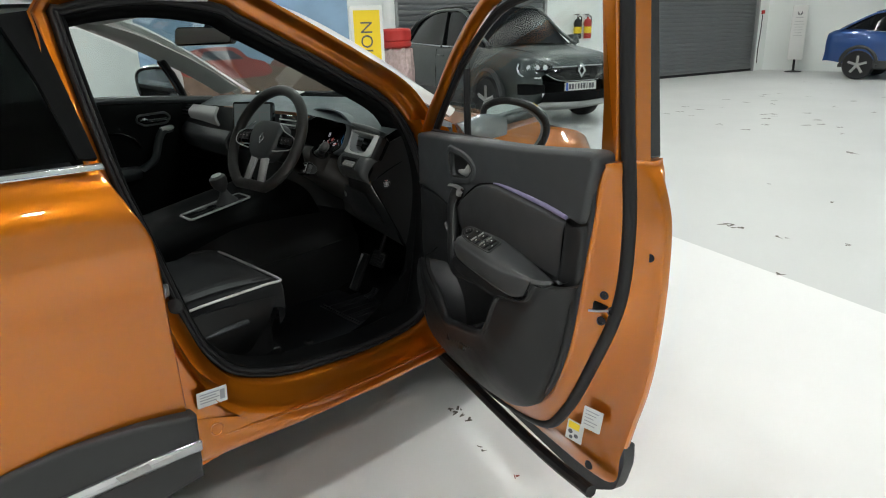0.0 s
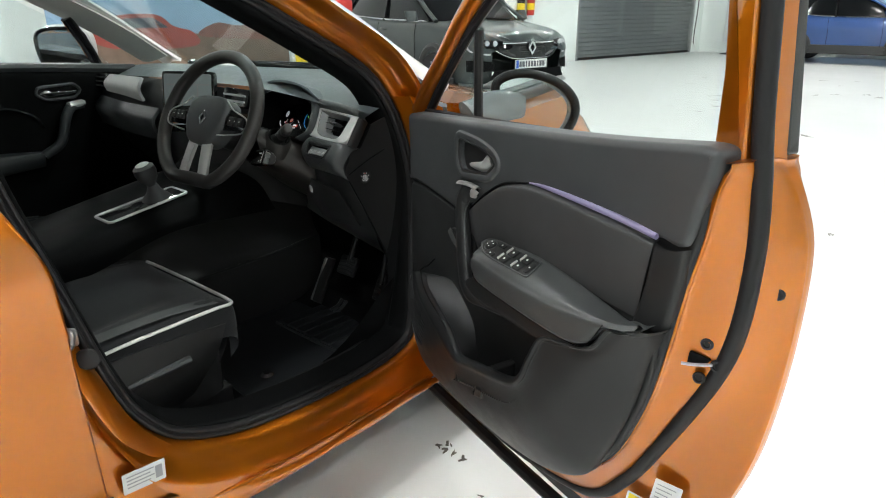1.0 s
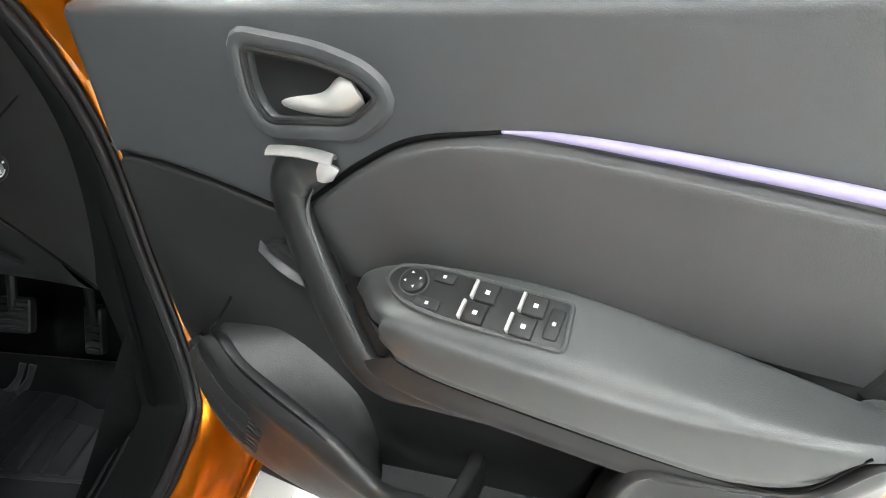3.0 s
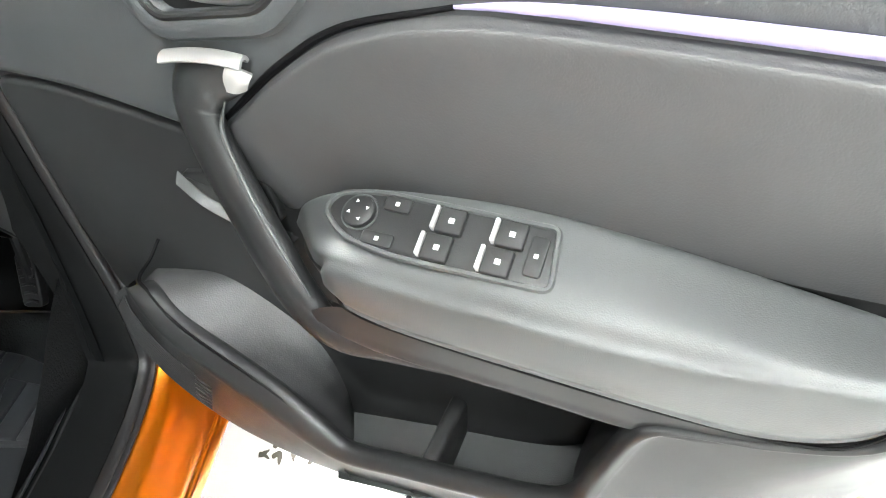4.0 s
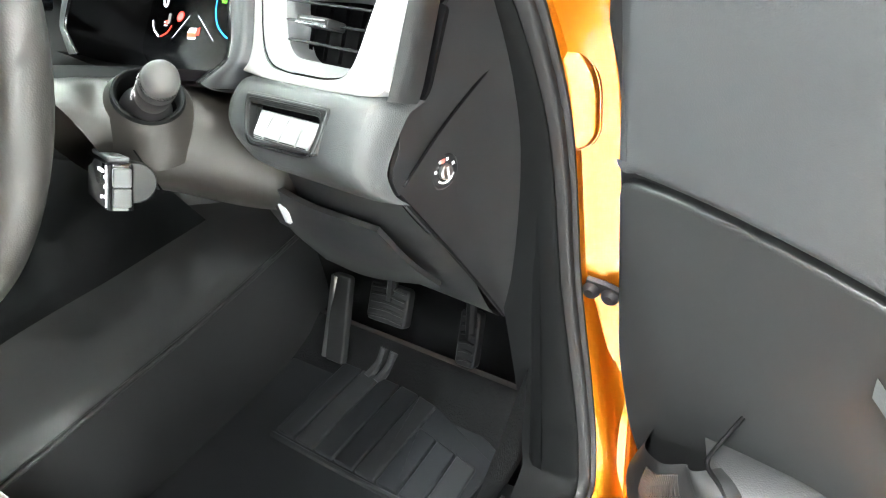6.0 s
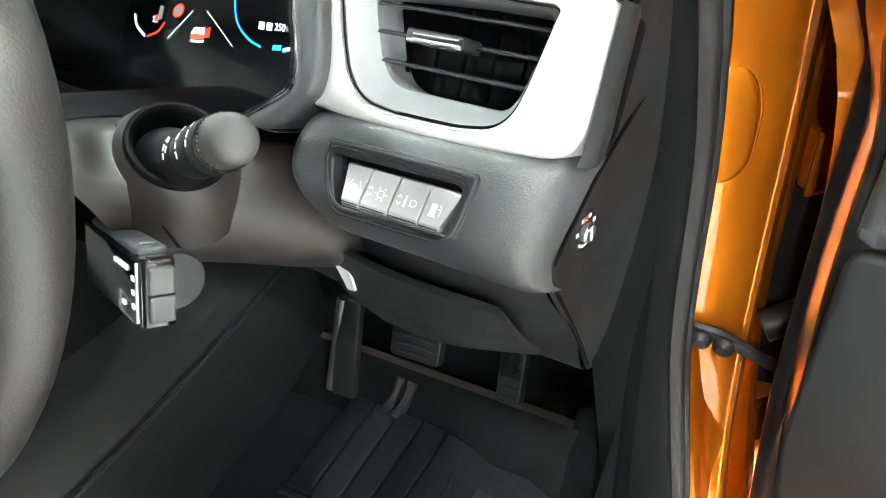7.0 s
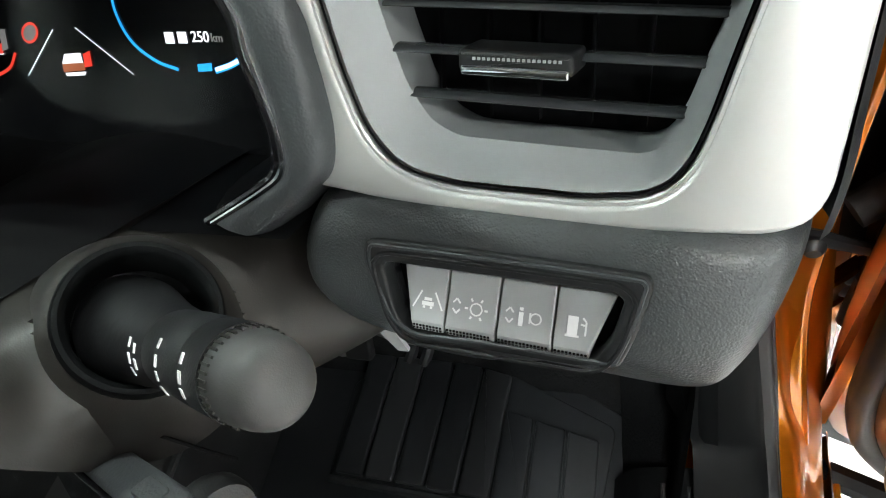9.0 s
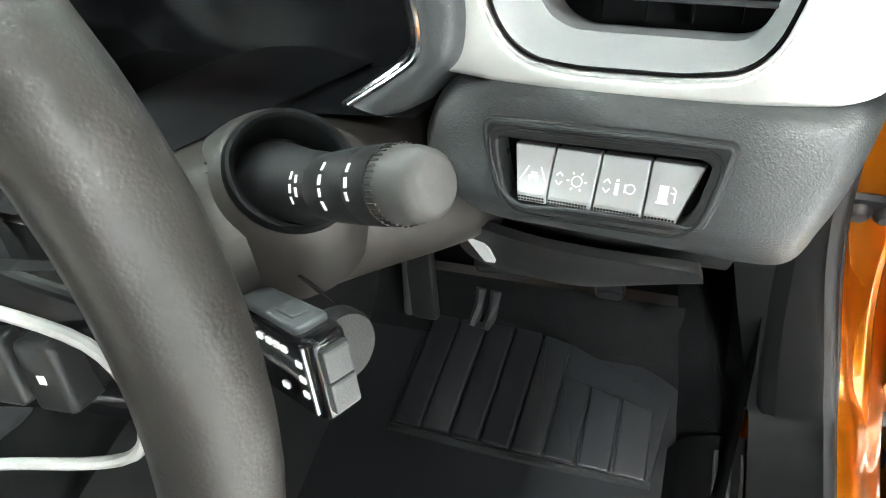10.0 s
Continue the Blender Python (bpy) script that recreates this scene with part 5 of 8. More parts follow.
# door pocket and speaker pod: one moulding swept along its rim, from the pod's top to the armrest's end
POCKET = [
    [(0.150, 0.744, 0.078), (0.136, 0.742, 0.086), (0.112, 0.724, 0.086), (0.075, 0.690, 0.060), (0.060, 0.676, 0.020)],
    [(0.168, 0.741, 0.085), (0.152, 0.730, 0.095), (0.105, 0.665, 0.089), (0.045, 0.600, 0.050), (0.035, 0.590, 0.020)],
    [(0.200, 0.721, 0.095), (0.180, 0.703, 0.104), (0.128, 0.615, 0.094), (0.058, 0.520, 0.050), (0.048, 0.510, 0.020)],
    [(0.245, 0.705, 0.103), (0.224, 0.684, 0.112), (0.168, 0.575, 0.097), (0.092, 0.465, 0.050), (0.085, 0.455, 0.020)],
    [(0.330, 0.680, 0.116), (0.308, 0.656, 0.124), (0.235, 0.540, 0.100), (0.150, 0.442, 0.052), (0.145, 0.432, 0.020)],
    [(0.386, 0.655, 0.126), (0.370, 0.632, 0.132), (0.310, 0.530, 0.104), (0.250, 0.434, 0.055), (0.250, 0.424, 0.020)],
    [(0.418, 0.641, 0.129), (0.415, 0.622, 0.134), (0.380, 0.530, 0.105), (0.340, 0.430, 0.055), (0.340, 0.420, 0.020)],
    [(0.480, 0.653, 0.129), (0.482, 0.637, 0.134), (0.470, 0.535, 0.105), (0.450, 0.432, 0.055), (0.450, 0.422, 0.020)],
    [(0.548, 0.667, 0.129), (0.551, 0.651, 0.134), (0.550, 0.545, 0.106), (0.550, 0.440, 0.055), (0.550, 0.430, 0.020)],
    [(0.612, 0.683, 0.129), (0.620, 0.670, 0.133), (0.640, 0.560, 0.107), (0.655, 0.462, 0.055), (0.655, 0.452, 0.020)],
    [(0.641, 0.705, 0.128), (0.655, 0.700, 0.131), (0.700, 0.595, 0.108), (0.745, 0.510, 0.055), (0.748, 0.500, 0.020)],
    [(0.660, 0.755, 0.123), (0.673, 0.752, 0.125), (0.730, 0.665, 0.107), (0.790, 0.580, 0.055), (0.797, 0.575, 0.020)],
    [(0.688, 0.805, 0.115), (0.700, 0.803, 0.116), (0.768, 0.745, 0.103), (0.838, 0.692, 0.055), (0.845, 0.690, 0.020)],
    [(0.762, 0.822, 0.112), (0.768, 0.818, 0.111), (0.812, 0.800, 0.099), (0.862, 0.776, 0.055), (0.870, 0.775, 0.020)],
    [(0.812, 0.842, 0.109), (0.818, 0.838, 0.108), (0.845, 0.835, 0.094), (0.875, 0.832, 0.058), (0.883, 0.832, 0.020)],
    [(0.842, 0.884, 0.107), (0.850, 0.882, 0.105), (0.872, 0.878, 0.089), (0.888, 0.876, 0.060), (0.895, 0.876, 0.020)],
    [(0.866, 0.887, 0.098), (0.873, 0.885, 0.096), (0.884, 0.884, 0.082), (0.894, 0.884, 0.060), (0.900, 0.884, 0.020)],
    [(0.887, 0.897, 0.088), (0.892, 0.895, 0.083), (0.898, 0.893, 0.070), (0.903, 0.892, 0.050), (0.906, 0.892, 0.020)],
]
cols = []
for c in POCKET:
    p, q = np.array(c[0]), np.array(c[1])
    back = p + (p - q) * 0.25 + np.array((0, -0.004, -0.008))
    cols.append([tuple(back + np.array((0, -0.006, -0.006))), tuple(back), c[0], tuple((p + q) / 2 + np.array((0, 0, 0.004))), c[1], tuple(q * 0.88 + np.array(c[2]) * 0.12 + np.array((0, 0, -0.003))), c[2], c[3], c[4]])
part("pocket_front", sheet(cols, 44, 150), HARD, door, "moulded door pocket and speaker pod")
shelf = [(0.115, 0.712, 0.028), (0.165, 0.725, 0.028), (0.225, 0.735, 0.028), (0.285, 0.708, 0.028), (0.330, 0.664, 0.028), (0.345, 0.600, 0.028), (0.345, 0.530, 0.028)]
front = [(0.148, 0.741, 0.074), (0.170, 0.738, 0.084), (0.202, 0.716, 0.093), (0.258, 0.698, 0.103), (0.332, 0.674, 0.113), (0.382, 0.646, 0.121), (0.398, 0.560, 0.120)]
rows = []
for f, sag in ((0.0, 0.0), (0.12, 0.35), (0.4, 0.9), (0.7, 1.0), (0.9, 0.5), (1.0, 0.0)):
    rows.append([(a[0] + (b[0] - a[0]) * f, a[1] + (b[1] - a[1]) * f - sag * g, a[2] + (b[2] - a[2]) * f) for a, b, g in zip(front, shelf, (0.0, -0.004, -0.004, 0.008, 0.020, 0.03, 0.02))])
part("speaker_back", sheet(rows, 44, 26), PAD, door, "smooth scooped top of the speaker pod")
part("pod_gap", tube([(0.150, 0.770, 0.033), (0.146, 0.755, 0.05), (0.146, 0.746, 0.073), (0.164, 0.742, 0.083), (0.197, 0.722, 0.094), (0.240, 0.706, 0.102), (0.326, 0.681, 0.114), (0.380, 0.656, 0.123)], 0.0020, n=6, smoothn=50), DARK, door)
for k in range(22):
    v = 0.10 + 0.78 * k / 21
    pts = []
    for i in range(0, 5):
        a, b, c = (np.array(POCKET[i][j]) for j in (1, 2, 3))
        q = a * 0.85 + b * 0.15
        p = q + (b - q) * (v / 0.55) if v < 0.55 else b + (c - b) * (v - 0.55) * 1.1
        pts.append(p + np.array((-0.001, 0, 0.0015)))
    part("grille_rib", tube(spline(pts, 14)[1:11 + (k % 2)], 0.0011, n=5), HARD, door)
part("pocket_tray", sheet([[(0.335, 0.535, 0.028), (0.46, 0.568, 0.028), (0.60, 0.605, 0.028), (0.655, 0.66, 0.028)], [(0.350, 0.530, 0.075), (0.46, 0.563, 0.075), (0.60, 0.600, 0.075), (0.65, 0.66, 0.075)], [(0.385, 0.56, 0.124), (0.46, 0.58, 0.124), (0.60, 0.615, 0.124), (0.645, 0.67, 0.124)]], 24, 12), ARM, door, "pocket floor in the paler armrest plastic")
part("pocket_end", sheet([[(0.635, 0.66, 0.028), (0.635, 0.68, 0.08), (0.640, 0.70, 0.124)], [(0.66, 0.73, 0.028), (0.655, 0.74, 0.08), (0.658, 0.752, 0.119)], [(0.70, 0.82, 0.028), (0.69, 0.81, 0.08), (0.686, 0.806, 0.111)]], 12, 12), HARD, door)
part("pocket_divider", slab(rounded([(0.462, 0.555), (0.500, 0.565), (0.505, 0.635), (0.490, 0.640)], 0.006), 0.030, 0.120, 0.006), HARD, door)
part("armrest_valance", sheet([[(0.400, 0.812, 0.103), (0.446, 0.838, 0.109), (0.495, 0.833, 0.1125), (0.60, 0.8275, 0.113), (0.70, 0.8245, 0.1125), (0.762, 0.823, 0.1115)], [(0.405, 0.806, 0.106), (0.448, 0.812, 0.110), (0.50, 0.808, 0.112), (0.60, 0.805, 0.112), (0.70, 0.806, 0.1135), (0.765, 0.820, 0.1120)], [(0.41, 0.800, 0.103), (0.450, 0.793, 0.107), (0.50, 0.794, 0.110), (0.60, 0.793, 0.110), (0.69, 0.796, 0.112), (0.765, 0.816, 0.1105)], [(0.41, 0.806, 0.08), (0.450, 0.796, 0.08), (0.50, 0.796, 0.08), (0.60, 0.795, 0.08), (0.69, 0.80, 0.085), (0.765, 0.818, 0.09)]], 40, 16), HARD, door, "hard trim under the armrest")

# ---- cabin: driver's end of the dashboard (x right, y up the face, z towards the driver) ----
W0 = Matrix()
dash = part("dashboard", sheet([[(-0.70, -0.02, 1.135), (-0.30, -0.035, 1.15), (0.0, -0.04, 1.155), (0.30, -0.035, 1.155), (0.62, -0.025, 1.125), (0.722, -0.03, 1.10)], [(-0.70, 0.06, 1.165), (-0.30, 0.06, 1.172), (0.0, 0.06, 1.175), (0.30, 0.06, 1.175), (0.63, 0.07, 1.158), (0.735, 0.06, 1.135)], [(-0.69, 0.20, 1.165), (-0.30, 0.24, 1.172), (0.0, 0.25, 1.175), (0.30, 0.24, 1.172), (0.63, 0.20, 1.160), (0.735, 0.17, 1.14)], [(-0.66, 0.30, 1.15), (-0.30, 0.46, 1.15), (0.0, 0.53, 1.15), (0.30, 0.46, 1.15), (0.62, 0.31, 1.15), (0.72, 0.25, 1.14)]], 40, 24), DASHTOP, car, "dark grey dashboard with grained soft top", m=CAR)
SLOT = CAR @ pose(0.662, 0.088, 1.1585, 6, 3, 68)
part("defrost_slot", slab(rounded([(-0.045, -0.015), (0.045, -0.015), (0.045, 0.015), (-0.045, 0.015)], 0.008), -0.004, 0.0018, 0.001), DARK, dash, m=SLOT)
for k in range(7):
    part("slot_bar", block((-0.036 + 0.012 * k, -0.012, 0.0015), (-0.0335 + 0.012 * k, 0.012, 0.004)), RUBBER, dash, m=SLOT, smooth=False)
part("dash_brow", sheet([[(-0.10, 0.079, -0.012), (0.0, 0.079, -0.012), (0.09, 0.076, -0.014)], [(-0.10, 0.084, 0.003), (0.0, 0.084, 0.003), (0.086, 0.081, 0.001)], [(-0.11, 0.094, 0.014), (0.0, 0.092, 0.012), (0.088, 0.086, 0.004)], [(-0.11, 0.106, 0.012), (0.0, 0.104, 0.006), (0.088, 0.095, -0.004)], [(-0.11, 0.116, -0.02), (0.0, 0.112, -0.03), (0.086, 0.10, -0.04)]], 20, 20), LEATHER, dash, "grained soft edge over the vent", m=DASH)
# end panel with the airbag switch
part("end_panel", sheet([[(0.698, -0.080, 1.055), (0.690, -0.083, 1.0), (0.681, -0.088, 0.952), (0.662, -0.005, 0.81), (0.640, 0.074, 0.672)], [(0.690, -0.03, 1.075), (0.682, -0.03, 1.0), (0.674, -0.035, 0.94), (0.660, 0.03, 0.81), (0.645, 0.085, 0.672)], [(0.70, 0.03, 1.10), (0.685, 0.03, 1.0), (0.676, 0.03, 0.93), (0.664, 0.06, 0.81), (0.652, 0.10, 0.672)], [(0.72, 0.10, 1.12), (0.70, 0.10, 1.0), (0.69, 0.10, 0.93), (0.675, 0.11, 0.81), (0.66, 0.12, 0.672)]], 30, 20, thick=-0.004), HARD, dash, "dark dashboard end panel", m=W0)
part("panel_seam", tube([(0.683, -0.086, 0.950), (0.664, -0.003, 0.81), (0.643, 0.074, 0.674)], 0.0025, n=6, smoothn=16), DARK, dash, m=W0)
part("panel_seam", tube([(0.684, -0.080, 0.955), (0.686, -0.02, 0.985), (0.692, 0.05, 1.015)], 0.0016, n=6, smoothn=16), DARK, dash, m=W0)
AB = Matrix.Translation((0.6755, -0.022, 0.939)) @ pose(0, 0, 0, 90, 0, 84)
part("switch_key", lathe([(0.0, 0.009), (0.006, 0.009), (0.0075, 0.0075), (0.0075, 0.004)], 20), STEEL, dash, "metal key slot", m=AB)
ab = part("airbag_switch", lathe([(0.0, 0.006), (0.006, 0.006), (0.0065, 0.004), (0.016, 0.004), (0.0185, 0.002), (0.019, 0.0)], 28), HARD, dash, "round airbag key switch", m=AB)
bm = bmesh.new()
for a0, a1 in ((-2.6, -0.5),):
    pts = [(0.012 * math.cos(a), 0.012 * math.sin(a)) for a in np.linspace(a0, a1, 10)]
    inn = [(0.0100 * math.cos(a), 0.0100 * math.sin(a)) for a in np.linspace(a1, a0, 10)]
    bm.faces.new([bm.verts.new((*p, 0.0046)) for p in pts + inn])
for a in (0.3, 1.1, 1.9, 2.8):
    block((0.0118 * math.cos(a) - 0.0014, 0.0118 * math.sin(a) - 0.0014, 0.0043), (0.0118 * math.cos(a) + 0.0014, 0.0118 * math.sin(a) + 0.0014, 0.0048), bm)
block((-0.0012, -0.006, 0.0089), (0.0012, 0.006, 0.0094), bm)
part("switch_marks", bm, INK, ab, m=AB, smooth=False)
part("switch_mark_red", block((-0.003, 0.009, 0.0043), (0.002, 0.0125, 0.0049)), mat("red_print", (0.6, 0.12, 0.1), 0.5), ab, m=AB, smooth=False)

# silver vent surround
sil = [(-0.0946, 0.082), (-0.0912, 0.063), (-0.0893, 0.03), (-0.0894, -0.0015), (-0.054, -0.0050), (-0.005, -0.0060), (0.0374, -0.0054), (0.0737, -0.0019), (0.0844, 0.0034), (0.0886, 0.0133), (0.0895, 0.0389), (0.0905, 0.0775), (0.0675, 0.0785), (0.0067, 0.080), (-0.0755, 0.083)]
sil = rounded(sil, [0.002, 0.01, 0.01, 0.003, 0.01, 0.01, 0.01, 0.008, 0.005, 0.008, 0.01, 0.006, 0.01, 0.01, 0.01], 3)
bead = rounded([(-0.0836, 0.0745), (-0.0756, 0.043), (-0.0676, 0.0217), (-0.0590, 0.0110), (-0.0480, 0.0048), (-0.0291, 0.0022), (0.0159, 0.0021), (0.0358, 0.0048), (0.0446, 0.0098), (0.0505, 0.0182), (0.055, 0.0326), (0.0595, 0.0533), (0.0635, 0.0700), (0.0600, 0.0728), (0.0068, 0.0755), (-0.079, 0.0775)], 0.006, 3)
part("vent_surround", slab(sil, -0.022, 0.004, 0.0028, 4, holes=[bead]), SATIN, dash, "satin silver vent surround", m=DASH)
part("surround_return", sheet([[(0.088, -0.003, 0.0), (0.0902, 0.015, 0.001), (0.0905, 0.04, 0.001), (0.0912, 0.078, 0.001)], [(0.0925, -0.002, -0.012), (0.0945, 0.015, -0.012), (0.0945, 0.04, -0.012), (0.095, 0.078, -0.012)], [(0.088, 0.0, -0.034), (0.09, 0.015, -0.034), (0.09, 0.04, -0.034), (0.09, 0.078, -0.034)]], 14, 8), HARD, dash, m=DASH)
part("vent_bead", tube([(p[0], p[1], 0.0025) for p in bead], 0.0011, n=6, closed=True), SATIN, dash, "bright bead", m=DASH)
part("vent_bead_dark", tube([(p[0], p[1], 0.001) for p in offset(bead, 0.0020)], 0.0005, n=6, closed=True), DARK, dash, m=DASH)
inner = [(-0.0660, 0.071), (-0.0615, 0.0560), (-0.0545, 0.036), (-0.0455, 0.0232), (-0.0348, 0.018), (-0.01, 0.0172), (0.0319, 0.0163), (0.0385, 0.0185), (0.0436, 0.0279), (0.0492, 0.0482), (0.0550, 0.0660), (0.0500, 0.0700), (0.0, 0.0722)]
inner = rounded(inner, 0.004, 3)
k = 90
lo, li = spline(offset(bead, 0.003), k, True), spline(inner, k, True)


def nearest_start(a, b):
    j = min(range(len(b)), key=lambda i: np.hypot(*(b[i] - a[0])))
    return b[j:] + b[:j]


def even(ring, n):
    p = np.array([*ring, ring[0]])
    s = np.r_[0, np.cumsum(np.hypot(*np.diff(p, axis=0).T))]
    return [np.array((np.interp(v, s, p[:, 0]), np.interp(v, s, p[:, 1]))) for v in np.linspace(0, s[-1], n, endpoint=False)]


lo = even(lo, k)
li = even(nearest_start(lo, even(li, 200)), k)
part("vent_funnel", sheet([[(p[0], p[1], 0.0) for p in lo], [((p[0] + q[0]) / 2, (p[1] + q[1]) / 2, -0.008) for p, q in zip(lo, li)], [(q[0], q[1], -0.013) for q in li], [(q[0], q[1], -0.04) for q in li]], fine=False, closed=True), FUNNEL, dash, "grey vent funnel", m=DASH)
part("vent_back", slab(sil, -0.046, -0.042), DARK, dash, m=DASH)
for (xa, ya), (xb, yb) in (((-0.0625, 0.0655), (0.0552, 0.0618)), ((-0.0595, 0.0495), (0.0515, 0.0467)), ((-0.0545, 0.0332), (0.0462, 0.0304))):
    part("vent_slat", tube([(xa, ya, -0.016), (xb, yb, -0.016)], 0.0040, n=12, flat=0.3, up=(0, 1, 0.25)), SLAT, dash, "dark vent slat", m=DASH)
for x in (-0.05, -0.03, -0.01, 0.01, 0.03):
    part("vent_vane", block((x - 0.0006, 0.02, -0.038), (x + 0.0006, 0.07, -0.034)), DARK, dash, m=DASH, smooth=False)
part("vent_knob", slab(rounded([(-0.0285, 0.0445), (0.0105, 0.0435), (0.0105, 0.0510), (-0.0285, 0.0523)], 0.002), -0.018, 0.0015, 0.0018), HARD, dash, "small vent slider", m=DASH)
part("knob_edge", slab(rounded([(-0.027, 0.0440), (0.0095, 0.0430), (0.0095, 0.0462), (-0.027, 0.0472)], 0.001), -0.002, 0.0032, 0.0008), CHROME, dash, "chrome slider edge", m=DASH)
bm = bmesh.new()
for q in range(18):
    block((-0.023 + 0.0017 * q, 0.0487 - 0.00003 * q, 0.0014), (-0.0221 + 0.0017 * q, 0.0496 - 0.00003 * q, 0.0021), bm)
part("knob_dots", bm, GREYBTN, dash, m=DASH, smooth=False)

# grained leather panel with the switch bank
bez = rounded([(-0.0648, -0.0172), (-0.0317, -0.0166), (0.0102, -0.0162), (0.0400, -0.0165), (0.0425, -0.0200), (0.0388, -0.0392), (0.0337, -0.0545), (0.0288, -0.0558), (-0.0205, -0.0566), (-0.047, -0.0592), (-0.0575, -0.0530), (-0.0660, -0.0273)], 0.006, 3)
rec = rounded([(-0.0585, -0.0262), (0.0297, -0.0250), (0.0335, -0.0272), (0.0298, -0.0447), (0.0258, -0.0525), (0.0202, -0.0548), (-0.0488, -0.0566), (-0.0540, -0.0487)], 0.004, 3)
rows = []
for y, nz, x0, x1 in ((0.004, -0.010, -0.080, 0.085), (-0.002, 0.000, -0.086, 0.0865), (-0.008, 0.0075, -0.094, 0.0865), (-0.018, 0.0105, -0.100, 0.085), (-0.032, 0.0115, -0.1045, 0.082), (-0.046, 0.0105, -0.1035, 0.078), (-0.058, 0.006, -0.097, 0.074), (-0.068, -0.003, -0.092, 0.072), (-0.077, -0.016, -0.09, 0.07), (-0.083, -0.035, -0.09, 0.07)):
    row = []
    for f in (-0.03, 0.0, 0.02, 0.06, 0.15, 0.3, 0.5, 0.7, 0.85, 0.94, 0.98, 1.0, 1.012):
        drop = {-0.03: 0.045, 0.0: 0.022, 0.02: 0.011, 0.06: 0.004, 0.94: 0.003, 0.98: 0.010, 1.0: 0.020, 1.012: 0.034}.get(f, 0.0)
        row.append((x0 + (x1 - x0) * f, y, nz - drop))
    rows.append(row)
bm = sheet(rows, 150, 100)
poly = [tuple(p) for p in offset([np.array(p) for p in rec], -0.003)]


def inside(x, y, ring):
    c = False
    for i in range(len(ring)):
        (x1, y1), (x2, y2) = ring[i - 1], ring[i]
        if (y1 > y) != (y2 > y) and x < (x2 - x1) * (y - y1) / (y2 - y1) + x1:
            c = not c
    return c


for v in bm.verts:
    if v.co.z > -0.005 and inside(v.co.x, v.co.y, poly):
        v.co.z -= 0.016
part("leather_panel", bm, LEATHER, dash, "grained black leather panel", m=DASH)
part("switch_bezel", slab(bez, 0.004, 0.0128, 0.0016, 3, holes=[rec]), HARD, dash, "black switch bezel", m=DASH)
part("bezel_ridge", tube([(p[0], p[1], 0.0126) for p in offset([np.array(p) for p in bez], 0.0022)], 0.0009, n=6, closed=True), SOFT, dash, m=DASH)
part("bezel_step", tube([(p[0], p[1], 0.0128) for p in offset([np.array(p) for p in rec], -0.0042)], 0.0010, n=6, closed=True), RUBBER, dash, m=DASH)
part("recess_back", slab(offset([np.array(p) for p in rec], -0.001), -0.004, -0.002), DARK, dash, m=DASH)
tx, bx = [-0.0530, -0.0332, -0.0124, 0.0088, 0.0306], [-0.0480, -0.0338, -0.0128, 0.0088, 0.0228]
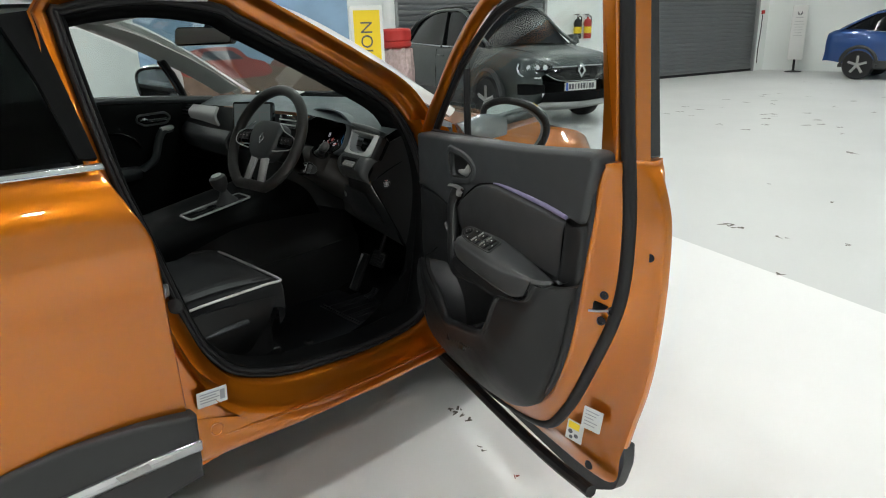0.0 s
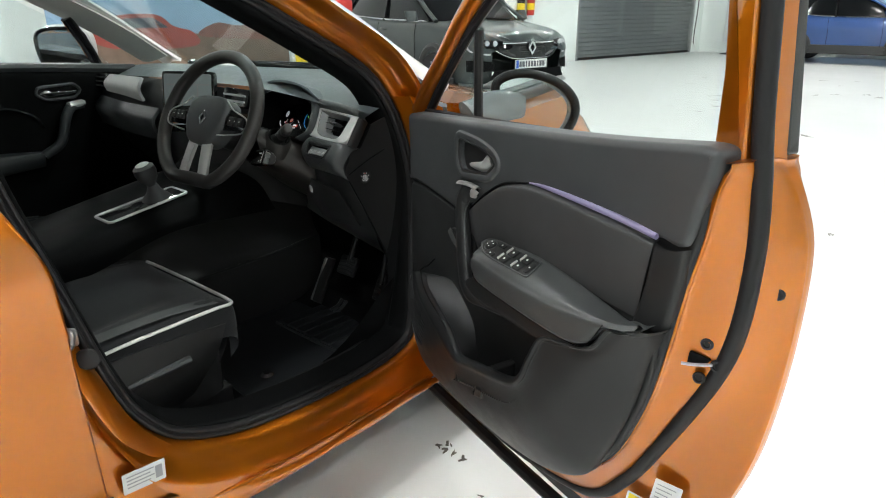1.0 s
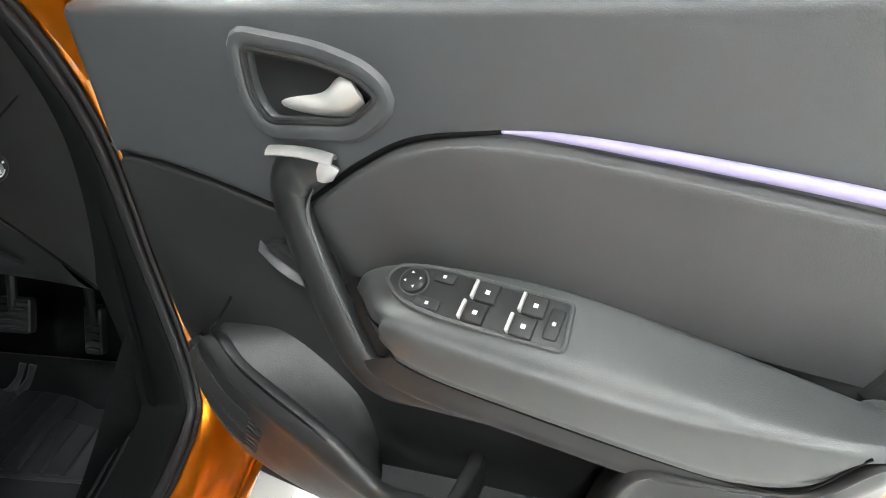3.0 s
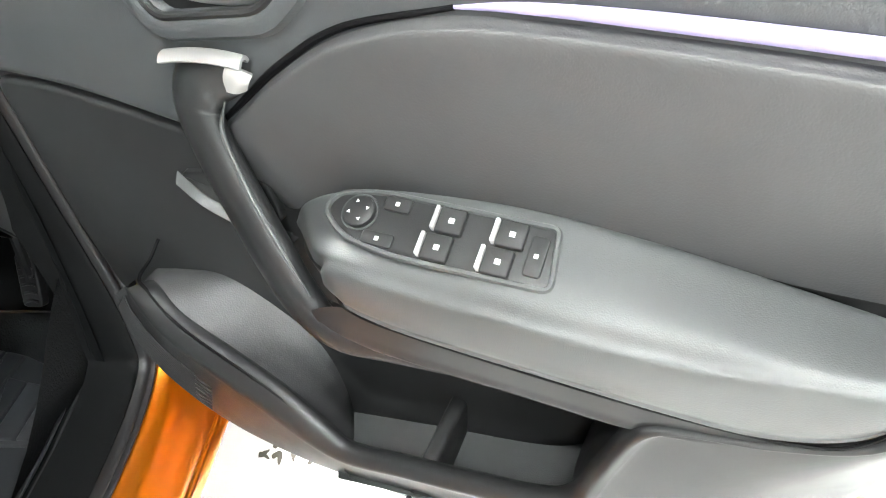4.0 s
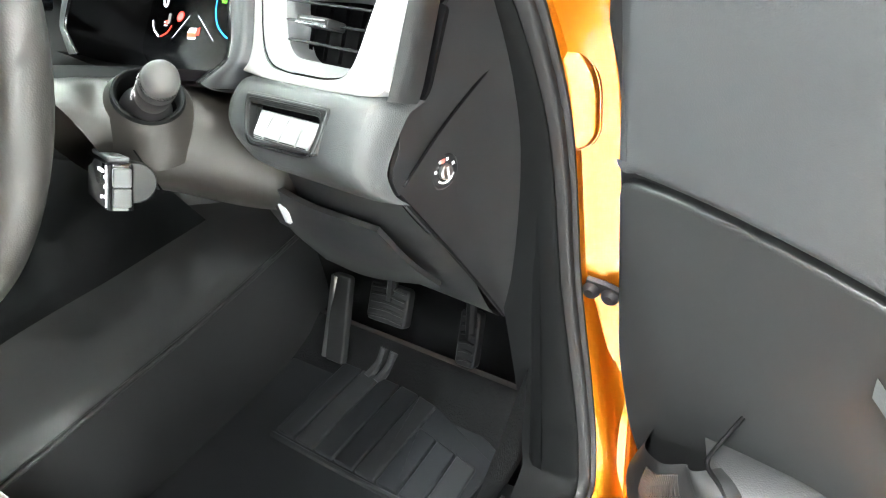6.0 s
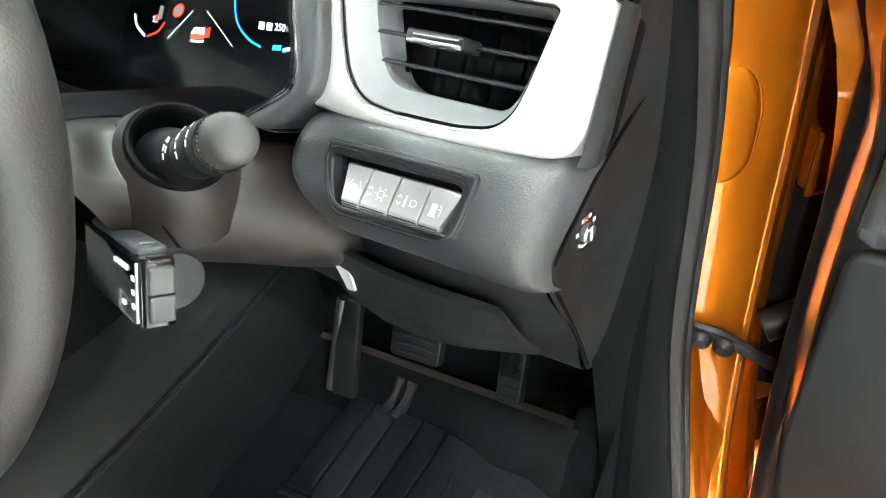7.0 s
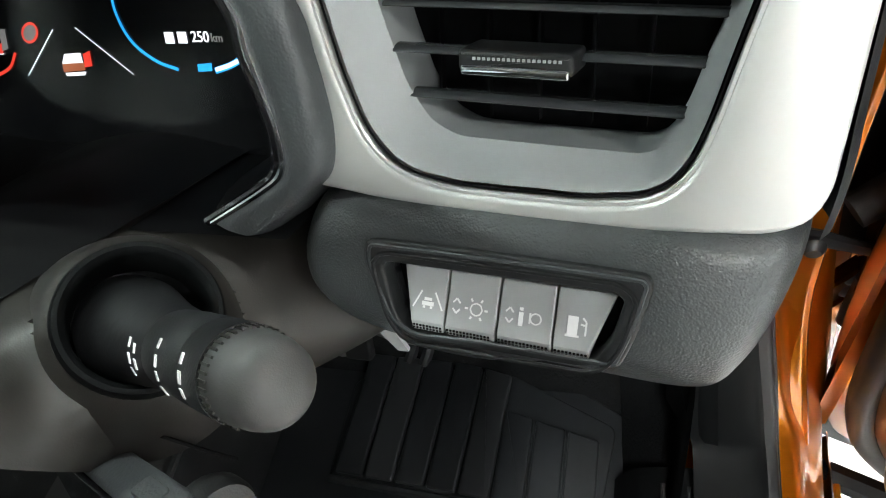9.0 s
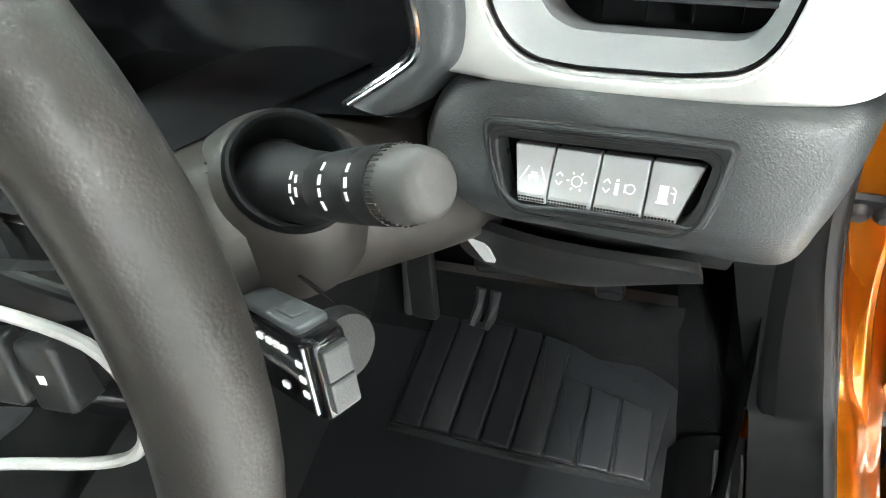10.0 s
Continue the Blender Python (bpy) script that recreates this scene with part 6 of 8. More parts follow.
for i in range(4):
    g = 0.0004
    bm = bmesh.new()
    a = [(tx[i] + g, -0.0305, 0.0035), (tx[i + 1] - g, -0.0305, 0.0035), (bx[i + 1] - g, -0.0505, 0.0118), (bx[i] + g, -0.0505, 0.0118)]
    c = [(bx[i] + g, -0.0550, 0.0112), (bx[i + 1] - g, -0.0550, 0.0112)]
    top_v = [bm.verts.new(p) for p in a]
    lipv = [bm.verts.new(p) for p in c]
    back_v = [bm.verts.new((p[0], p[1], -0.002)) for p in (a[0], a[1], c[1], c[0])]
    bm.faces.new(top_v)
    bm.faces.new((top_v[3], top_v[2], lipv[1], lipv[0]))
    bm.faces.new((back_v[0], back_v[1], top_v[1], top_v[0]))
    bm.faces.new((lipv[0], lipv[1], back_v[2], back_v[3]))
    bm.faces.new((top_v[0], top_v[3], lipv[0], back_v[3], back_v[0]))
    bm.faces.new((top_v[1], back_v[1], back_v[2], lipv[1], top_v[2]))
    b = part("dash_button", bm, GREYBTN, dash, "pale grey dashboard push button", m=DASH, smooth=False, bevel=0.0007)
    bm = bmesh.new()
    n = int((bx[i + 1] - bx[i]) / 0.0014)
    for r in range(2):
        for q in range(n - 1):
            x = bx[i] + 0.0014 + q * 0.0014
            block((x - 0.00045, -0.0524 - 0.0014 * r - 0.0004, 0.0113), (x + 0.00045, -0.0524 - 0.0014 * r + 0.0004, 0.0119 - 0.0002 * r), bm)
    part("grip_dots", bm, DARK, b, m=DASH, smooth=False)
    # icon on the sloping face
    cx = (tx[i] + tx[i + 1] + bx[i] + bx[i + 1]) / 4 + (0.001 if i == 0 else 0)
    IC = DASH @ Matrix.Translation((cx, -0.0425, 0.0089)) @ Matrix.Rotation(radians(-22.5), 4, "X")
    bm = bmesh.new()

    def bar(x0, y0, x1, y1, w=0.0007):
        d = Vector((x1 - x0, y1 - y0, 0)).normalized() * w / 2
        s = Vector((-d.y, d.x, 0))
        bm.faces.new([bm.verts.new(Vector((x, y, 0.0003)) + q) for x, y, q in ((x0, y0, -s), (x1, y1, -s), (x1, y1, s), (x0, y0, s))])

    def ring_mark(x, y, r, w=0.0006):
        for q in range(8):
            a0, a1 = q * math.pi / 4, (q + 1) * math.pi / 4
            bar(x + r * math.cos(a0), y + r * math.sin(a0), x + r * math.cos(a1), y + r * math.sin(a1), w)

    if i == 0:
        bar(-0.0062, -0.003, -0.0028, 0.0038), bar(0.0062, -0.003, 0.0028, 0.0038)
        bar(-0.0025, -0.001, 0.0025, -0.001, 0.0016), bar(-0.0016, 0.0008, 0.0016, 0.0008, 0.0012), bar(-0.002, -0.0024, -0.001, -0.0024, 0.001), bar(0.001, -0.0024, 0.002, -0.0024, 0.001)
    elif i in (1, 2):
        bar(-0.0075, 0.0012, -0.006, 0.003), bar(-0.006, 0.003, -0.0045, 0.0012), bar(-0.0075, -0.001, -0.006, -0.0028), bar(-0.006, -0.0028, -0.0045, -0.001)
        if i == 1:
            ring_mark(0.002, -0.0002, 0.0024)
            for q in range(6):
                a = q * math.pi / 3
                bar(0.002 + 0.0033 * math.cos(a), -0.0002 + 0.0033 * math.sin(a), 0.002 + 0.0046 * math.cos(a), -0.0002 + 0.0046 * math.sin(a), 0.0008)
        else:
            bar(-0.0016, -0.0034, -0.0016, 0.0018, 0.0018), bar(-0.0016, 0.0024, -0.0016, 0.0036, 0.0014)
            ring_mark(0.004, 0.0, 0.0021), bar(0.0018, -0.002, 0.0018, 0.002)
    else:
        bar(-0.002, -0.0036, -0.002, 0.0036, 0.0038), bar(-0.0045, -0.0036, 0.0006, -0.0036, 0.0009), bar(0.0008, 0.001, 0.0028, 0.0006), bar(0.0028, 0.002, 0.0028, -0.003), bar(0.0014, 0.0034, 0.0028, 0.002)
    part("button_icon", bm, INK, b, m=IC, smooth=False)

# lower dash and knee panel
part("knee_panel", sheet([[(0.43, -0.085, 0.985), (0.52, -0.085, 0.978), (0.60, -0.095, 0.972), (0.676, -0.090, 0.958)], [(0.44, -0.085, 0.93), (0.52, -0.082, 0.915), (0.60, -0.082, 0.905), (0.672, -0.06, 0.90)], [(0.42, -0.055, 0.83), (0.52, -0.045, 0.81), (0.60, -0.02, 0.80), (0.66, 0.005, 0.80)], [(0.30, 0.03, 0.755), (0.42, 0.03, 0.735), (0.54, 0.055, 0.70), (0.642, 0.074, 0.672)], [(0.28, 0.20, 0.76), (0.42, 0.20, 0.745), (0.54, 0.20, 0.72), (0.64, 0.20, 0.70)]], 30, 30), HARD, dash, "dark hard plastic knee panel", m=W0)
part("knee_lid", sheet([[(0.495, -0.092, 0.925), (0.56, -0.094, 0.915), (0.645, -0.084, 0.905)], [(0.487, -0.078, 0.86), (0.56, -0.072, 0.845), (0.642, -0.05, 0.84)], [(0.50, -0.052, 0.80), (0.56, -0.042, 0.79), (0.635, -0.012, 0.785)]], 14, 12, thick=0.006), HARD, dash, "fuse box lid", m=W0)
# A pale triangular plate added for the glint at the lid's left edge.
part("lid_glint", slab([(0, 0), (0.014, 0.002), (0.024, -0.03), (0.017, -0.03)], 0, 0.003), GREYBTN, dash, m=Matrix.Translation((0.492, -0.088, 0.905)) @ pose(0, 0, 0, 75, 0, 5))
part("dash_body", sheet([[(-0.70, -0.03, 1.13), (-0.35, -0.07, 1.15), (0.0, -0.06, 1.15), (0.20, 0.02, 1.13), (0.52, 0.16, 1.11)], [(-0.70, -0.09, 1.09), (-0.35, -0.09, 1.085), (0.0, -0.08, 1.085), (0.20, 0.05, 1.06), (0.52, 0.16, 1.06)], [(-0.70, -0.09, 1.0), (-0.35, -0.09, 0.99), (0.0, -0.10, 0.99), (0.20, 0.03, 0.98), (0.48, 0.14, 0.98)], [(-0.69, 0.0, 0.85), (-0.35, 0.0, 0.85), (0.0, -0.12, 0.88), (0.2, 0.04, 0.87), (0.44, 0.12, 0.87)], [(-0.66, 0.15, 0.70), (-0.35, 0.15, 0.70), (0.0, -0.10, 0.80), (0.25, 0.10, 0.75), (0.44, 0.10, 0.75)]], 36, 24), HARD, dash, m=CAR)
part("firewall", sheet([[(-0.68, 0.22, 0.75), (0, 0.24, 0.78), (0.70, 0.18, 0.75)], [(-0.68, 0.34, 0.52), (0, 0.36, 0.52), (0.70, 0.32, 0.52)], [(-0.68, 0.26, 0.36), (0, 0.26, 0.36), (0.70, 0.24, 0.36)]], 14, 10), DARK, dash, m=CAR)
# passenger side trim
part("silver_band", sheet([[(-0.59, -0.088, 1.150), (-0.45, -0.095, 1.153), (-0.325, -0.098, 1.155)], [(-0.60, -0.112, 1.120), (-0.45, -0.118, 1.118), (-0.32, -0.12, 1.115)], [(-0.60, -0.105, 1.088), (-0.45, -0.108, 1.082), (-0.315, -0.11, 1.072)]], 16, 8, thick=0.01), BRIGHT, dash, "satin silver dash band", m=CAR)
part("side_vent", slab(rounded([(-0.05, -0.03), (0.05, -0.03), (0.05, 0.03), (-0.05, 0.03)], 0.012), 0, 0.02, 0.004), GLOSS, dash, m=CAR @ pose(-0.655, -0.085, 1.115, 75, 0, 4))
for k in range(3):
    part("vent_slat", block((-0.045, -0.018 + 0.016 * k, 0.02), (0.045, -0.013 + 0.016 * k, 0.026)), HARD, dash, m=CAR @ pose(-0.655, -0.085, 1.115, 75, 0, 4), smooth=False)
part("lower_band", sheet([[(-0.70, -0.10, 1.07), (-0.45, -0.115, 1.062), (-0.20, -0.115, 1.06)], [(-0.70, -0.13, 1.03), (-0.45, -0.145, 1.02), (-0.20, -0.145, 1.015)], [(-0.69, -0.11, 0.965), (-0.45, -0.125, 0.955), (-0.20, -0.125, 0.95)]], 16, 10, thick=0.01), LEATHER, dash, m=CAR)
# centre screen
SCR = CAR @ Matrix(((0.83, -0.09, 0.55, 0.095), (0.55, 0.16, -0.82, -0.165), (0.0, 0.983, 0.18, 1.112), (0, 0, 0, 1)))
part("touch_screen", slab(rounded([(-0.085, -0.092), (0.085, -0.092), (0.085, 0.092), (-0.085, 0.092)], 0.012), -0.022, 0.0, 0.004), GLOSS, dash, "upright touch screen with pale map", m=SCR)
part("screen_map", slab(rounded([(-0.077, -0.07), (0.077, -0.07), (0.077, 0.084), (-0.077, 0.084)], 0.006), 0.0002, 0.0012), glow("map_glow", (0.26, 0.31, 0.30), 0.16), dash, "pale glowing map", m=SCR)
bm = bmesh.new()
for x0, y0, x1, y1 in ((-0.07, 0.05, 0.07, 0.054), (-0.02, -0.06, -0.016, 0.08), (0.03, -0.05, 0.034, 0.05), (-0.06, -0.02, 0.06, -0.017)):
    block((x0, y0, 0.0012), (x1, y1, 0.0016), bm)
part("map_lines", bm, G_GREY, dash, m=SCR, smooth=False)
CV = CAR @ pose(0.235, -0.075, 1.125, 72, 0, 0)
part("centre_vent", slab(rounded([(-0.07, -0.028), (0.06, -0.028), (0.06, 0.028), (-0.07, 0.028)], 0.01), -0.01, 0.012, 0.003), GLOSS, dash, m=CV)
for k in range(2):
    part("vent_slat", block((-0.062, -0.014 + 0.018 * k, 0.012), (0.052, -0.009 + 0.018 * k, 0.018)), SATIN, dash, m=CV, smooth=False)

# instrument cluster in its hood
rim = [(-0.20, 0.112), (-0.16, 0.103), (-0.125, 0.085), (-0.1093, 0.0654), (-0.1058, 0.0501), (-0.1010, 0.0344), (-0.0975, 0.0176), (-0.0988, 0.0064), (-0.1078, -0.0016), (-0.1383, -0.020)]
hood_out = [(-0.20, 0.128), (-0.15, 0.118), (-0.108, 0.096), (-0.0887, 0.0657), (-0.0845, 0.050), (-0.0817, 0.0375), (-0.0797, 0.0214), (-0.0822, 0.006), (-0.0923, -0.0044), (-0.1139, -0.024)]
left = [(-0.53 - p[0], p[1]) for p in rim[::-1]]
lefto = [(-0.53 - p[0], p[1]) for p in hood_out[::-1]]
part("cluster_rim", tube([(p[0], p[1], 0.012) for p in rim], 0.0017, n=8, smoothn=60), CHROME, dash, "thin chrome cluster rim", m=DASH)
part("cluster_rim", tube([(p[0], p[1], 0.012) for p in left], 0.0017, n=8, smoothn=60), CHROME, dash, m=DASH)
part("cluster_rim_dark", tube([(p[0] - 0.003, p[1], 0.0115) for p in rim], 0.0022, n=8, smoothn=60), GLOSS, dash, m=DASH)
part("cluster_hood", sheet([[(p[0], p[1], 0.012) for p in rim], [(p[0] * 0.5 + q[0] * 0.5, p[1] * 0.5 + q[1] * 0.5, 0.0145) for p, q in zip(rim, hood_out)], [(p[0], p[1], 0.010) for p in hood_out], [(p[0] + 0.004, p[1] + 0.001, -0.012) for p in hood_out]], 60, 14), SOFT, dash, "dark grey instrument hood", m=DASH)
part("cluster_hood", sheet([[(p[0], p[1], 0.012) for p in left], [(p[0] * 0.5 + q[0] * 0.5, p[1] * 0.5 + q[1] * 0.5, 0.0145) for p, q in zip(left, lefto)], [(p[0], p[1], 0.010) for p in lefto], [(p[0] - 0.004, p[1] + 0.001, -0.012) for p in lefto]], 60, 14), SOFT, dash, m=DASH)
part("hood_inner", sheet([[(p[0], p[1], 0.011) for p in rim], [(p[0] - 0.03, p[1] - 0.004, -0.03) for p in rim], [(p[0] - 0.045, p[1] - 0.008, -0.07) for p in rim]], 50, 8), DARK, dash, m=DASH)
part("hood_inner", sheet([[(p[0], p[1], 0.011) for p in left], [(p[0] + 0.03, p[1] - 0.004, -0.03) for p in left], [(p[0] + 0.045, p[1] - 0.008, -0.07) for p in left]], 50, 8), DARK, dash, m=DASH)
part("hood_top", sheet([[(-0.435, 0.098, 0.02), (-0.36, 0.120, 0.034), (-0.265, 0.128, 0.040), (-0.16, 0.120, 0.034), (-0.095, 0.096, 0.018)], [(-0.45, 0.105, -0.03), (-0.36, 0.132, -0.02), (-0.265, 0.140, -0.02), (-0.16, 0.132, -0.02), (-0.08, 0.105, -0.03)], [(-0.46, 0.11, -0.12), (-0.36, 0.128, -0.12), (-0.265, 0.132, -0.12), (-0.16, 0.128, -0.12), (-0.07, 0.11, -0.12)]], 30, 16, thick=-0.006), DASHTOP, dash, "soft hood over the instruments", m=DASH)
# The shade below the instrument hood is put into this floor's black.
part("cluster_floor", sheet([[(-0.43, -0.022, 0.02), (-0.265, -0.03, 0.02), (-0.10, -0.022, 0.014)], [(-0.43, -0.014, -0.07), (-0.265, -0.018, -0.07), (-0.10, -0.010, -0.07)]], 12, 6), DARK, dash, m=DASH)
DSP = DASH @ Matrix.Translation((0, 0, -0.0605))
part("instrument_display", slab(rounded([(-0.45, -0.02), (-0.05, -0.02), (-0.05, 0.125), (-0.45, 0.125)], 0.01), -0.006, 0.0), mat("display_glass", (0.003, 0.003, 0.0035), 0.2, spec=0.2, vary=0.02), dash, "digital instrument display, switched on", m=DSP)


def px(x, y):
    return (-0.3271 + 0.0004264 * (x - 40) - 0.000137 * (y - 40), 0.0434 + 0.0000121 * (x - 40) - 0.000279 * (y - 40))


def stroke(pts, w, material, name, z=0.0006):
    part(name, tube([(*p, z) for p in pts], w, n=4, flat=0.2), material, dash, m=DSP)


stroke(spline([px(*p) for p in ((205, -60), (222, 0), (255, 55), (300, 92), (338, 108))], 24), 0.0009, G_BLUE, "gauge_arc")
stroke(spline([px(*p) for p in ((395, 110), (420, 97), (438, 75), (442, 60))], 12), 0.0016, G_BLUE, "gauge_arc")
stroke(spline([px(*p) for p in ((396, 108), (412, 101), (426, 92))], 8), 0.0010, G_WHITE, "gauge_scale", 0.0010)
stroke([px(115, 30), px(73, 122)], 0.0003, G_WHITE, "lane_line")
stroke([px(155, 27), px(266, 118)], 0.0003, G_WHITE, "lane_line")
stroke(spline([px(*p) for p in ((45, 75), (35, 105), (8, 124))], 10), 0.0009, G_RED, "gauge_arc")
stroke(spline([px(*p) for p in ((-60, 60), (-40, 95), (0, 125))], 10), 0.0012, G_WHITE, "gauge_arc")
for nm, ring, mt in (("car_symbol_roof", [(140, 78), (168, 76), (174, 95), (137, 98)], G_WHITE), ("car_symbol_body", [(137, 97), (176, 95), (180, 110), (142, 114)], glow("display_orange", (0.40, 0.12, 0.05), 0.22)), ("car_symbol_door", [(174, 78), (184, 72), (192, 102), (180, 104)], G_RED), ("car_symbol_wheels", [(145, 116), (182, 113), (180, 120), (148, 122)], G_WHITE), ("battery_symbol", [(366, 98), (386, 96), (390, 110), (370, 112)], G_BLUE), ("seat_symbol", [(12, 26), (22, 26), (30, 66), (20, 70)], G_GREY), ("warning_symbol", [(8, 56), (18, 54), (20, 76), (10, 76)], G_RED)):
    part(nm, slab([px(*p) for p in ring], 0.0003, 0.0009), mt, dash, m=DSP, smooth=False)
stroke([px(72 + 14 * math.cos(a), 35 + 18 * math.sin(a)) for a in np.linspace(0, 6.283, 20)], 0.0009, G_RED, "speed_ring")
part("speed_disc", slab([px(72 + 12 * math.cos(a), 35 + 16 * math.sin(a)) for a in np.linspace(0, 6.283, 16, endpoint=False)], 0.0003, 0.0007), G_GREY, dash, m=DSP, smooth=False)
for txt, x, y, size, mt in (("250", 362, 50, 0.0076, G_WHITE), ("km", 387, 52, 0.006, G_GREY), ("READY", 258, -34, 0.0068, G_GREEN), ("22", 12, 70, 0.007, G_WHITE), ("0", -30, -28, 0.026, G_WHITE)):
    q = px(x, y)
    writing(txt, size, DSP @ Matrix.Translation((q[0], q[1], 0.0006)), mt, "display_text", dash, 0.0002)
bm = bmesh.new()
for x in (315, 335):
    q = px(x, 50)
    block((q[0] - 0.0028, q[1] - 0.0028, 0.0003), (q[0] + 0.0028, q[1] + 0.0028, 0.0008), bm)
part("range_symbol", bm, G_WHITE, dash, m=DSP, smooth=False)

# ---- steering column and stalks ----
AX = Vector((0.03, -0.86, 0.50)).normalized()
col_bm = sheet([[(0.464, -0.235, 1.062), (0.39, -0.245, 1.082), (0.318, -0.235, 1.055), (0.322, -0.215, 0.985), (0.39, -0.205, 0.955), (0.458, -0.215, 0.985)], [(0.472, -0.19, 1.054), (0.39, -0.195, 1.062), (0.318, -0.19, 1.045), (0.318, -0.165, 0.95), (0.39, -0.155, 0.92), (0.484, -0.165, 0.955)], [(0.492, -0.12, 1.016), (0.39, -0.12, 1.03), (0.312, -0.12, 1.012), (0.314, -0.09, 0.895), (0.40, -0.08, 0.858), (0.516, -0.09, 0.905)], [(0.506, -0.03, 0.975), (0.39, -0.03, 0.99), (0.30, -0.03, 0.97), (0.305, 0.0, 0.845), (0.40, 0.0, 0.81), (0.530, 0.0, 0.855)]], 90, 48, closed=True)
BOSS = Matrix.Translation((0.484, -0.168, 1.0465)) @ Vector((0.63, 0.02, 0.76)).to_track_quat("Z", "X").to_matrix().to_4x4()
to_boss = BOSS.inverted()
for v in col_bm.verts:
    q = to_boss @ v.co
    rho = math.hypot(q.x, q.y)
    if rho < 0.062 and q.z > -0.05:
        f = max(0.0, min(1.0, (0.062 - rho) / 0.026))
        over = max(0.0, q.z - (-0.032 if rho < 0.030 else -0.010))
        q.z -= over * f * f * (3 - 2 * f)
        v.co = BOSS @ q
column = part("steering_column", col_bm, COLUMN, car, "dark steering column shroud", m=W0)
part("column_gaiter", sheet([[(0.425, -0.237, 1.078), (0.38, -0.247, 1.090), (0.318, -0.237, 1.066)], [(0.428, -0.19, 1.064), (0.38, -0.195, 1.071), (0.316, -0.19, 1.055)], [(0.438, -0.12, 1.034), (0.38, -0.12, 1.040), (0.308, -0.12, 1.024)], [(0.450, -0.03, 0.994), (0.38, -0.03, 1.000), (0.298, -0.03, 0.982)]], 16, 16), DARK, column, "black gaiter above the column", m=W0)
SB, ST = Vector((0.462, -0.168, 1.026)), Vector((0.572, -0.191, 1.082))
ax = (ST - SB).normalized()
STK = Matrix.Translation(SB) @ ax.to_track_quat("Z", "X").to_matrix().to_4x4()
part("stalk_socket", lathe([(0.050, -0.045), (0.046, -0.034), (0.0415, -0.022), (0.0375, -0.013), (0.0338, -0.0065), (0.031, -0.0032), (0.0300, -0.006), (0.0300, -0.030), (0.0, -0.030)], 48), COLUMN, column, "dark raised collar round the stalk", m=BOSS)
part("socket_lip", lathe([(0.0, -0.028), (0.0306, -0.028), (0.031, -0.0045), (0.0308, -0.0015), (0.0296, 0.0006), (0.0278, 0.0008), (0.0262, -0.0004), (0.0253, -0.003), (0.0248, -0.024), (0.0, -0.0245)], 48), SHADED_TRIM, column, "black lip of the stalk socket", m=BOSS)
part("socket_hole", lathe([(0.0, -0.020), (0.0252, -0.0205), (0.0252, -0.026)], 30), DARK, column, m=BOSS)
part("column_seam", tube([(0.4885, -0.202, 1.010), (0.4925, -0.199, 0.985), (0.4945, -0.196, 0.965)], 0.0009, n=5, smoothn=8), DARK, column, m=W0)
part("light_stalk", lathe([(0.0, -0.01), (0.0235, -0.01), (0.0225, 0.008), (0.0205, 0.018), (0.0182, 0.030), (0.0164, 0.042), (0.0150, 0.055), (0.0140, 0.062), (0, 0.062)], 36), RUBBER, column, "black light stalk", m=STK)
part("stalk_sleeve", lathe([(0.0, 0.057), (0.0130, 0.0575), (0.0140, 0.061), (0.0146, 0.076), (0.0149, 0.094), (0.0143, 0.0955), (0.0143, 0.0965), (0.0149, 0.098), (0.0149, 0.113), (0, 0.113)], 40), HARD, column, "grey stalk sleeve", m=STK)
part("stalk_knob", lathe([(0.0, 0.111), (0.0138, 0.112), (0.0143, 0.114), (0.0142, 0.118), (0.0138, 0.119), (0.0134, 0.125), (0.0122, 0.1305), (0.0095, 0.1340), (0.005, 0.1358), (0.0, 0.1362)], 40), mat("worn_grey_plastic", (0.055, 0.054, 0.053), 0.5, bump=0.2, bscale=1500), column, "domed grey stalk knob", m=STK)
for k in range(40):
    a = k * 2 * math.pi / 40
    part("knob_rib", block((0.0136, -0.0004, 0.1135), (0.0147, 0.0004, 0.1185)), COLUMN, column, m=STK @ Matrix.Rotation(a, 4, "Z"), smooth=False)
to_driver = STK.to_3x3().inverted() @ Vector((-0.1, -0.75, 0.66))
facing = math.atan2(to_driver.y, to_driver.x)
for h, r, n, a0 in ((0.053, 0.0153, 3, -0.15), (0.058, 0.0150, 2, -0.05), (0.080, 0.0150, 4, -0.35), (0.1015, 0.0151, 3, -0.25)):
    for k in range(n):
        a = a0 + 0.34 * k
        part("stalk_mark", block((-0.0009 - 0.0003 * (k % 2), -0.0019, 0), (0.0009, 0.0014 + 0.0005 * (k % 2), 0.0003)), INK, column, m=STK @ Matrix.Rotation(a + facing - 0.3, 4, "Z") @ Matrix.Translation((r, 0, h)) @ Matrix.Rotation(radians(90), 4, "Y"), smooth=False)
S2 = Matrix.Translation((0.489, -0.227, 1.000)) @ Vector((0.95, -0.19, 0.20)).to_track_quat("X", "Z").to_matrix().to_4x4() @ Matrix.Rotation(radians(-26), 4, "X")
part("audio_stalk", slab(rounded([(-0.07, -0.009), (0.034, -0.0105), (0.040, -0.008), (0.040, 0.008), (0.034, 0.0105), (-0.07, 0.009)], 0.004), -0.026, 0.013, 0.003), GLOSS, column, "black remote control stalk", m=S2)
part("audio_cap", slab(rounded([(-0.06, -0.007), (0.030, -0.009), (0.030, 0.009), (-0.06, 0.007)], 0.004), 0.0131, 0.0165, 0.002), SOFT, column, "grey top button", m=S2)
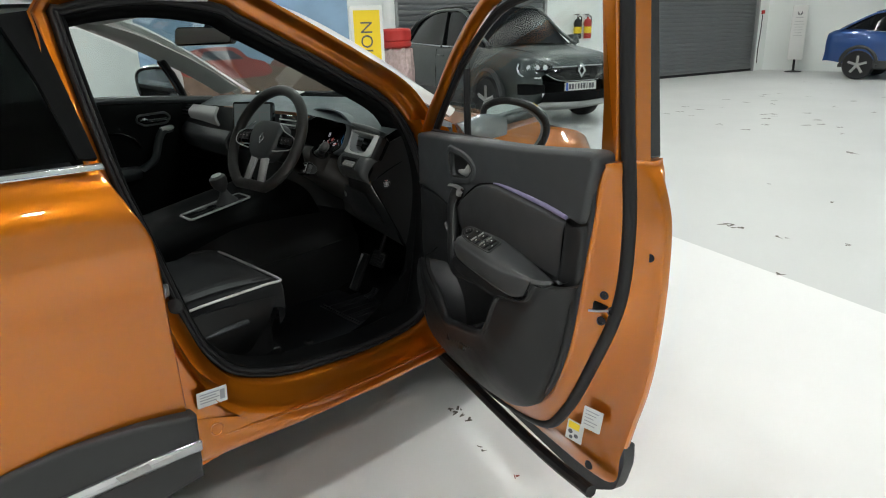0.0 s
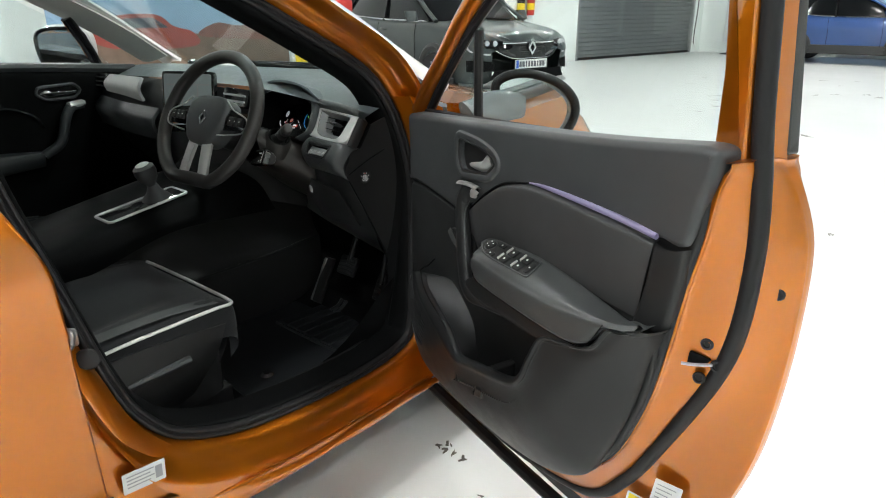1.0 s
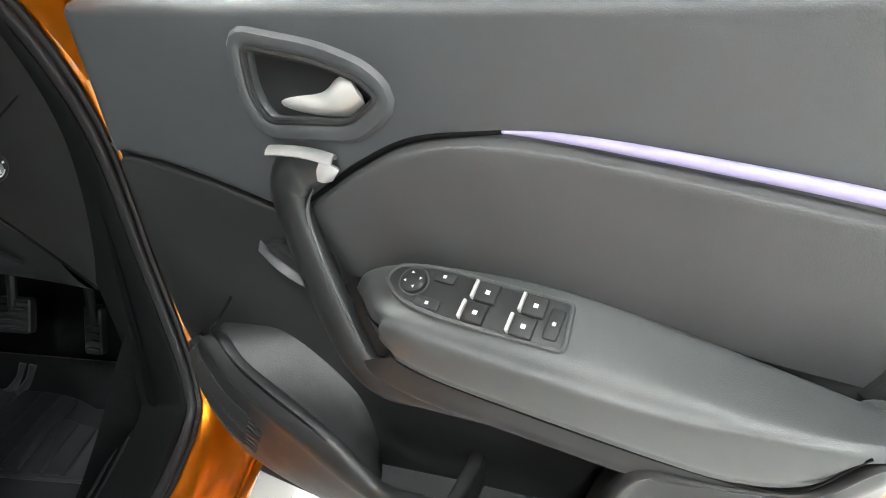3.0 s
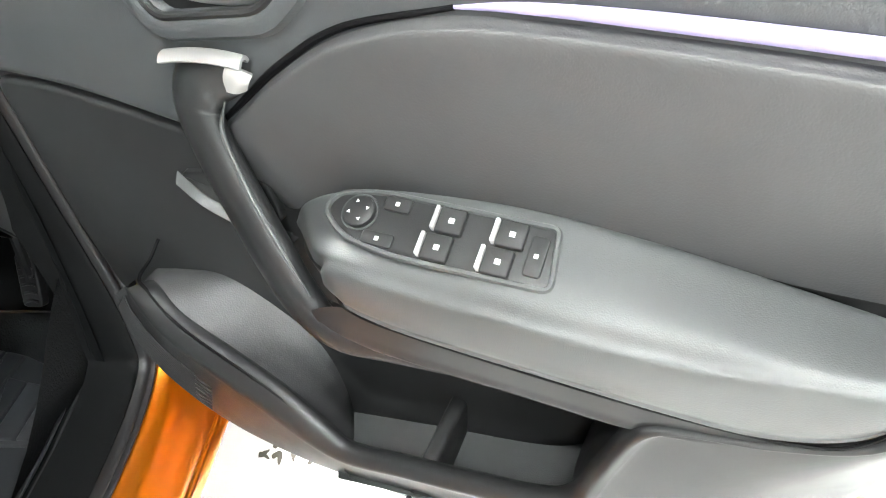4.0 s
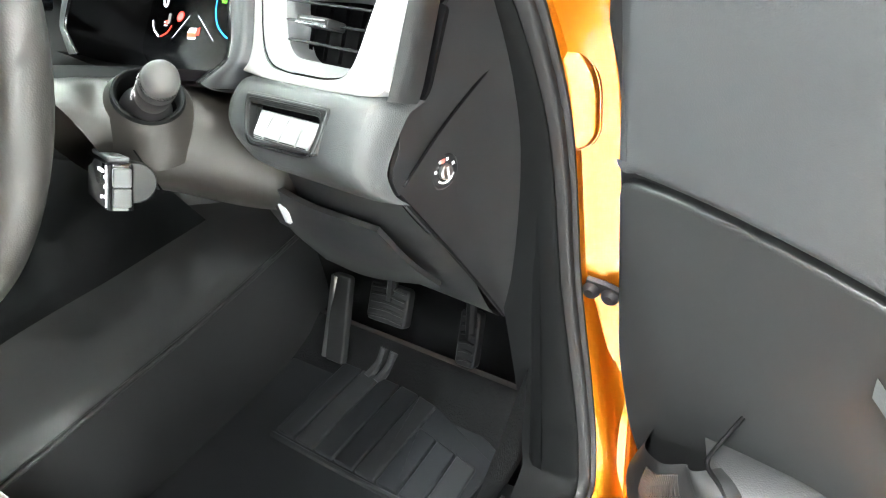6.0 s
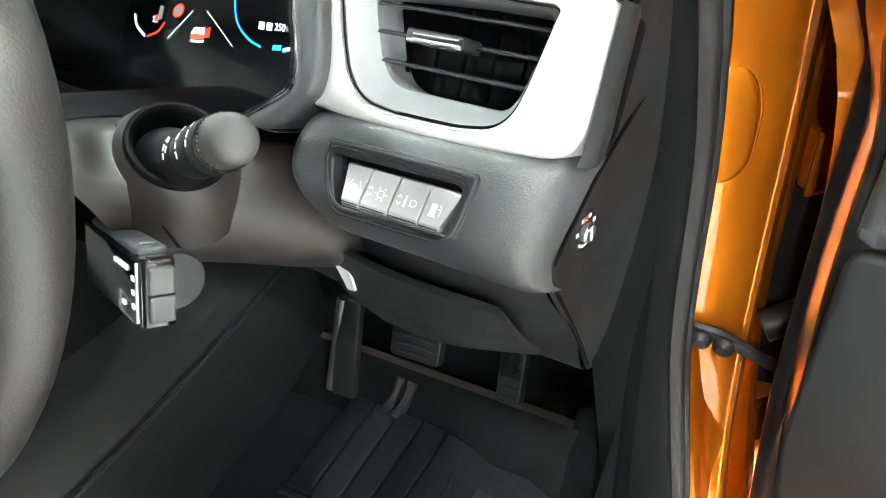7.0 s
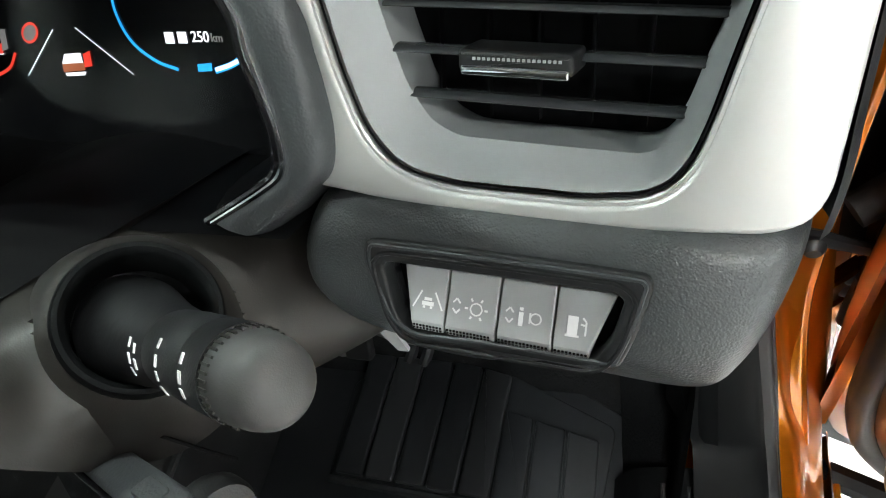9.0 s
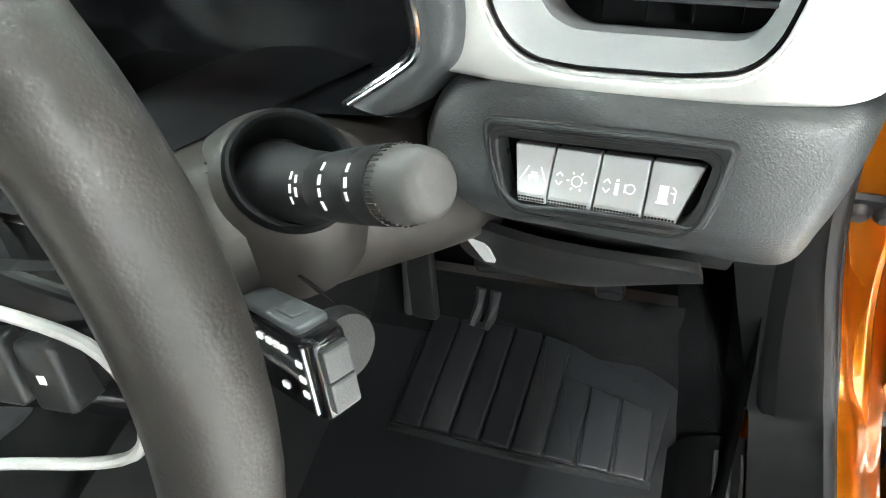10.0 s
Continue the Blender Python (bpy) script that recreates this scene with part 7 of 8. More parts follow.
part("audio_key", slab(rounded([(0.008, -0.0045), (0.022, -0.0045), (0.022, 0.0045), (0.008, 0.0045)], 0.002), 0.0166, 0.0178, 0.0008), SOFT, column, m=S2)
for z0, z1 in ((-0.023, -0.0075), (-0.0070, 0.0085)):
    part("audio_end_key", block((0.0385, -0.0070, z0), (0.0440, 0.0070, z1)), ARM, column, "grey end key", m=S2, smooth=False, bevel=0.0015)
part("audio_end_edge", block((0.0340, -0.0113, -0.024), (0.0352, -0.0100, 0.010)), STEEL, column, "thin bright edge line", m=S2, smooth=False)
part("scroll_wheel", lathe([(0.0, -0.006), (0.016, -0.006), (0.0175, -0.003), (0.0175, 0.003), (0.016, 0.006), (0, 0.006)], 30, "X"), HARD, column, "ribbed scroll wheel", m=S2 @ Matrix.Translation((0.026, 0.012, -0.004)))
for x, z in ((0.000, 0.004), (0.007, 0.004), (0.013, 0.004), (0.019, 0.004), (0.029, 0.000), (0.029, -0.008), (0.029, -0.016), (0.012, -0.018)):
    part("stalk_mark", block((x - 0.0020, -0.0112, z - 0.0014), (x + 0.0020, -0.0100, z + 0.0014)), INK, column, m=S2, smooth=False)

# ---- steering wheel ----
TILT_W = 0.5
WH = CAR @ Matrix.Translation((0.354, -0.256, 1.094)) @ Matrix.Rotation(0.078, 4, "Z") @ Matrix.Scale(1.11, 4) @ Matrix(((1, 0, 0, 0), (0, math.sin(TILT_W), -math.cos(TILT_W), 0), (0, math.cos(TILT_W), math.sin(TILT_W), 0), (0, 0, 0, 1)))
rimpts = []
for a in np.linspace(0, 2 * math.pi, 72, endpoint=False):
    y = 0.168 * math.sin(a)
    rimpts.append((0.170 * math.cos(a), max(y, -0.152 - 0.016 * (1 + math.sin(a))), 0.0))
wheel_ob = part("steering_wheel", tube(rimpts, 0.0168, n=14, closed=True), mat("wheel_leather", (0.022, 0.0205, 0.0192), 0.42, bump=0.25, bscale=900, kind="grain", vary=0.08), car, "black leather steering wheel", m=WH)
hub = rounded([(-0.075, 0.045), (-0.04, 0.062), (0.04, 0.062), (0.075, 0.045), (0.078, -0.01), (0.045, -0.065), (-0.045, -0.065), (-0.078, -0.01)], 0.025)
part("airbag_cover", slab(hub, -0.03, 0.016, 0.014, 4), SOFT, wheel_ob, "grey airbag cover", m=WH)
emb = [(0.0, 0.020), (0.014, 0.0), (0.0, -0.020), (-0.014, 0.0)]
part("wheel_emblem", slab(emb, 0.016, 0.0205, 0.002, holes=[[(p[0] * 0.45, p[1] * 0.45) for p in emb]]), CHROME, wheel_ob, "chrome diamond emblem", m=WH)
for sx in (-1, 1):
    part("side_spoke", sheet([[(sx * 0.06, 0.035, 0.004), (sx * 0.11, 0.028, 0.0), (sx * 0.158, 0.030, -0.002)], [(sx * 0.06, 0.008, 0.010), (sx * 0.11, 0.006, 0.006), (sx * 0.160, 0.006, 0.0)], [(sx * 0.06, -0.022, 0.004), (sx * 0.11, -0.018, 0.0), (sx * 0.158, -0.020, -0.002)]], 12, 10, thick=0.014), GLOSS, wheel_ob, "gloss black spoke with controls", m=WH)
    part("spoke_trim", tube([(sx * 0.068, 0.052, 0.014), (sx * 0.100, 0.030, 0.012), (sx * 0.150, 0.012, 0.008), (sx * 0.150, -0.020, 0.008), (sx * 0.10, -0.032, 0.010), (sx * 0.066, -0.036, 0.012)], 0.0018, n=8, smoothn=40), BRIGHT, wheel_ob, "satin silver spoke trim", m=WH)
    part("bottom_spoke", sheet([[(sx * 0.012, -0.06, 0.006), (sx * 0.030, -0.055, 0.008), (sx * 0.044, -0.05, 0.004)], [(sx * 0.020, -0.11, 0.004), (sx * 0.038, -0.105, 0.006), (sx * 0.050, -0.10, 0.002)], [(sx * 0.028, -0.160, 0.0), (sx * 0.044, -0.155, 0.0), (sx * 0.056, -0.15, -0.002)]], 6, 10, thick=0.01), BRIGHT, wheel_ob, "satin silver lower spoke", m=WH)
    for k in range(3):
        part("wheel_button", slab(rounded([(sx * (0.095 + 0.018 * k) - 0.007, -0.008), (sx * (0.095 + 0.018 * k) + 0.007, -0.008), (sx * (0.095 + 0.018 * k) + 0.007, 0.014), (sx * (0.095 + 0.018 * k) - 0.007, 0.014)], 0.003), 0.0, 0.0112, 0.002), HARD, wheel_ob, m=WH)
        part("button_mark", block((sx * (0.095 + 0.018 * k) - 0.0012, 0.002, 0.0111), (sx * (0.095 + 0.018 * k) + 0.0012, 0.0045, 0.0115)), INK, wheel_ob, m=WH, smooth=False)
part("hub_core", tube([(0, 0, -0.09), (0, 0, -0.02)], 0.05, n=20), HARD, wheel_ob, m=WH)

# ---- footwell ----
part("floor_carpet", sheet([[(-0.66, -1.3, 0.345), (0, -1.3, 0.345), (0.64, -1.3, 0.345)], [(-0.66, -0.3, 0.342), (0, -0.3, 0.342), (0.64, -0.3, 0.342)], [(-0.66, 0.10, 0.346), (0, 0.10, 0.346), (0.64, 0.10, 0.346)], [(-0.66, 0.22, 0.40), (0, 0.22, 0.40), (0.66, 0.20, 0.40)]], 14, 20), CARPET, car, "black carpet floor", m=CAR)
part("side_carpet", sheet([[(0.63, -0.72, 0.34), (0.63, -0.2, 0.34), (0.64, 0.06, 0.35), (0.62, 0.25, 0.40)], [(0.66, -0.72, 0.40), (0.665, -0.2, 0.40), (0.70, 0.05, 0.44), (0.69, 0.22, 0.50)], [(0.685, -0.72, 0.43), (0.69, -0.2, 0.425), (0.715, 0.065, 0.60), (0.70, 0.2, 0.65)]], 20, 12), CARPET, car, "black kick panel", m=CAR)
# The jamb's shade is painted in: near-black instead of the hard plastic.
part("front_jamb_trim", sheet([[(0.745, 0.035, 0.46), (0.735, 0.075, 0.60), (0.732, 0.105, 0.80), (0.732, 0.100, 1.0), (0.725, 0.05, 1.12)], [(0.722, 0.04, 0.46), (0.715, 0.085, 0.60), (0.714, 0.112, 0.80), (0.716, 0.11, 1.0), (0.715, 0.06, 1.12)], [(0.69, 0.09, 0.46), (0.690, 0.13, 0.60), (0.692, 0.15, 0.80), (0.70, 0.15, 1.0), (0.705, 0.10, 1.12)]], 24, 8), SHADED_TRIM, car, "inner jamb trim, its shade put into a near-black colour", m=CAR)
mat_ring = rounded([(0.235, -0.10), (0.43, -0.082), (0.60, -0.060), (0.60, 0.055), (0.44, 0.10), (0.36, 0.12), (0.22, 0.04)], 0.012)
floor_mat = part("footwell_mat", slab(rounded([(0.10, -0.42), (0.62, -0.40), (0.62, 0.07), (0.45, 0.13), (0.12, 0.10)], 0.03), 0.343, 0.351, 0.003), MAT_RUB, None, m=W0)
tagged(floor_mat, "black moulded rubber footwell mat on the carpet", "floor mat")
part("heel_pad", slab(mat_ring, 0.350, 0.355, 0.002), MAT_RUB, floor_mat, "ribbed heel pad", m=W0)
# Every third slat is paler, a highlight painted in its colour.
for k in range(8):
    x0, x1 = 0.242 + 0.0445 * k, 0.2825 + 0.0445 * k
    back = 0.10 if k < 5 else 0.052
    quad = [(x0, -0.094 + 0.09 * (x0 - 0.235)), (x1, -0.094 + 0.09 * (x1 - 0.235)), (x1 - 0.012, back - 0.10 * abs(x1 - 0.40)), (x0 - 0.012, back - 0.10 * abs(x0 - 0.40))]
    part("heel_slat", slab(rounded(quad, 0.004), 0.353, 0.3625, 0.003), HIGHLIT_RUB if k % 3 == 1 else MAT_RUB, floor_mat, m=W0)
part("rib_edge", tube([(0.237, -0.103, 0.3555), (0.43, -0.085, 0.3555), (0.60, -0.063, 0.3555)], 0.0055, n=6, smoothn=12), HIGHLIT_RUB, floor_mat, m=W0)
for x, y in ((0.225, -0.285), (0.52, -0.30)):
    part("mat_clip", lathe([(0, 0.008), (0.012, 0.008), (0.016, 0.004), (0.020, 0.0)], 18), RUBBER, floor_mat, "round mat fixing", m=Matrix.Translation((x, y, 0.3515)))


def pedal(name, label, pad, arm, w, h, tilt, ribs):
    m = Matrix.Translation(pad) @ pose(0, 0, 0, tilt, 0, 6)
    t = part(name, slab(rounded([(-w / 2, -h / 2), (w / 2, -h / 2), (w / 2, h / 2), (-w / 2, h / 2)], 0.01), -0.008, 0.008, 0.004), RUBBER, car, label, m=m)
    for k in range(ribs):
        y = -h / 2 + h * (k + 0.7) / (ribs + 0.4)
        part("pad_rib", tube([(-w / 2 + 0.006, y, 0.008), (0, y + 0.003, 0.009), (w / 2 - 0.006, y, 0.008)], 0.0028, n=6, smoothn=6), RUBBER, t, m=m)
    part("pedal_arm", tube([pad, arm], 0.009, n=8), RUBBER, t, m=W0)


pedal("brake_pedal", "black ribbed brake pedal", (0.375, 0.112, 0.548), (0.39, 0.19, 0.76), 0.080, 0.066, 58, 5)
pedal("accelerator_pedal", "black ribbed accelerator pedal", (0.498, 0.155, 0.495), (0.52, 0.2, 0.74), 0.038, 0.095, 62, 6)
part("foot_rest", slab(rounded([(-0.022, -0.085), (0.022, -0.085), (0.022, 0.085), (-0.022, 0.085)], 0.008), 0, 0.014, 0.005), HARD, car, "black foot rest with bright edge", m=Matrix.Translation((0.218, 0.115, 0.445)) @ pose(0, 0, 0, 62, 0, 6))
part("rest_edge", tube([(0.192, 0.072, 0.372), (0.196, 0.105, 0.44), (0.20, 0.142, 0.52)], 0.009, n=10), STEEL, car, m=W0)
for x in (0.292, 0.316):
    part("pad_lug", tube([(x, 0.082, 0.358), (x + 0.003, 0.115, 0.368), (x + 0.004, 0.135, 0.39)], 0.009, n=8, smoothn=8), HIGHLIT_RUB, floor_mat, "raised mat lug", m=W0)

# ---- tunnel, console and gear lever ----
part("tunnel_trim", sheet([[(0.150, -0.9, 0.345), (0.150, -0.4, 0.345), (0.155, 0.05, 0.345), (0.16, 0.25, 0.40)], [(0.158, -0.9, 0.44), (0.160, -0.4, 0.445), (0.166, 0.05, 0.455), (0.17, 0.25, 0.47)], [(0.152, -0.9, 0.54), (0.156, -0.4, 0.548), (0.162, 0.05, 0.556), (0.165, 0.25, 0.575)], [(0.140, -0.9, 0.560), (0.144, -0.4, 0.566), (0.150, 0.05, 0.575), (0.152, 0.25, 0.595)], [(0.122, -0.9, 0.60), (0.124, -0.4, 0.61), (0.128, 0.05, 0.62), (0.13, 0.25, 0.64)], [(0.108, -0.9, 0.68), (0.110, -0.4, 0.74), (0.112, 0.05, 0.77), (0.112, 0.25, 0.78)]], 26, 34), HARD, car, "black tunnel lining", m=CAR)
part("tunnel_edge", tube([(0.152, -0.8, 0.551), (0.156, -0.4, 0.559), (0.161, 0.0, 0.566), (0.165, 0.22, 0.584)], 0.005, n=8, smoothn=24), HARD, car, m=CAR)
console = part("centre_console", sheet([[(0.15, -0.85, 0.62), (0.160, -0.55, 0.68), (0.178, -0.32, 0.745), (0.195, -0.10, 0.745), (0.19, 0.05, 0.735)], [(0.17, -0.85, 0.69), (0.170, -0.55, 0.74), (0.182, -0.32, 0.775), (0.182, -0.10, 0.80), (0.17, 0.0, 0.84)], [(0.135, -0.85, 0.735), (0.135, -0.55, 0.785), (0.135, -0.32, 0.825), (0.13, -0.14, 0.86), (0.12, -0.08, 0.90)], [(0.0, -0.85, 0.74), (0.0, -0.55, 0.79), (0.0, -0.32, 0.83), (0.0, -0.14, 0.865), (0.0, -0.08, 0.905)], [(-0.14, -0.85, 0.735), (-0.14, -0.55, 0.785), (-0.14, -0.32, 0.825), (-0.14, -0.14, 0.86), (-0.13, -0.08, 0.90)], [(-0.16, -0.85, 0.60), (-0.16, -0.55, 0.62), (-0.17, -0.32, 0.64), (-0.19, -0.10, 0.68), (-0.19, 0.05, 0.72)]], 36, 36), SHADED_TRIM, car, "dark floating centre console", m=CAR)
CON = CAR @ Matrix.Translation((0.085, -0.36, 0.820)) @ Matrix.Rotation(radians(9.5), 4, "X")
cring = rounded([(-0.05, -0.12), (0.05, -0.12), (0.055, 0.13), (-0.045, 0.13)], 0.014)
part("gear_plate", slab(cring, -0.006, 0.004, 0.002), GLOSS, console, "gloss black gear plate", m=CON)
part("gear_plate_trim", tube([(p[0], p[1], 0.004) for p in cring], 0.0042, n=8, closed=True), BRIGHT, console, "bright gear plate surround", m=CON)
part("gear_boot", lathe([(0.045, 0.002), (0.04, 0.01), (0.022, 0.03), (0.014, 0.05), (0, 0.05)], 24), PAD, console, "leather lever boot", m=CON @ Matrix.Translation((0.0, 0.055, 0)))
part("gear_lever", lathe([(0.012, 0.040), (0.015, 0.055), (0.027, 0.070), (0.033, 0.092), (0.031, 0.110), (0.019, 0.119), (0, 0.121)], 28), PAD, console, "black gear knob", m=CON @ Matrix.Translation((0.0, 0.06, 0)) @ Matrix.Rotation(radians(8), 4, "X"))
part("knob_cap", lathe([(0.0, 0.1225), (0.012, 0.1215), (0.019, 0.1195), (0.021, 0.118)], 28), SATIN, console, "silver knob cap", m=CON @ Matrix.Translation((0.0, 0.06, 0)) @ Matrix.Rotation(radians(8), 4, "X"))


# ---- seats ----
def seat(x0, label):
    base = CAR @ Matrix.Translation((x0, 0, 0))
    rows = []
    for y, zc, zb, hw in ((-0.395, 0.585, 0.585, 0.20), (-0.378, 0.62, 0.62, 0.215), (-0.392, 0.652, 0.655, 0.228), (-0.44, 0.664, 0.672, 0.236), (-0.55, 0.655, 0.678, 0.24), (-0.70, 0.635, 0.675, 0.24), (-0.86, 0.61, 0.66, 0.235)):
        rows.append([(-hw - 0.012, y, zb - 0.10), (-hw - 0.014, y, zb - 0.03), (-hw, y, zb), (-hw + 0.07, y, zb - 0.004), (-0.08, y, zc), (0.08, y, zc), (hw - 0.07, y, zb - 0.004), (hw, y, zb), (hw + 0.014, y, zb - 0.03), (hw + 0.012, y, zb - 0.10)])
    s = part("seat", sheet(rows, 60, 40), FABRIC, car, label, m=base)
    part("seat_front", sheet([[(-0.20, -0.395, 0.59), (0.0, -0.385, 0.59), (0.20, -0.395, 0.59)], [(-0.215, -0.40, 0.55), (0.0, -0.385, 0.55), (0.215, -0.40, 0.55)], [(-0.21, -0.43, 0.48), (0.0, -0.42, 0.48), (0.21, -0.43, 0.48)]], 14, 8), PAD, s, m=base)
    for sx in (-1, 1):
        part("seat_piping", tube([(sx * 0.255, -0.84, 0.642), (sx * 0.258, -0.68, 0.656), (sx * 0.256, -0.55, 0.660), (sx * 0.254, -0.45, 0.662), (sx * 0.244, -0.396, 0.656), (sx * 0.205, -0.380, 0.652), (sx * 0.10, -0.376, 0.650), (sx * 0.0, -0.375, 0.650)], 0.0045, n=8, smoothn=40), PIPING, s, "pale contrast piping", m=base)
        part("seat_bolster_panel", sheet([[(sx * 0.246, -0.86, 0.672), (sx * 0.250, -0.6, 0.686), (sx * 0.246, -0.43, 0.672)], [(sx * 0.20, -0.86, 0.672), (sx * 0.205, -0.6, 0.684), (sx * 0.20, -0.45, 0.674)]], 14, 5, thick=0.002), PAD, s, "dark bolster facing", m=base)
        part("seat_side", sheet([[(sx * 0.252, -0.88, 0.62), (sx * 0.256, -0.65, 0.63), (sx * 0.240, -0.42, 0.61)], [(sx * 0.262, -0.88, 0.52), (sx * 0.265, -0.65, 0.52), (sx * 0.235, -0.45, 0.54)], [(sx * 0.24, -0.88, 0.42), (sx * 0.24, -0.65, 0.42), (sx * 0.215, -0.52, 0.44)]], 16, 10, thick=-0.01), HARD, s, "black plastic seat side", m=base)
        part("seat_rail", block((sx * 0.19 - 0.02, -0.95, 0.345), (sx * 0.19 + 0.02, -0.40, 0.40)), RUBBER, s, m=base, smooth=False, bevel=0.004)
    part("seat_base", slab(rounded([(-0.225, -0.90), (0.225, -0.90), (0.225, -0.46), (0.20, -0.415), (-0.20, -0.415), (-0.225, -0.46)], 0.03), 0.40, 0.60, 0.01), HARD, s, "black seat base", m=base)
    part("seat_lever", tube([(0.268, -0.70, 0.555), (0.272, -0.62, 0.56), (0.268, -0.54, 0.562)], 0.012, n=8, smoothn=10, flat=0.8), SOFT, s, "black height lever", m=base)
    rows = []
    for z, yc, hw in ((0.66, -0.86, 0.235), (0.85, -0.92, 0.245), (1.05, -0.98, 0.235), (1.2, -1.03, 0.19), (1.25, -1.07, 0.16)):
        rows.append([(-hw, yc - 0.10, z), (-hw, yc + 0.05, z), (-hw + 0.07, yc + 0.04, z), (0, yc, z), (hw - 0.07, yc + 0.04, z), (hw, yc + 0.05, z), (hw, yc - 0.10, z), (0, yc - 0.12, z)])
    part("backrest", sheet(rows, 50, 24, closed=True), FABRIC, s, m=base)
    part("headrest", sheet([[(0.11 * math.cos(a), -1.08 + 0.05 * math.sin(a), z) for a in np.linspace(0, 6.283, 9)[:-1]] for z in (1.26, 1.32, 1.40, 1.43)], 24, 10, closed=True), FABRIC, s, m=base)
    return s


seat(0.345, "driver's seat in dark cloth with pale piping")
seat(-0.345, "passenger seat in dark cloth with pale piping")

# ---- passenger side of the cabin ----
pd = part("passenger_door", sheet([[(-0.68, -0.95, 1.21), (-0.68, -0.4, 1.19), (-0.68, 0.1, 1.15)], [(-0.665, -0.95, 1.15), (-0.665, -0.4, 1.14), (-0.665, 0.1, 1.10)], [(-0.66, -0.95, 0.95), (-0.66, -0.4, 0.94), (-0.66, 0.1, 0.95)], [(-0.655, -0.95, 0.7), (-0.655, -0.4, 0.7), (-0.66, 0.1, 0.7)], [(-0.67, -0.95, 0.4), (-0.67, -0.4, 0.4), (-0.67, 0.1, 0.4)]], 20, 20, thick=-0.06), SHADED_TRIM, car, "closed passenger door with dark trim", m=CAR)
PDM = CAR @ Matrix(((0, 0, 1, -0.662), (1, 0, 0, 0), (0, 1, 0, 0), (0, 0, 0, 1)))
prec = rounded([(-0.325, 1.115), (-0.20, 1.12), (-0.175, 1.095), (-0.20, 1.07), (-0.30, 1.068), (-0.335, 1.09)], 0.012)
part("release_recess", slab(prec, 0.0, 0.004), DARK, pd, m=PDM)
part("release_bezel", tube([(p[0], p[1], 0.004) for p in prec], 0.005, n=8, closed=True), SOFT, pd, m=PDM)
part("release_lever", slab(rounded([(-0.325, 1.092), (-0.30, 1.106), (-0.28, 1.096), (-0.195, 1.096), (-0.195, 1.085), (-0.29, 1.08)], 0.005), 0.004, 0.016, 0.004), CHROME, pd, "bright release lever", m=PDM)
part("grab_handle", tube([(-0.19, 1.045, 0.02), (-0.24, 1.04, 0.05), (-0.27, 1.0, 0.06), (-0.30, 0.92, 0.06), (-0.36, 0.88, 0.05)], 0.018, n=10, smoothn=24), SOFT, pd, "black grab handle", m=PDM)
part("handle_cap", tube([(-0.185, 1.048, 0.02), (-0.21, 1.05, 0.045), (-0.25, 1.048, 0.058)], 0.013, n=8, smoothn=10), SATIN, pd, "silver handle cap", m=PDM)
part("armrest", sheet([[(-0.85, 0.90, 0.0), (-0.6, 0.905, 0.0), (-0.36, 0.89, 0.0)], [(-0.85, 0.895, 0.06), (-0.6, 0.90, 0.07), (-0.36, 0.885, 0.05)], [(-0.85, 0.83, 0.06), (-0.6, 0.83, 0.06), (-0.36, 0.84, 0.04)], [(-0.85, 0.82, 0.0), (-0.6, 0.82, 0.0), (-0.36, 0.835, 0.0)]], 16, 14), SOFT, pd, m=PDM)
part("trim_line", tube([(-0.60, 1.03, 0.004), (-0.45, 1.05, 0.006), (-0.36, 1.02, 0.006), (-0.33, 0.97, 0.004)], 0.006, n=8, smoothn=16), GLOSS, pd, m=PDM)
pw = part("side_window", sheet([[(-0.70, -0.95, 1.20), (-0.70, -0.4, 1.18), (-0.70, -0.02, 1.16)], [(-0.66, -0.97, 1.36), (-0.66, -0.5, 1.36), (-0.665, -0.2, 1.33)], [(-0.62, -0.97, 1.50), (-0.62, -0.7, 1.50), (-0.625, -0.5, 1.49)]], 14, 10, thick=-0.004), PANE, pd, "clear passenger window", m=CAR)
pw.visible_shadow = False
part("quarter_post", tube([(-0.70, -0.078, 1.165), (-0.69, -0.115, 1.25), (-0.675, -0.175, 1.35)], 0.020, n=8, smoothn=8), GLOSS, pd, m=CAR)
part("belt_roll", tube([(-0.68, -0.95, 1.205), (-0.68, -0.4, 1.188), (-0.68, 0.05, 1.155)], 0.018, n=8, smoothn=16), SOFT, pd, m=CAR)
part("far_b_pillar", sheet([[(-0.67, -0.98, 1.2), (-0.62, -1.02, 1.5)], [(-0.66, -1.12, 1.2), (-0.61, -1.1, 1.5)]], 6, 4, thick=0.02), HEADLINER, car, m=CAR)
part("far_body_side", sheet([[(-0.87, 0.15, 1.0), (-0.89, -0.9, 1.12), (-0.87, -2.4, 1.2)], [(-0.90, 0.15, 0.8), (-0.91, -0.9, 0.85), (-0.90, -2.4, 0.9)], [(-0.88, 0.15, 0.3), (-0.88, -0.9, 0.3), (-0.88, -2.4, 0.4)]], 16, 10, thick=0.02), ORANGE, car, m=CAR)
part("tailgate", sheet([[(-0.6, -2.62, 1.5), (0, -2.68, 1.52), (0.6, -2.62, 1.5)], [(-0.75, -2.85, 1.1), (0, -2.95, 1.1), (0.75, -2.85, 1.1)], [(-0.78, -2.86, 0.4), (0, -2.96, 0.4), (0.78, -2.86, 0.4)]], 14, 12, thick=0.03), ORANGE, car, m=CAR)
PM = CAR @ pose(-0.925, -0.106, 1.227, 90, 0, 48)
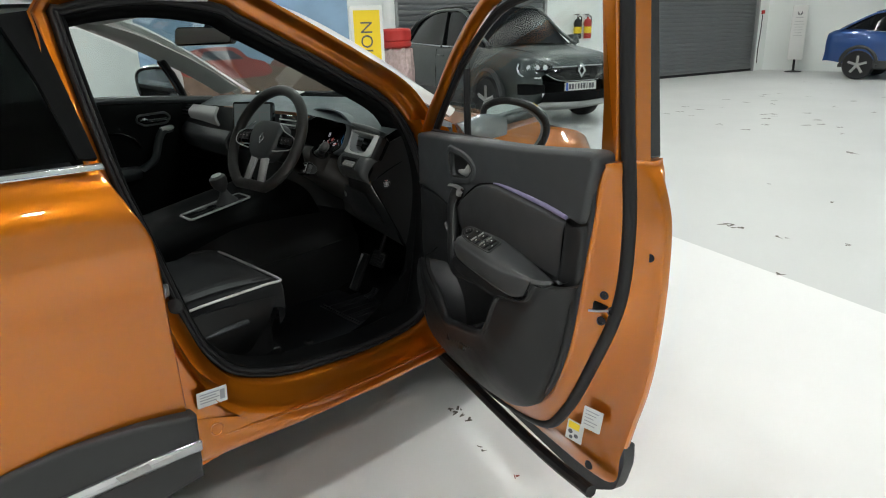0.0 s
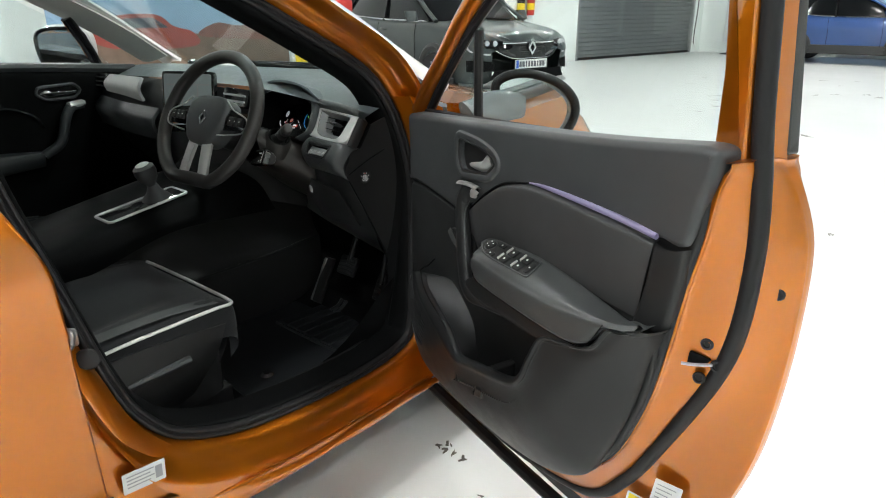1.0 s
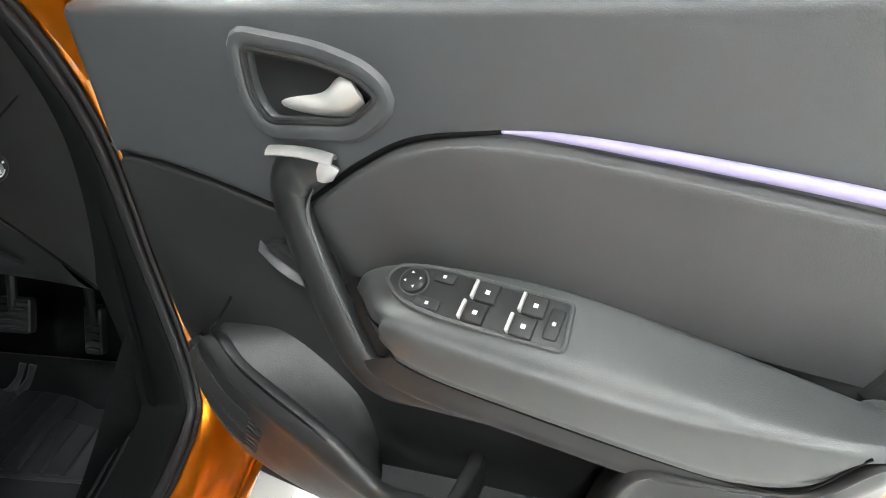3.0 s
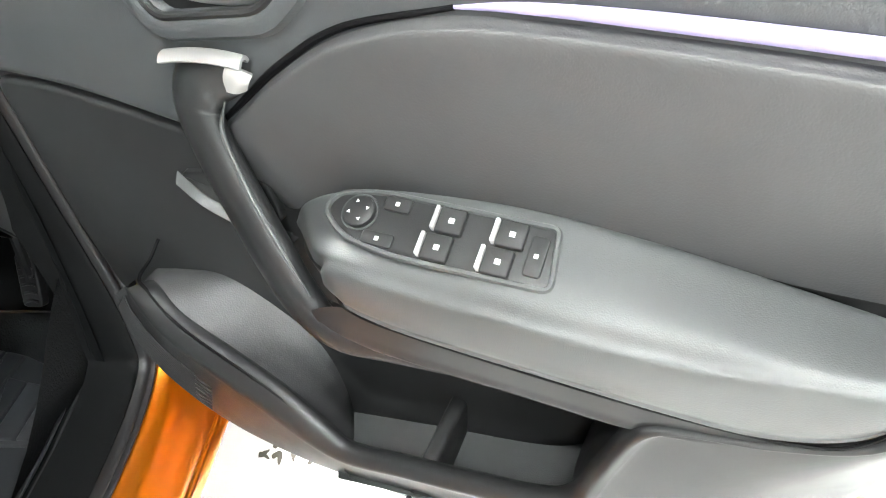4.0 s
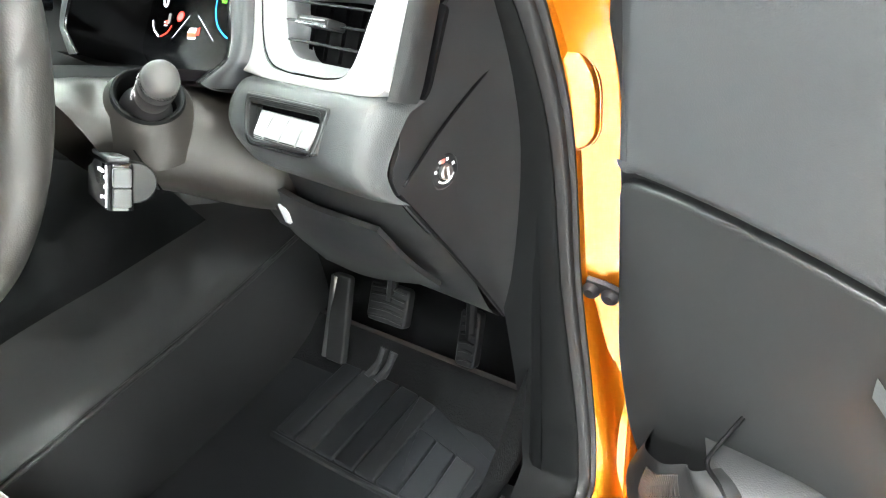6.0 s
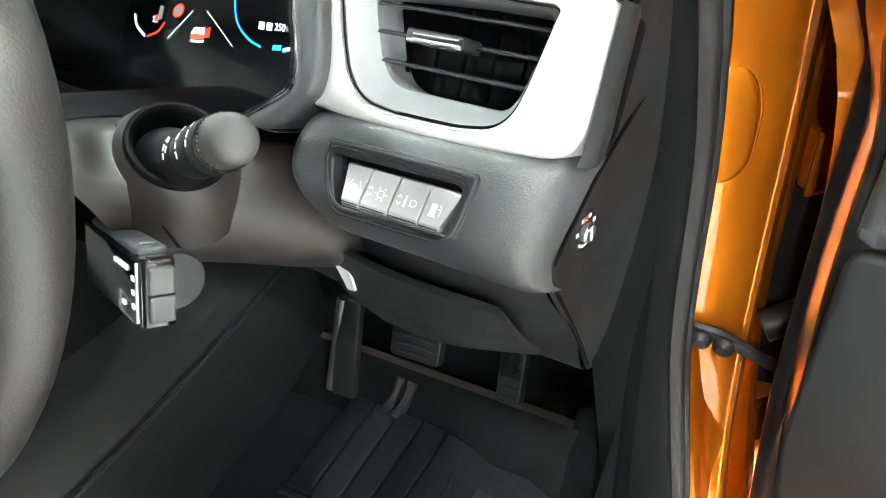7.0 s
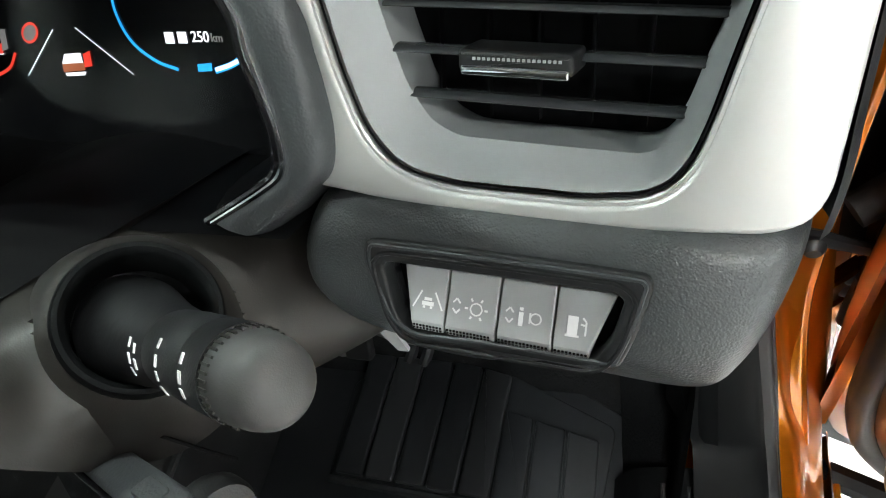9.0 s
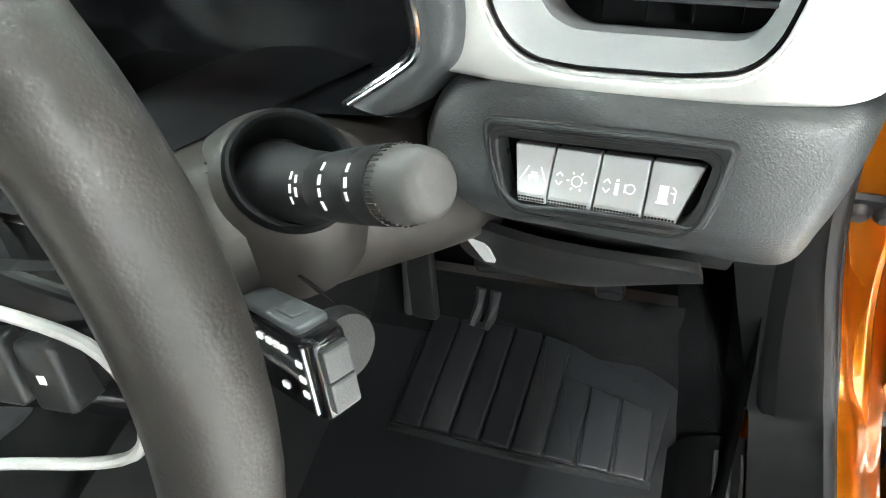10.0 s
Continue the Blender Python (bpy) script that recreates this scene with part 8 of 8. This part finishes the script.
g = spline([(-0.10, 0.02), (-0.085, 0.065), (-0.02, 0.08), (0.07, 0.07), (0.095, 0.02), (0.08, -0.06), (0.0, -0.075), (-0.08, -0.065)], 48, True)
bm = sheet([[(p[0], p[1], z) for p in offset(g, d)] for d, z in ((0.0, 0.0), (-0.012, -0.012), (-0.016, -0.05), (0.02, -0.10), (0.05, -0.12))], fine=False, closed=True)
bm.faces.new([v for v in bm.verts if abs(v.co.z + 0.12) < 1e-6])
pmr = part("passenger_mirror", bm, mat("pale_mirror_shell", (0.45, 0.46, 0.46), 0.25, coat=0.8), car, "pale grey passenger mirror with black rim", m=PM)
part("mirror_rim", tube([(p[0], p[1], 0.002) for p in g], 0.007, n=8, closed=True), GLOSS, pmr, m=PM)
part("mirror_glass", slab(offset(g, 0.002), -0.004, 0.0), MIRROR, pmr, "mirror glass", m=PM, smooth=False)
part("mirror_arm", tube([(-0.70, -0.08, 1.165), (-0.82, -0.07, 1.175)], 0.03, n=10, flat=0.6), GLOSS, pmr, m=CAR)
IM = CAR @ Matrix.Translation((0.05, -0.30, 1.452)) @ pose(0, 0, 0, 84, 0, 31)
im = part("interior_mirror", slab(rounded([(-0.125, -0.034), (0.125, -0.030), (0.12, 0.030), (-0.115, 0.034)], 0.02), -0.03, 0.0, 0.008), GLOSS, car, "black interior mirror", m=IM)
part("mirror_glass", slab(rounded([(-0.117, -0.028), (0.117, -0.025), (0.112, 0.025), (-0.108, 0.028)], 0.016), 0.0004, 0.0012), MIRROR, im, "mirror glass", m=IM, smooth=False)
part("mirror_stem", tube([(0, -0.27, 1.46), (0, -0.24, 1.50), (0, -0.24, 1.535)], 0.012, n=8, smoothn=8), GLOSS, im, m=CAR)

# ---- two parked cars ----
def parked_car(m, label, paint, L, W, Ht, front, hatch):
    """A car with its nose at y = 0 and its tail at y = -L: body, cabin, wheels, lamps."""
    t = thing("car", m, label, "car", "parked cars")
    hw = W / 2
    st = [(0.02, 0.30, 0.62, 0.72, 0.74, 0.72), (-0.06, 0.62, 0.80, 0.88, 0.80, 0.82), (-0.22, 0.78, 0.90, 0.94, 0.84, 0.93), (-0.60, 0.86, 0.95, 0.99, 0.88, 1.0), (-1.15, 0.90, 0.97, 1.05, 0.92, 1.07), (-1.6, 0.92, 0.98, 1.06, 0.93, 1.07), (-2.6, 0.93, 0.98, 1.07, 0.94, 1.08), (-L + 0.9, 0.92, 0.98, 1.12, 0.97, 1.13), (-L + 0.25, 0.82, 0.92, 1.12, 0.97, 1.14), (-L + 0.03, 0.70, 0.80, 1.05, 0.90, 1.06)]
    rows = []
    for y, fs, fm, zs, zm, zt in st:
        k = 0.30 if y > -L + 0.3 else 0.42
        rows.append([(-hw * fm * 0.95, y - 0.04, k), (-hw * fm, y, 0.62), (-hw * fm * 0.99, y, zm * 0.95), (-hw * fs * 0.93, y, zs), (-hw * fs * 0.5, y, zt), (0, y + 0.02, zt + 0.012), (hw * fs * 0.5, y, zt), (hw * fs * 0.93, y, zs), (hw * fm * 0.99, y, zm * 0.95), (hw * fm, y, 0.62), (hw * fm * 0.95, y - 0.04, k)])
    part("body", sheet(rows, 60, 70), paint, t)
    glassd = bpy.data.materials.get("dark_car_glass") or mat("dark_car_glass", (0.006, 0.007, 0.008), 0.12, spec=0.25, rvary=0.01, vary=0.0)
    roof = Ht
    tail = -L + (0.35 if hatch else 0.15)
    rows = []
    for y, wb, wt, z in ((-1.02, 0.80, 0.80, 1.06), (-1.35, 0.86, 0.78, 1.26), (-1.85, 0.88, 0.72, roof - 0.06), (-2.3, 0.88, 0.70, roof - 0.01), (-2.9, 0.88, 0.69, roof - 0.02), (tail - 0.05 + 0.75, 0.86, 0.66, roof - 0.13), (tail + 0.3, 0.82, 0.66, roof - 0.30), (tail, 0.76, 0.7, 1.10)):
        rows.append([(-hw * wb, y, 1.03), (-hw * wt - 0.01, y, z - 0.06), (-hw * wt * 0.8, y, z), (0, y, z + 0.03), (hw * wt * 0.8, y, z), (hw * wt + 0.01, y, z - 0.06), (hw * wb, y, 1.03)])
    part("cabin_glass", sheet(rows, 40, 44), glassd, t, "dark car glass")
    rr = []
    for y, wt, z in ((-1.80, 0.72, roof - 0.065), (-2.3, 0.70, roof - 0.008), (-2.9, 0.69, roof - 0.018), (tail + 0.70, 0.66, roof - 0.128)):
        rr.append([(-hw * wt, y, z - 0.015), (-hw * wt * 0.6, y, z + 0.018), (0, y, z + 0.036), (hw * wt * 0.6, y, z + 0.018), (hw * wt, y, z - 0.015)])
    part("roof", sheet(rr, 20, 20, thick=0.006), paint, t)
    for sx in (-1, 1):
        part("roof_pillar", tube([(sx * hw * 0.83, -1.0, 1.06), (sx * hw * 0.79, -1.36, 1.25), (sx * hw * 0.74, -1.85, roof - 0.10), (sx * hw * 0.71, -2.4, roof - 0.05), (sx * hw * 0.70, -2.9, roof - 0.07), (sx * hw * 0.69, tail + 0.6, roof - 0.20), (sx * hw * 0.80, tail + 0.15, 1.12)], 0.035, n=8, smoothn=36, flat=0.7), paint, t)
        part("door_pillar", tube([(sx * hw * 0.90, -2.35, 1.05), (sx * hw * 0.73, -2.40, roof - 0.08)], 0.03, n=6), GLOSS, t)
        part("belt_moulding", tube([(sx * hw * 0.90, -1.1, 1.06), (sx * hw * 0.905, -2.3, 1.07), (sx * hw * 0.89, -L + 0.9, 1.11)], 0.012, n=6, smoothn=16), CHROME, t)
        for y in (-1.35, -2.45):
            part("door_seam", tube([(sx * hw * 0.985, y, 0.42), (sx * hw * 0.988, y, 0.7), (sx * hw * 0.965, y - 0.02, 0.9), (sx * hw * 0.93, y - 0.03, 1.03)], 0.005, n=5, smoothn=12), DARK, t)
            part("door_handle", tube([(sx * hw * 0.985, y - 0.82, 0.93), (sx * hw * 1.0, y - 0.90, 0.935), (sx * hw * 0.985, y - 1.0, 0.94)], 0.013, n=6, smoothn=8), paint, t)
        part("sill_cladding", block((sx * hw * 0.955 - 0.03, -L + 0.95, 0.24), (sx * hw * 0.955 + 0.03, -1.15, 0.44)), CLAD, t, smooth=False, bevel=0.02)
        mm = part("door_mirror", sheet([[(sx * (hw + 0.05) + 0.09 * math.cos(a), -1.30 + 0.05 * math.sin(a) - 0.4 * (z - 1.1), z) for a in np.linspace(0, 6.283, 9)[:-1]] for z in (1.06, 1.10, 1.16, 1.19)], 20, 8, closed=True), paint, t)
        for y in (-0.86, -L + 0.82):
            part("wheel_arch", tube([(sx * hw * 0.955, y + 0.38 * math.cos(a), 0.36 + 0.39 * math.sin(a)) for a in np.linspace(-0.2, math.pi + 0.2, 20)], 0.05, n=6), CLAD, t)
            wx = sx * (hw - 0.11)
            wl = part("wheel", lathe([(0.21, -0.11), (0.31, -0.115), (0.335, -0.08), (0.34, 0), (0.335, 0.08), (0.31, 0.115), (0.21, 0.11)], 36, "X"), RUBBER, t, m=m @ Matrix.Translation((wx, y, 0.34)))
            part("rim", lathe([(0.0, sx * 0.06), (0.05, sx * 0.06), (0.06, sx * 0.03), (0.18, sx * 0.05), (0.215, sx * 0.11), (0.22, sx * 0.0)], 36, "X"), DARK, wl, m=m @ Matrix.Translation((wx, y, 0.34)))
            for k in range(5):
                a = k * 2 * math.pi / 5 + 0.3
                part("spoke", tube([(sx * 0.095, 0, 0), (sx * 0.105, 0.21 * math.cos(a), 0.21 * math.sin(a))], [0.035, 0.03], n=6), STEEL, wl, m=m @ Matrix.Translation((wx, y, 0.34)))
    if front:
        FR = m @ Matrix(((-1, 0, 0, 0), (0, 0, 1, 0.0), (0, 1, 0, 0), (0, 0, 0, 1)))
        # bumper face, grille, badge, plate
        part("grille", sheet([[(-0.62, -0.03, 0.80), (-0.3, 0.065, 0.795), (0, 0.085, 0.80), (0.3, 0.065, 0.795), (0.62, -0.03, 0.80)], [(-0.50, 0.03, 0.72), (-0.3, 0.085, 0.70), (0, 0.10, 0.70), (0.3, 0.085, 0.70), (0.50, 0.03, 0.72)], [(-0.30, 0.085, 0.64), (-0.2, 0.10, 0.635), (0, 0.105, 0.635), (0.2, 0.10, 0.635), (0.30, 0.085, 0.64)]], 24, 10), GLOSS, t, "gloss black grille")
        for k in range(5):
            z = 0.66 + 0.028 * k
            w = 0.30 + 0.055 * k
            part("grille_bar", tube([(-w, 0.075 - 0.012 * k, z), (0, 0.112 - 0.004 * k, z), (w, 0.075 - 0.012 * k, z)], 0.006, n=5, smoothn=14), RUBBER, t)
        part("grille_trim", tube([(-0.66, -0.06, 0.815), (-0.3, 0.075, 0.812), (0, 0.10, 0.815), (0.3, 0.075, 0.812), (0.66, -0.06, 0.815)], 0.010, n=6, smoothn=24), CHROME, t, "chrome bonnet edge trim")
        part("grille_lower_trim", tube([(-0.52, 0.02, 0.72), (-0.32, 0.09, 0.63), (0, 0.112, 0.622), (0.32, 0.09, 0.63), (0.52, 0.02, 0.72)], 0.008, n=6, smoothn=24), CHROME, t)
        emb = [(0.0, 0.10), (0.07, 0.0), (0.0, -0.10), (-0.07, 0.0)]
        part("front_emblem", slab(emb, 0.105, 0.128, 0.006, holes=[[(p[0] * 0.5, p[1] * 0.5) for p in emb]]), CHROME, t, "chrome diamond emblem", m=FR @ Matrix.Translation((0, 0.75, 0)))
        part("number_plate", slab(rounded([(-0.26, -0.055), (0.26, -0.055), (0.26, 0.055), (-0.26, 0.055)], 0.006), 0.095, 0.118, 0.002), PAPER, t, "white number plate with blue end", m=FR @ Matrix.Translation((0, 0.545, 0)))
        part("plate_band", slab([(-0.255, -0.05), (-0.215, -0.05), (-0.215, 0.05), (-0.255, 0.05)], 0.1185, 0.1195), mat("plate_blue", (0.02, 0.08, 0.4), 0.4), t, m=FR @ Matrix.Translation((0, 0.545, 0)), smooth=False)
        bm = bmesh.new()
        for k, w in enumerate((0.04, 0.04, 0.02, 0.03, 0.03, 0.04, 0.02, 0.04, 0.04)):
            x = -0.185 + 0.048 * k
            block((x - w / 2, -0.034, 0.1185), (x + w / 2, 0.034, 0.1195), bm)
        part("plate_bars", bm, PRINT, t, "plain dark bars", m=FR @ Matrix.Translation((0, 0.545, 0)), smooth=False)
        lens = bpy.data.materials["lamp_lens"]
        for sx in (-1, 1):
            part("headlight", sheet([[(sx * 0.42, 0.045, 0.835), (sx * 0.62, -0.05, 0.845), (sx * 0.80, -0.24, 0.87)], [(sx * 0.45, 0.055, 0.79), (sx * 0.64, -0.03, 0.79), (sx * 0.83, -0.22, 0.82)], [(sx * 0.52, 0.045, 0.755), (sx * 0.66, -0.03, 0.75), (sx * 0.84, -0.20, 0.78)]], 14, 8, thick=0.01), GLOSS, t, "dark headlight unit")
            for f in (0.2, 0.42, 0.64):
                part("lamp_lens", lathe([(0, 0.02), (0.03, 0.014), (0.036, 0.0)], 14, "Y"), lens, t, m=m @ Matrix.Translation((sx * (0.46 + 0.40 * f), 0.055 - 0.27 * f * f - 0.06 * f, 0.805 + 0.01 * f)))
            part("daytime_light", tube([(sx * 0.80, -0.21, 0.86), (sx * 0.83, -0.19, 0.79), (sx * 0.80, -0.13, 0.71), (sx * 0.64, 0.0, 0.675), (sx * 0.60, 0.02, 0.68)], 0.013, n=6, smoothn=24), lens, t, "clear C-shaped running light")
            part("fog_recess", sheet([[(sx * 0.55, 0.05, 0.58), (sx * 0.72, -0.03, 0.60), (sx * 0.84, -0.18, 0.60)], [(sx * 0.57, 0.055, 0.48), (sx * 0.72, -0.02, 0.46), (sx * 0.84, -0.17, 0.46)]], 10, 5, thick=0.008), DARK, t)
        part("lower_intake", sheet([[(-0.55, 0.055, 0.48), (0, 0.118, 0.47), (0.55, 0.055, 0.48)], [(-0.62, 0.05, 0.36), (0, 0.115, 0.34), (0.62, 0.05, 0.36)]], 18, 6, thick=0.008), DARK, t)
        part("skid_plate", sheet([[(-0.60, 0.06, 0.36), (0, 0.125, 0.34), (0.60, 0.06, 0.36)], [(-0.72, 0.0, 0.30), (0, 0.11, 0.27), (0.72, 0.0, 0.30)], [(-0.70, -0.2, 0.24), (0, -0.1, 0.22), (0.70, -0.2, 0.24)]], 18, 8, thick=0.008), STEEL, t, "grey skid plate")
        for x in (-0.35, 0.35):
            part("bonnet_crease", tube([(x * 0.8, 0.0, 0.84), (x * 1.1, -0.4, 0.965), (x * 1.5, -1.0, 1.06)], 0.014, n=6, smoothn=20, flat=0.5), paint, t)
    else:
        for sx in (-1, 1):
            part("tail_lamp", sheet([[(sx * hw * 0.80, -L + 0.16, 1.02), (sx * hw * 0.90, -L + 0.42, 1.0)], [(sx * hw * 0.82, -L + 0.14, 0.92), (sx * hw * 0.92, -L + 0.38, 0.92)]], 8, 4, thick=0.01), RED, t, "red tail lamp")
    return t


GREY = mat("grey_metallic", (0.024, 0.033, 0.033), 0.36, metal=0.35, coat=0.7, vary=0.05)
BLUE = mat("blue_metallic", (0.012, 0.055, 0.20), 0.36, metal=0.3, coat=1.0, vary=0.05)


def heading(x, y, dx, dy):
    return Matrix(((dy, dx, 0, x), (-dx, dy, 0, y), (0, 0, 1, 0), (0, 0, 0, 1)))


d = Vector((0.985, -0.174)).normalized()
parked_car(heading(-4.25, 6.50, d.x, d.y) @ Matrix.Scale(1.08, 4), "dark grey metallic crossover parked nose out", GREY, 4.5, 1.84, 1.66, True, True)
d = Vector((0.99, 0.12)).normalized()
parked_car(heading(-1.35, 17.75, d.x, d.y), "dark blue crossover parked side on", BLUE, 4.0, 1.78, 1.58, False, False)
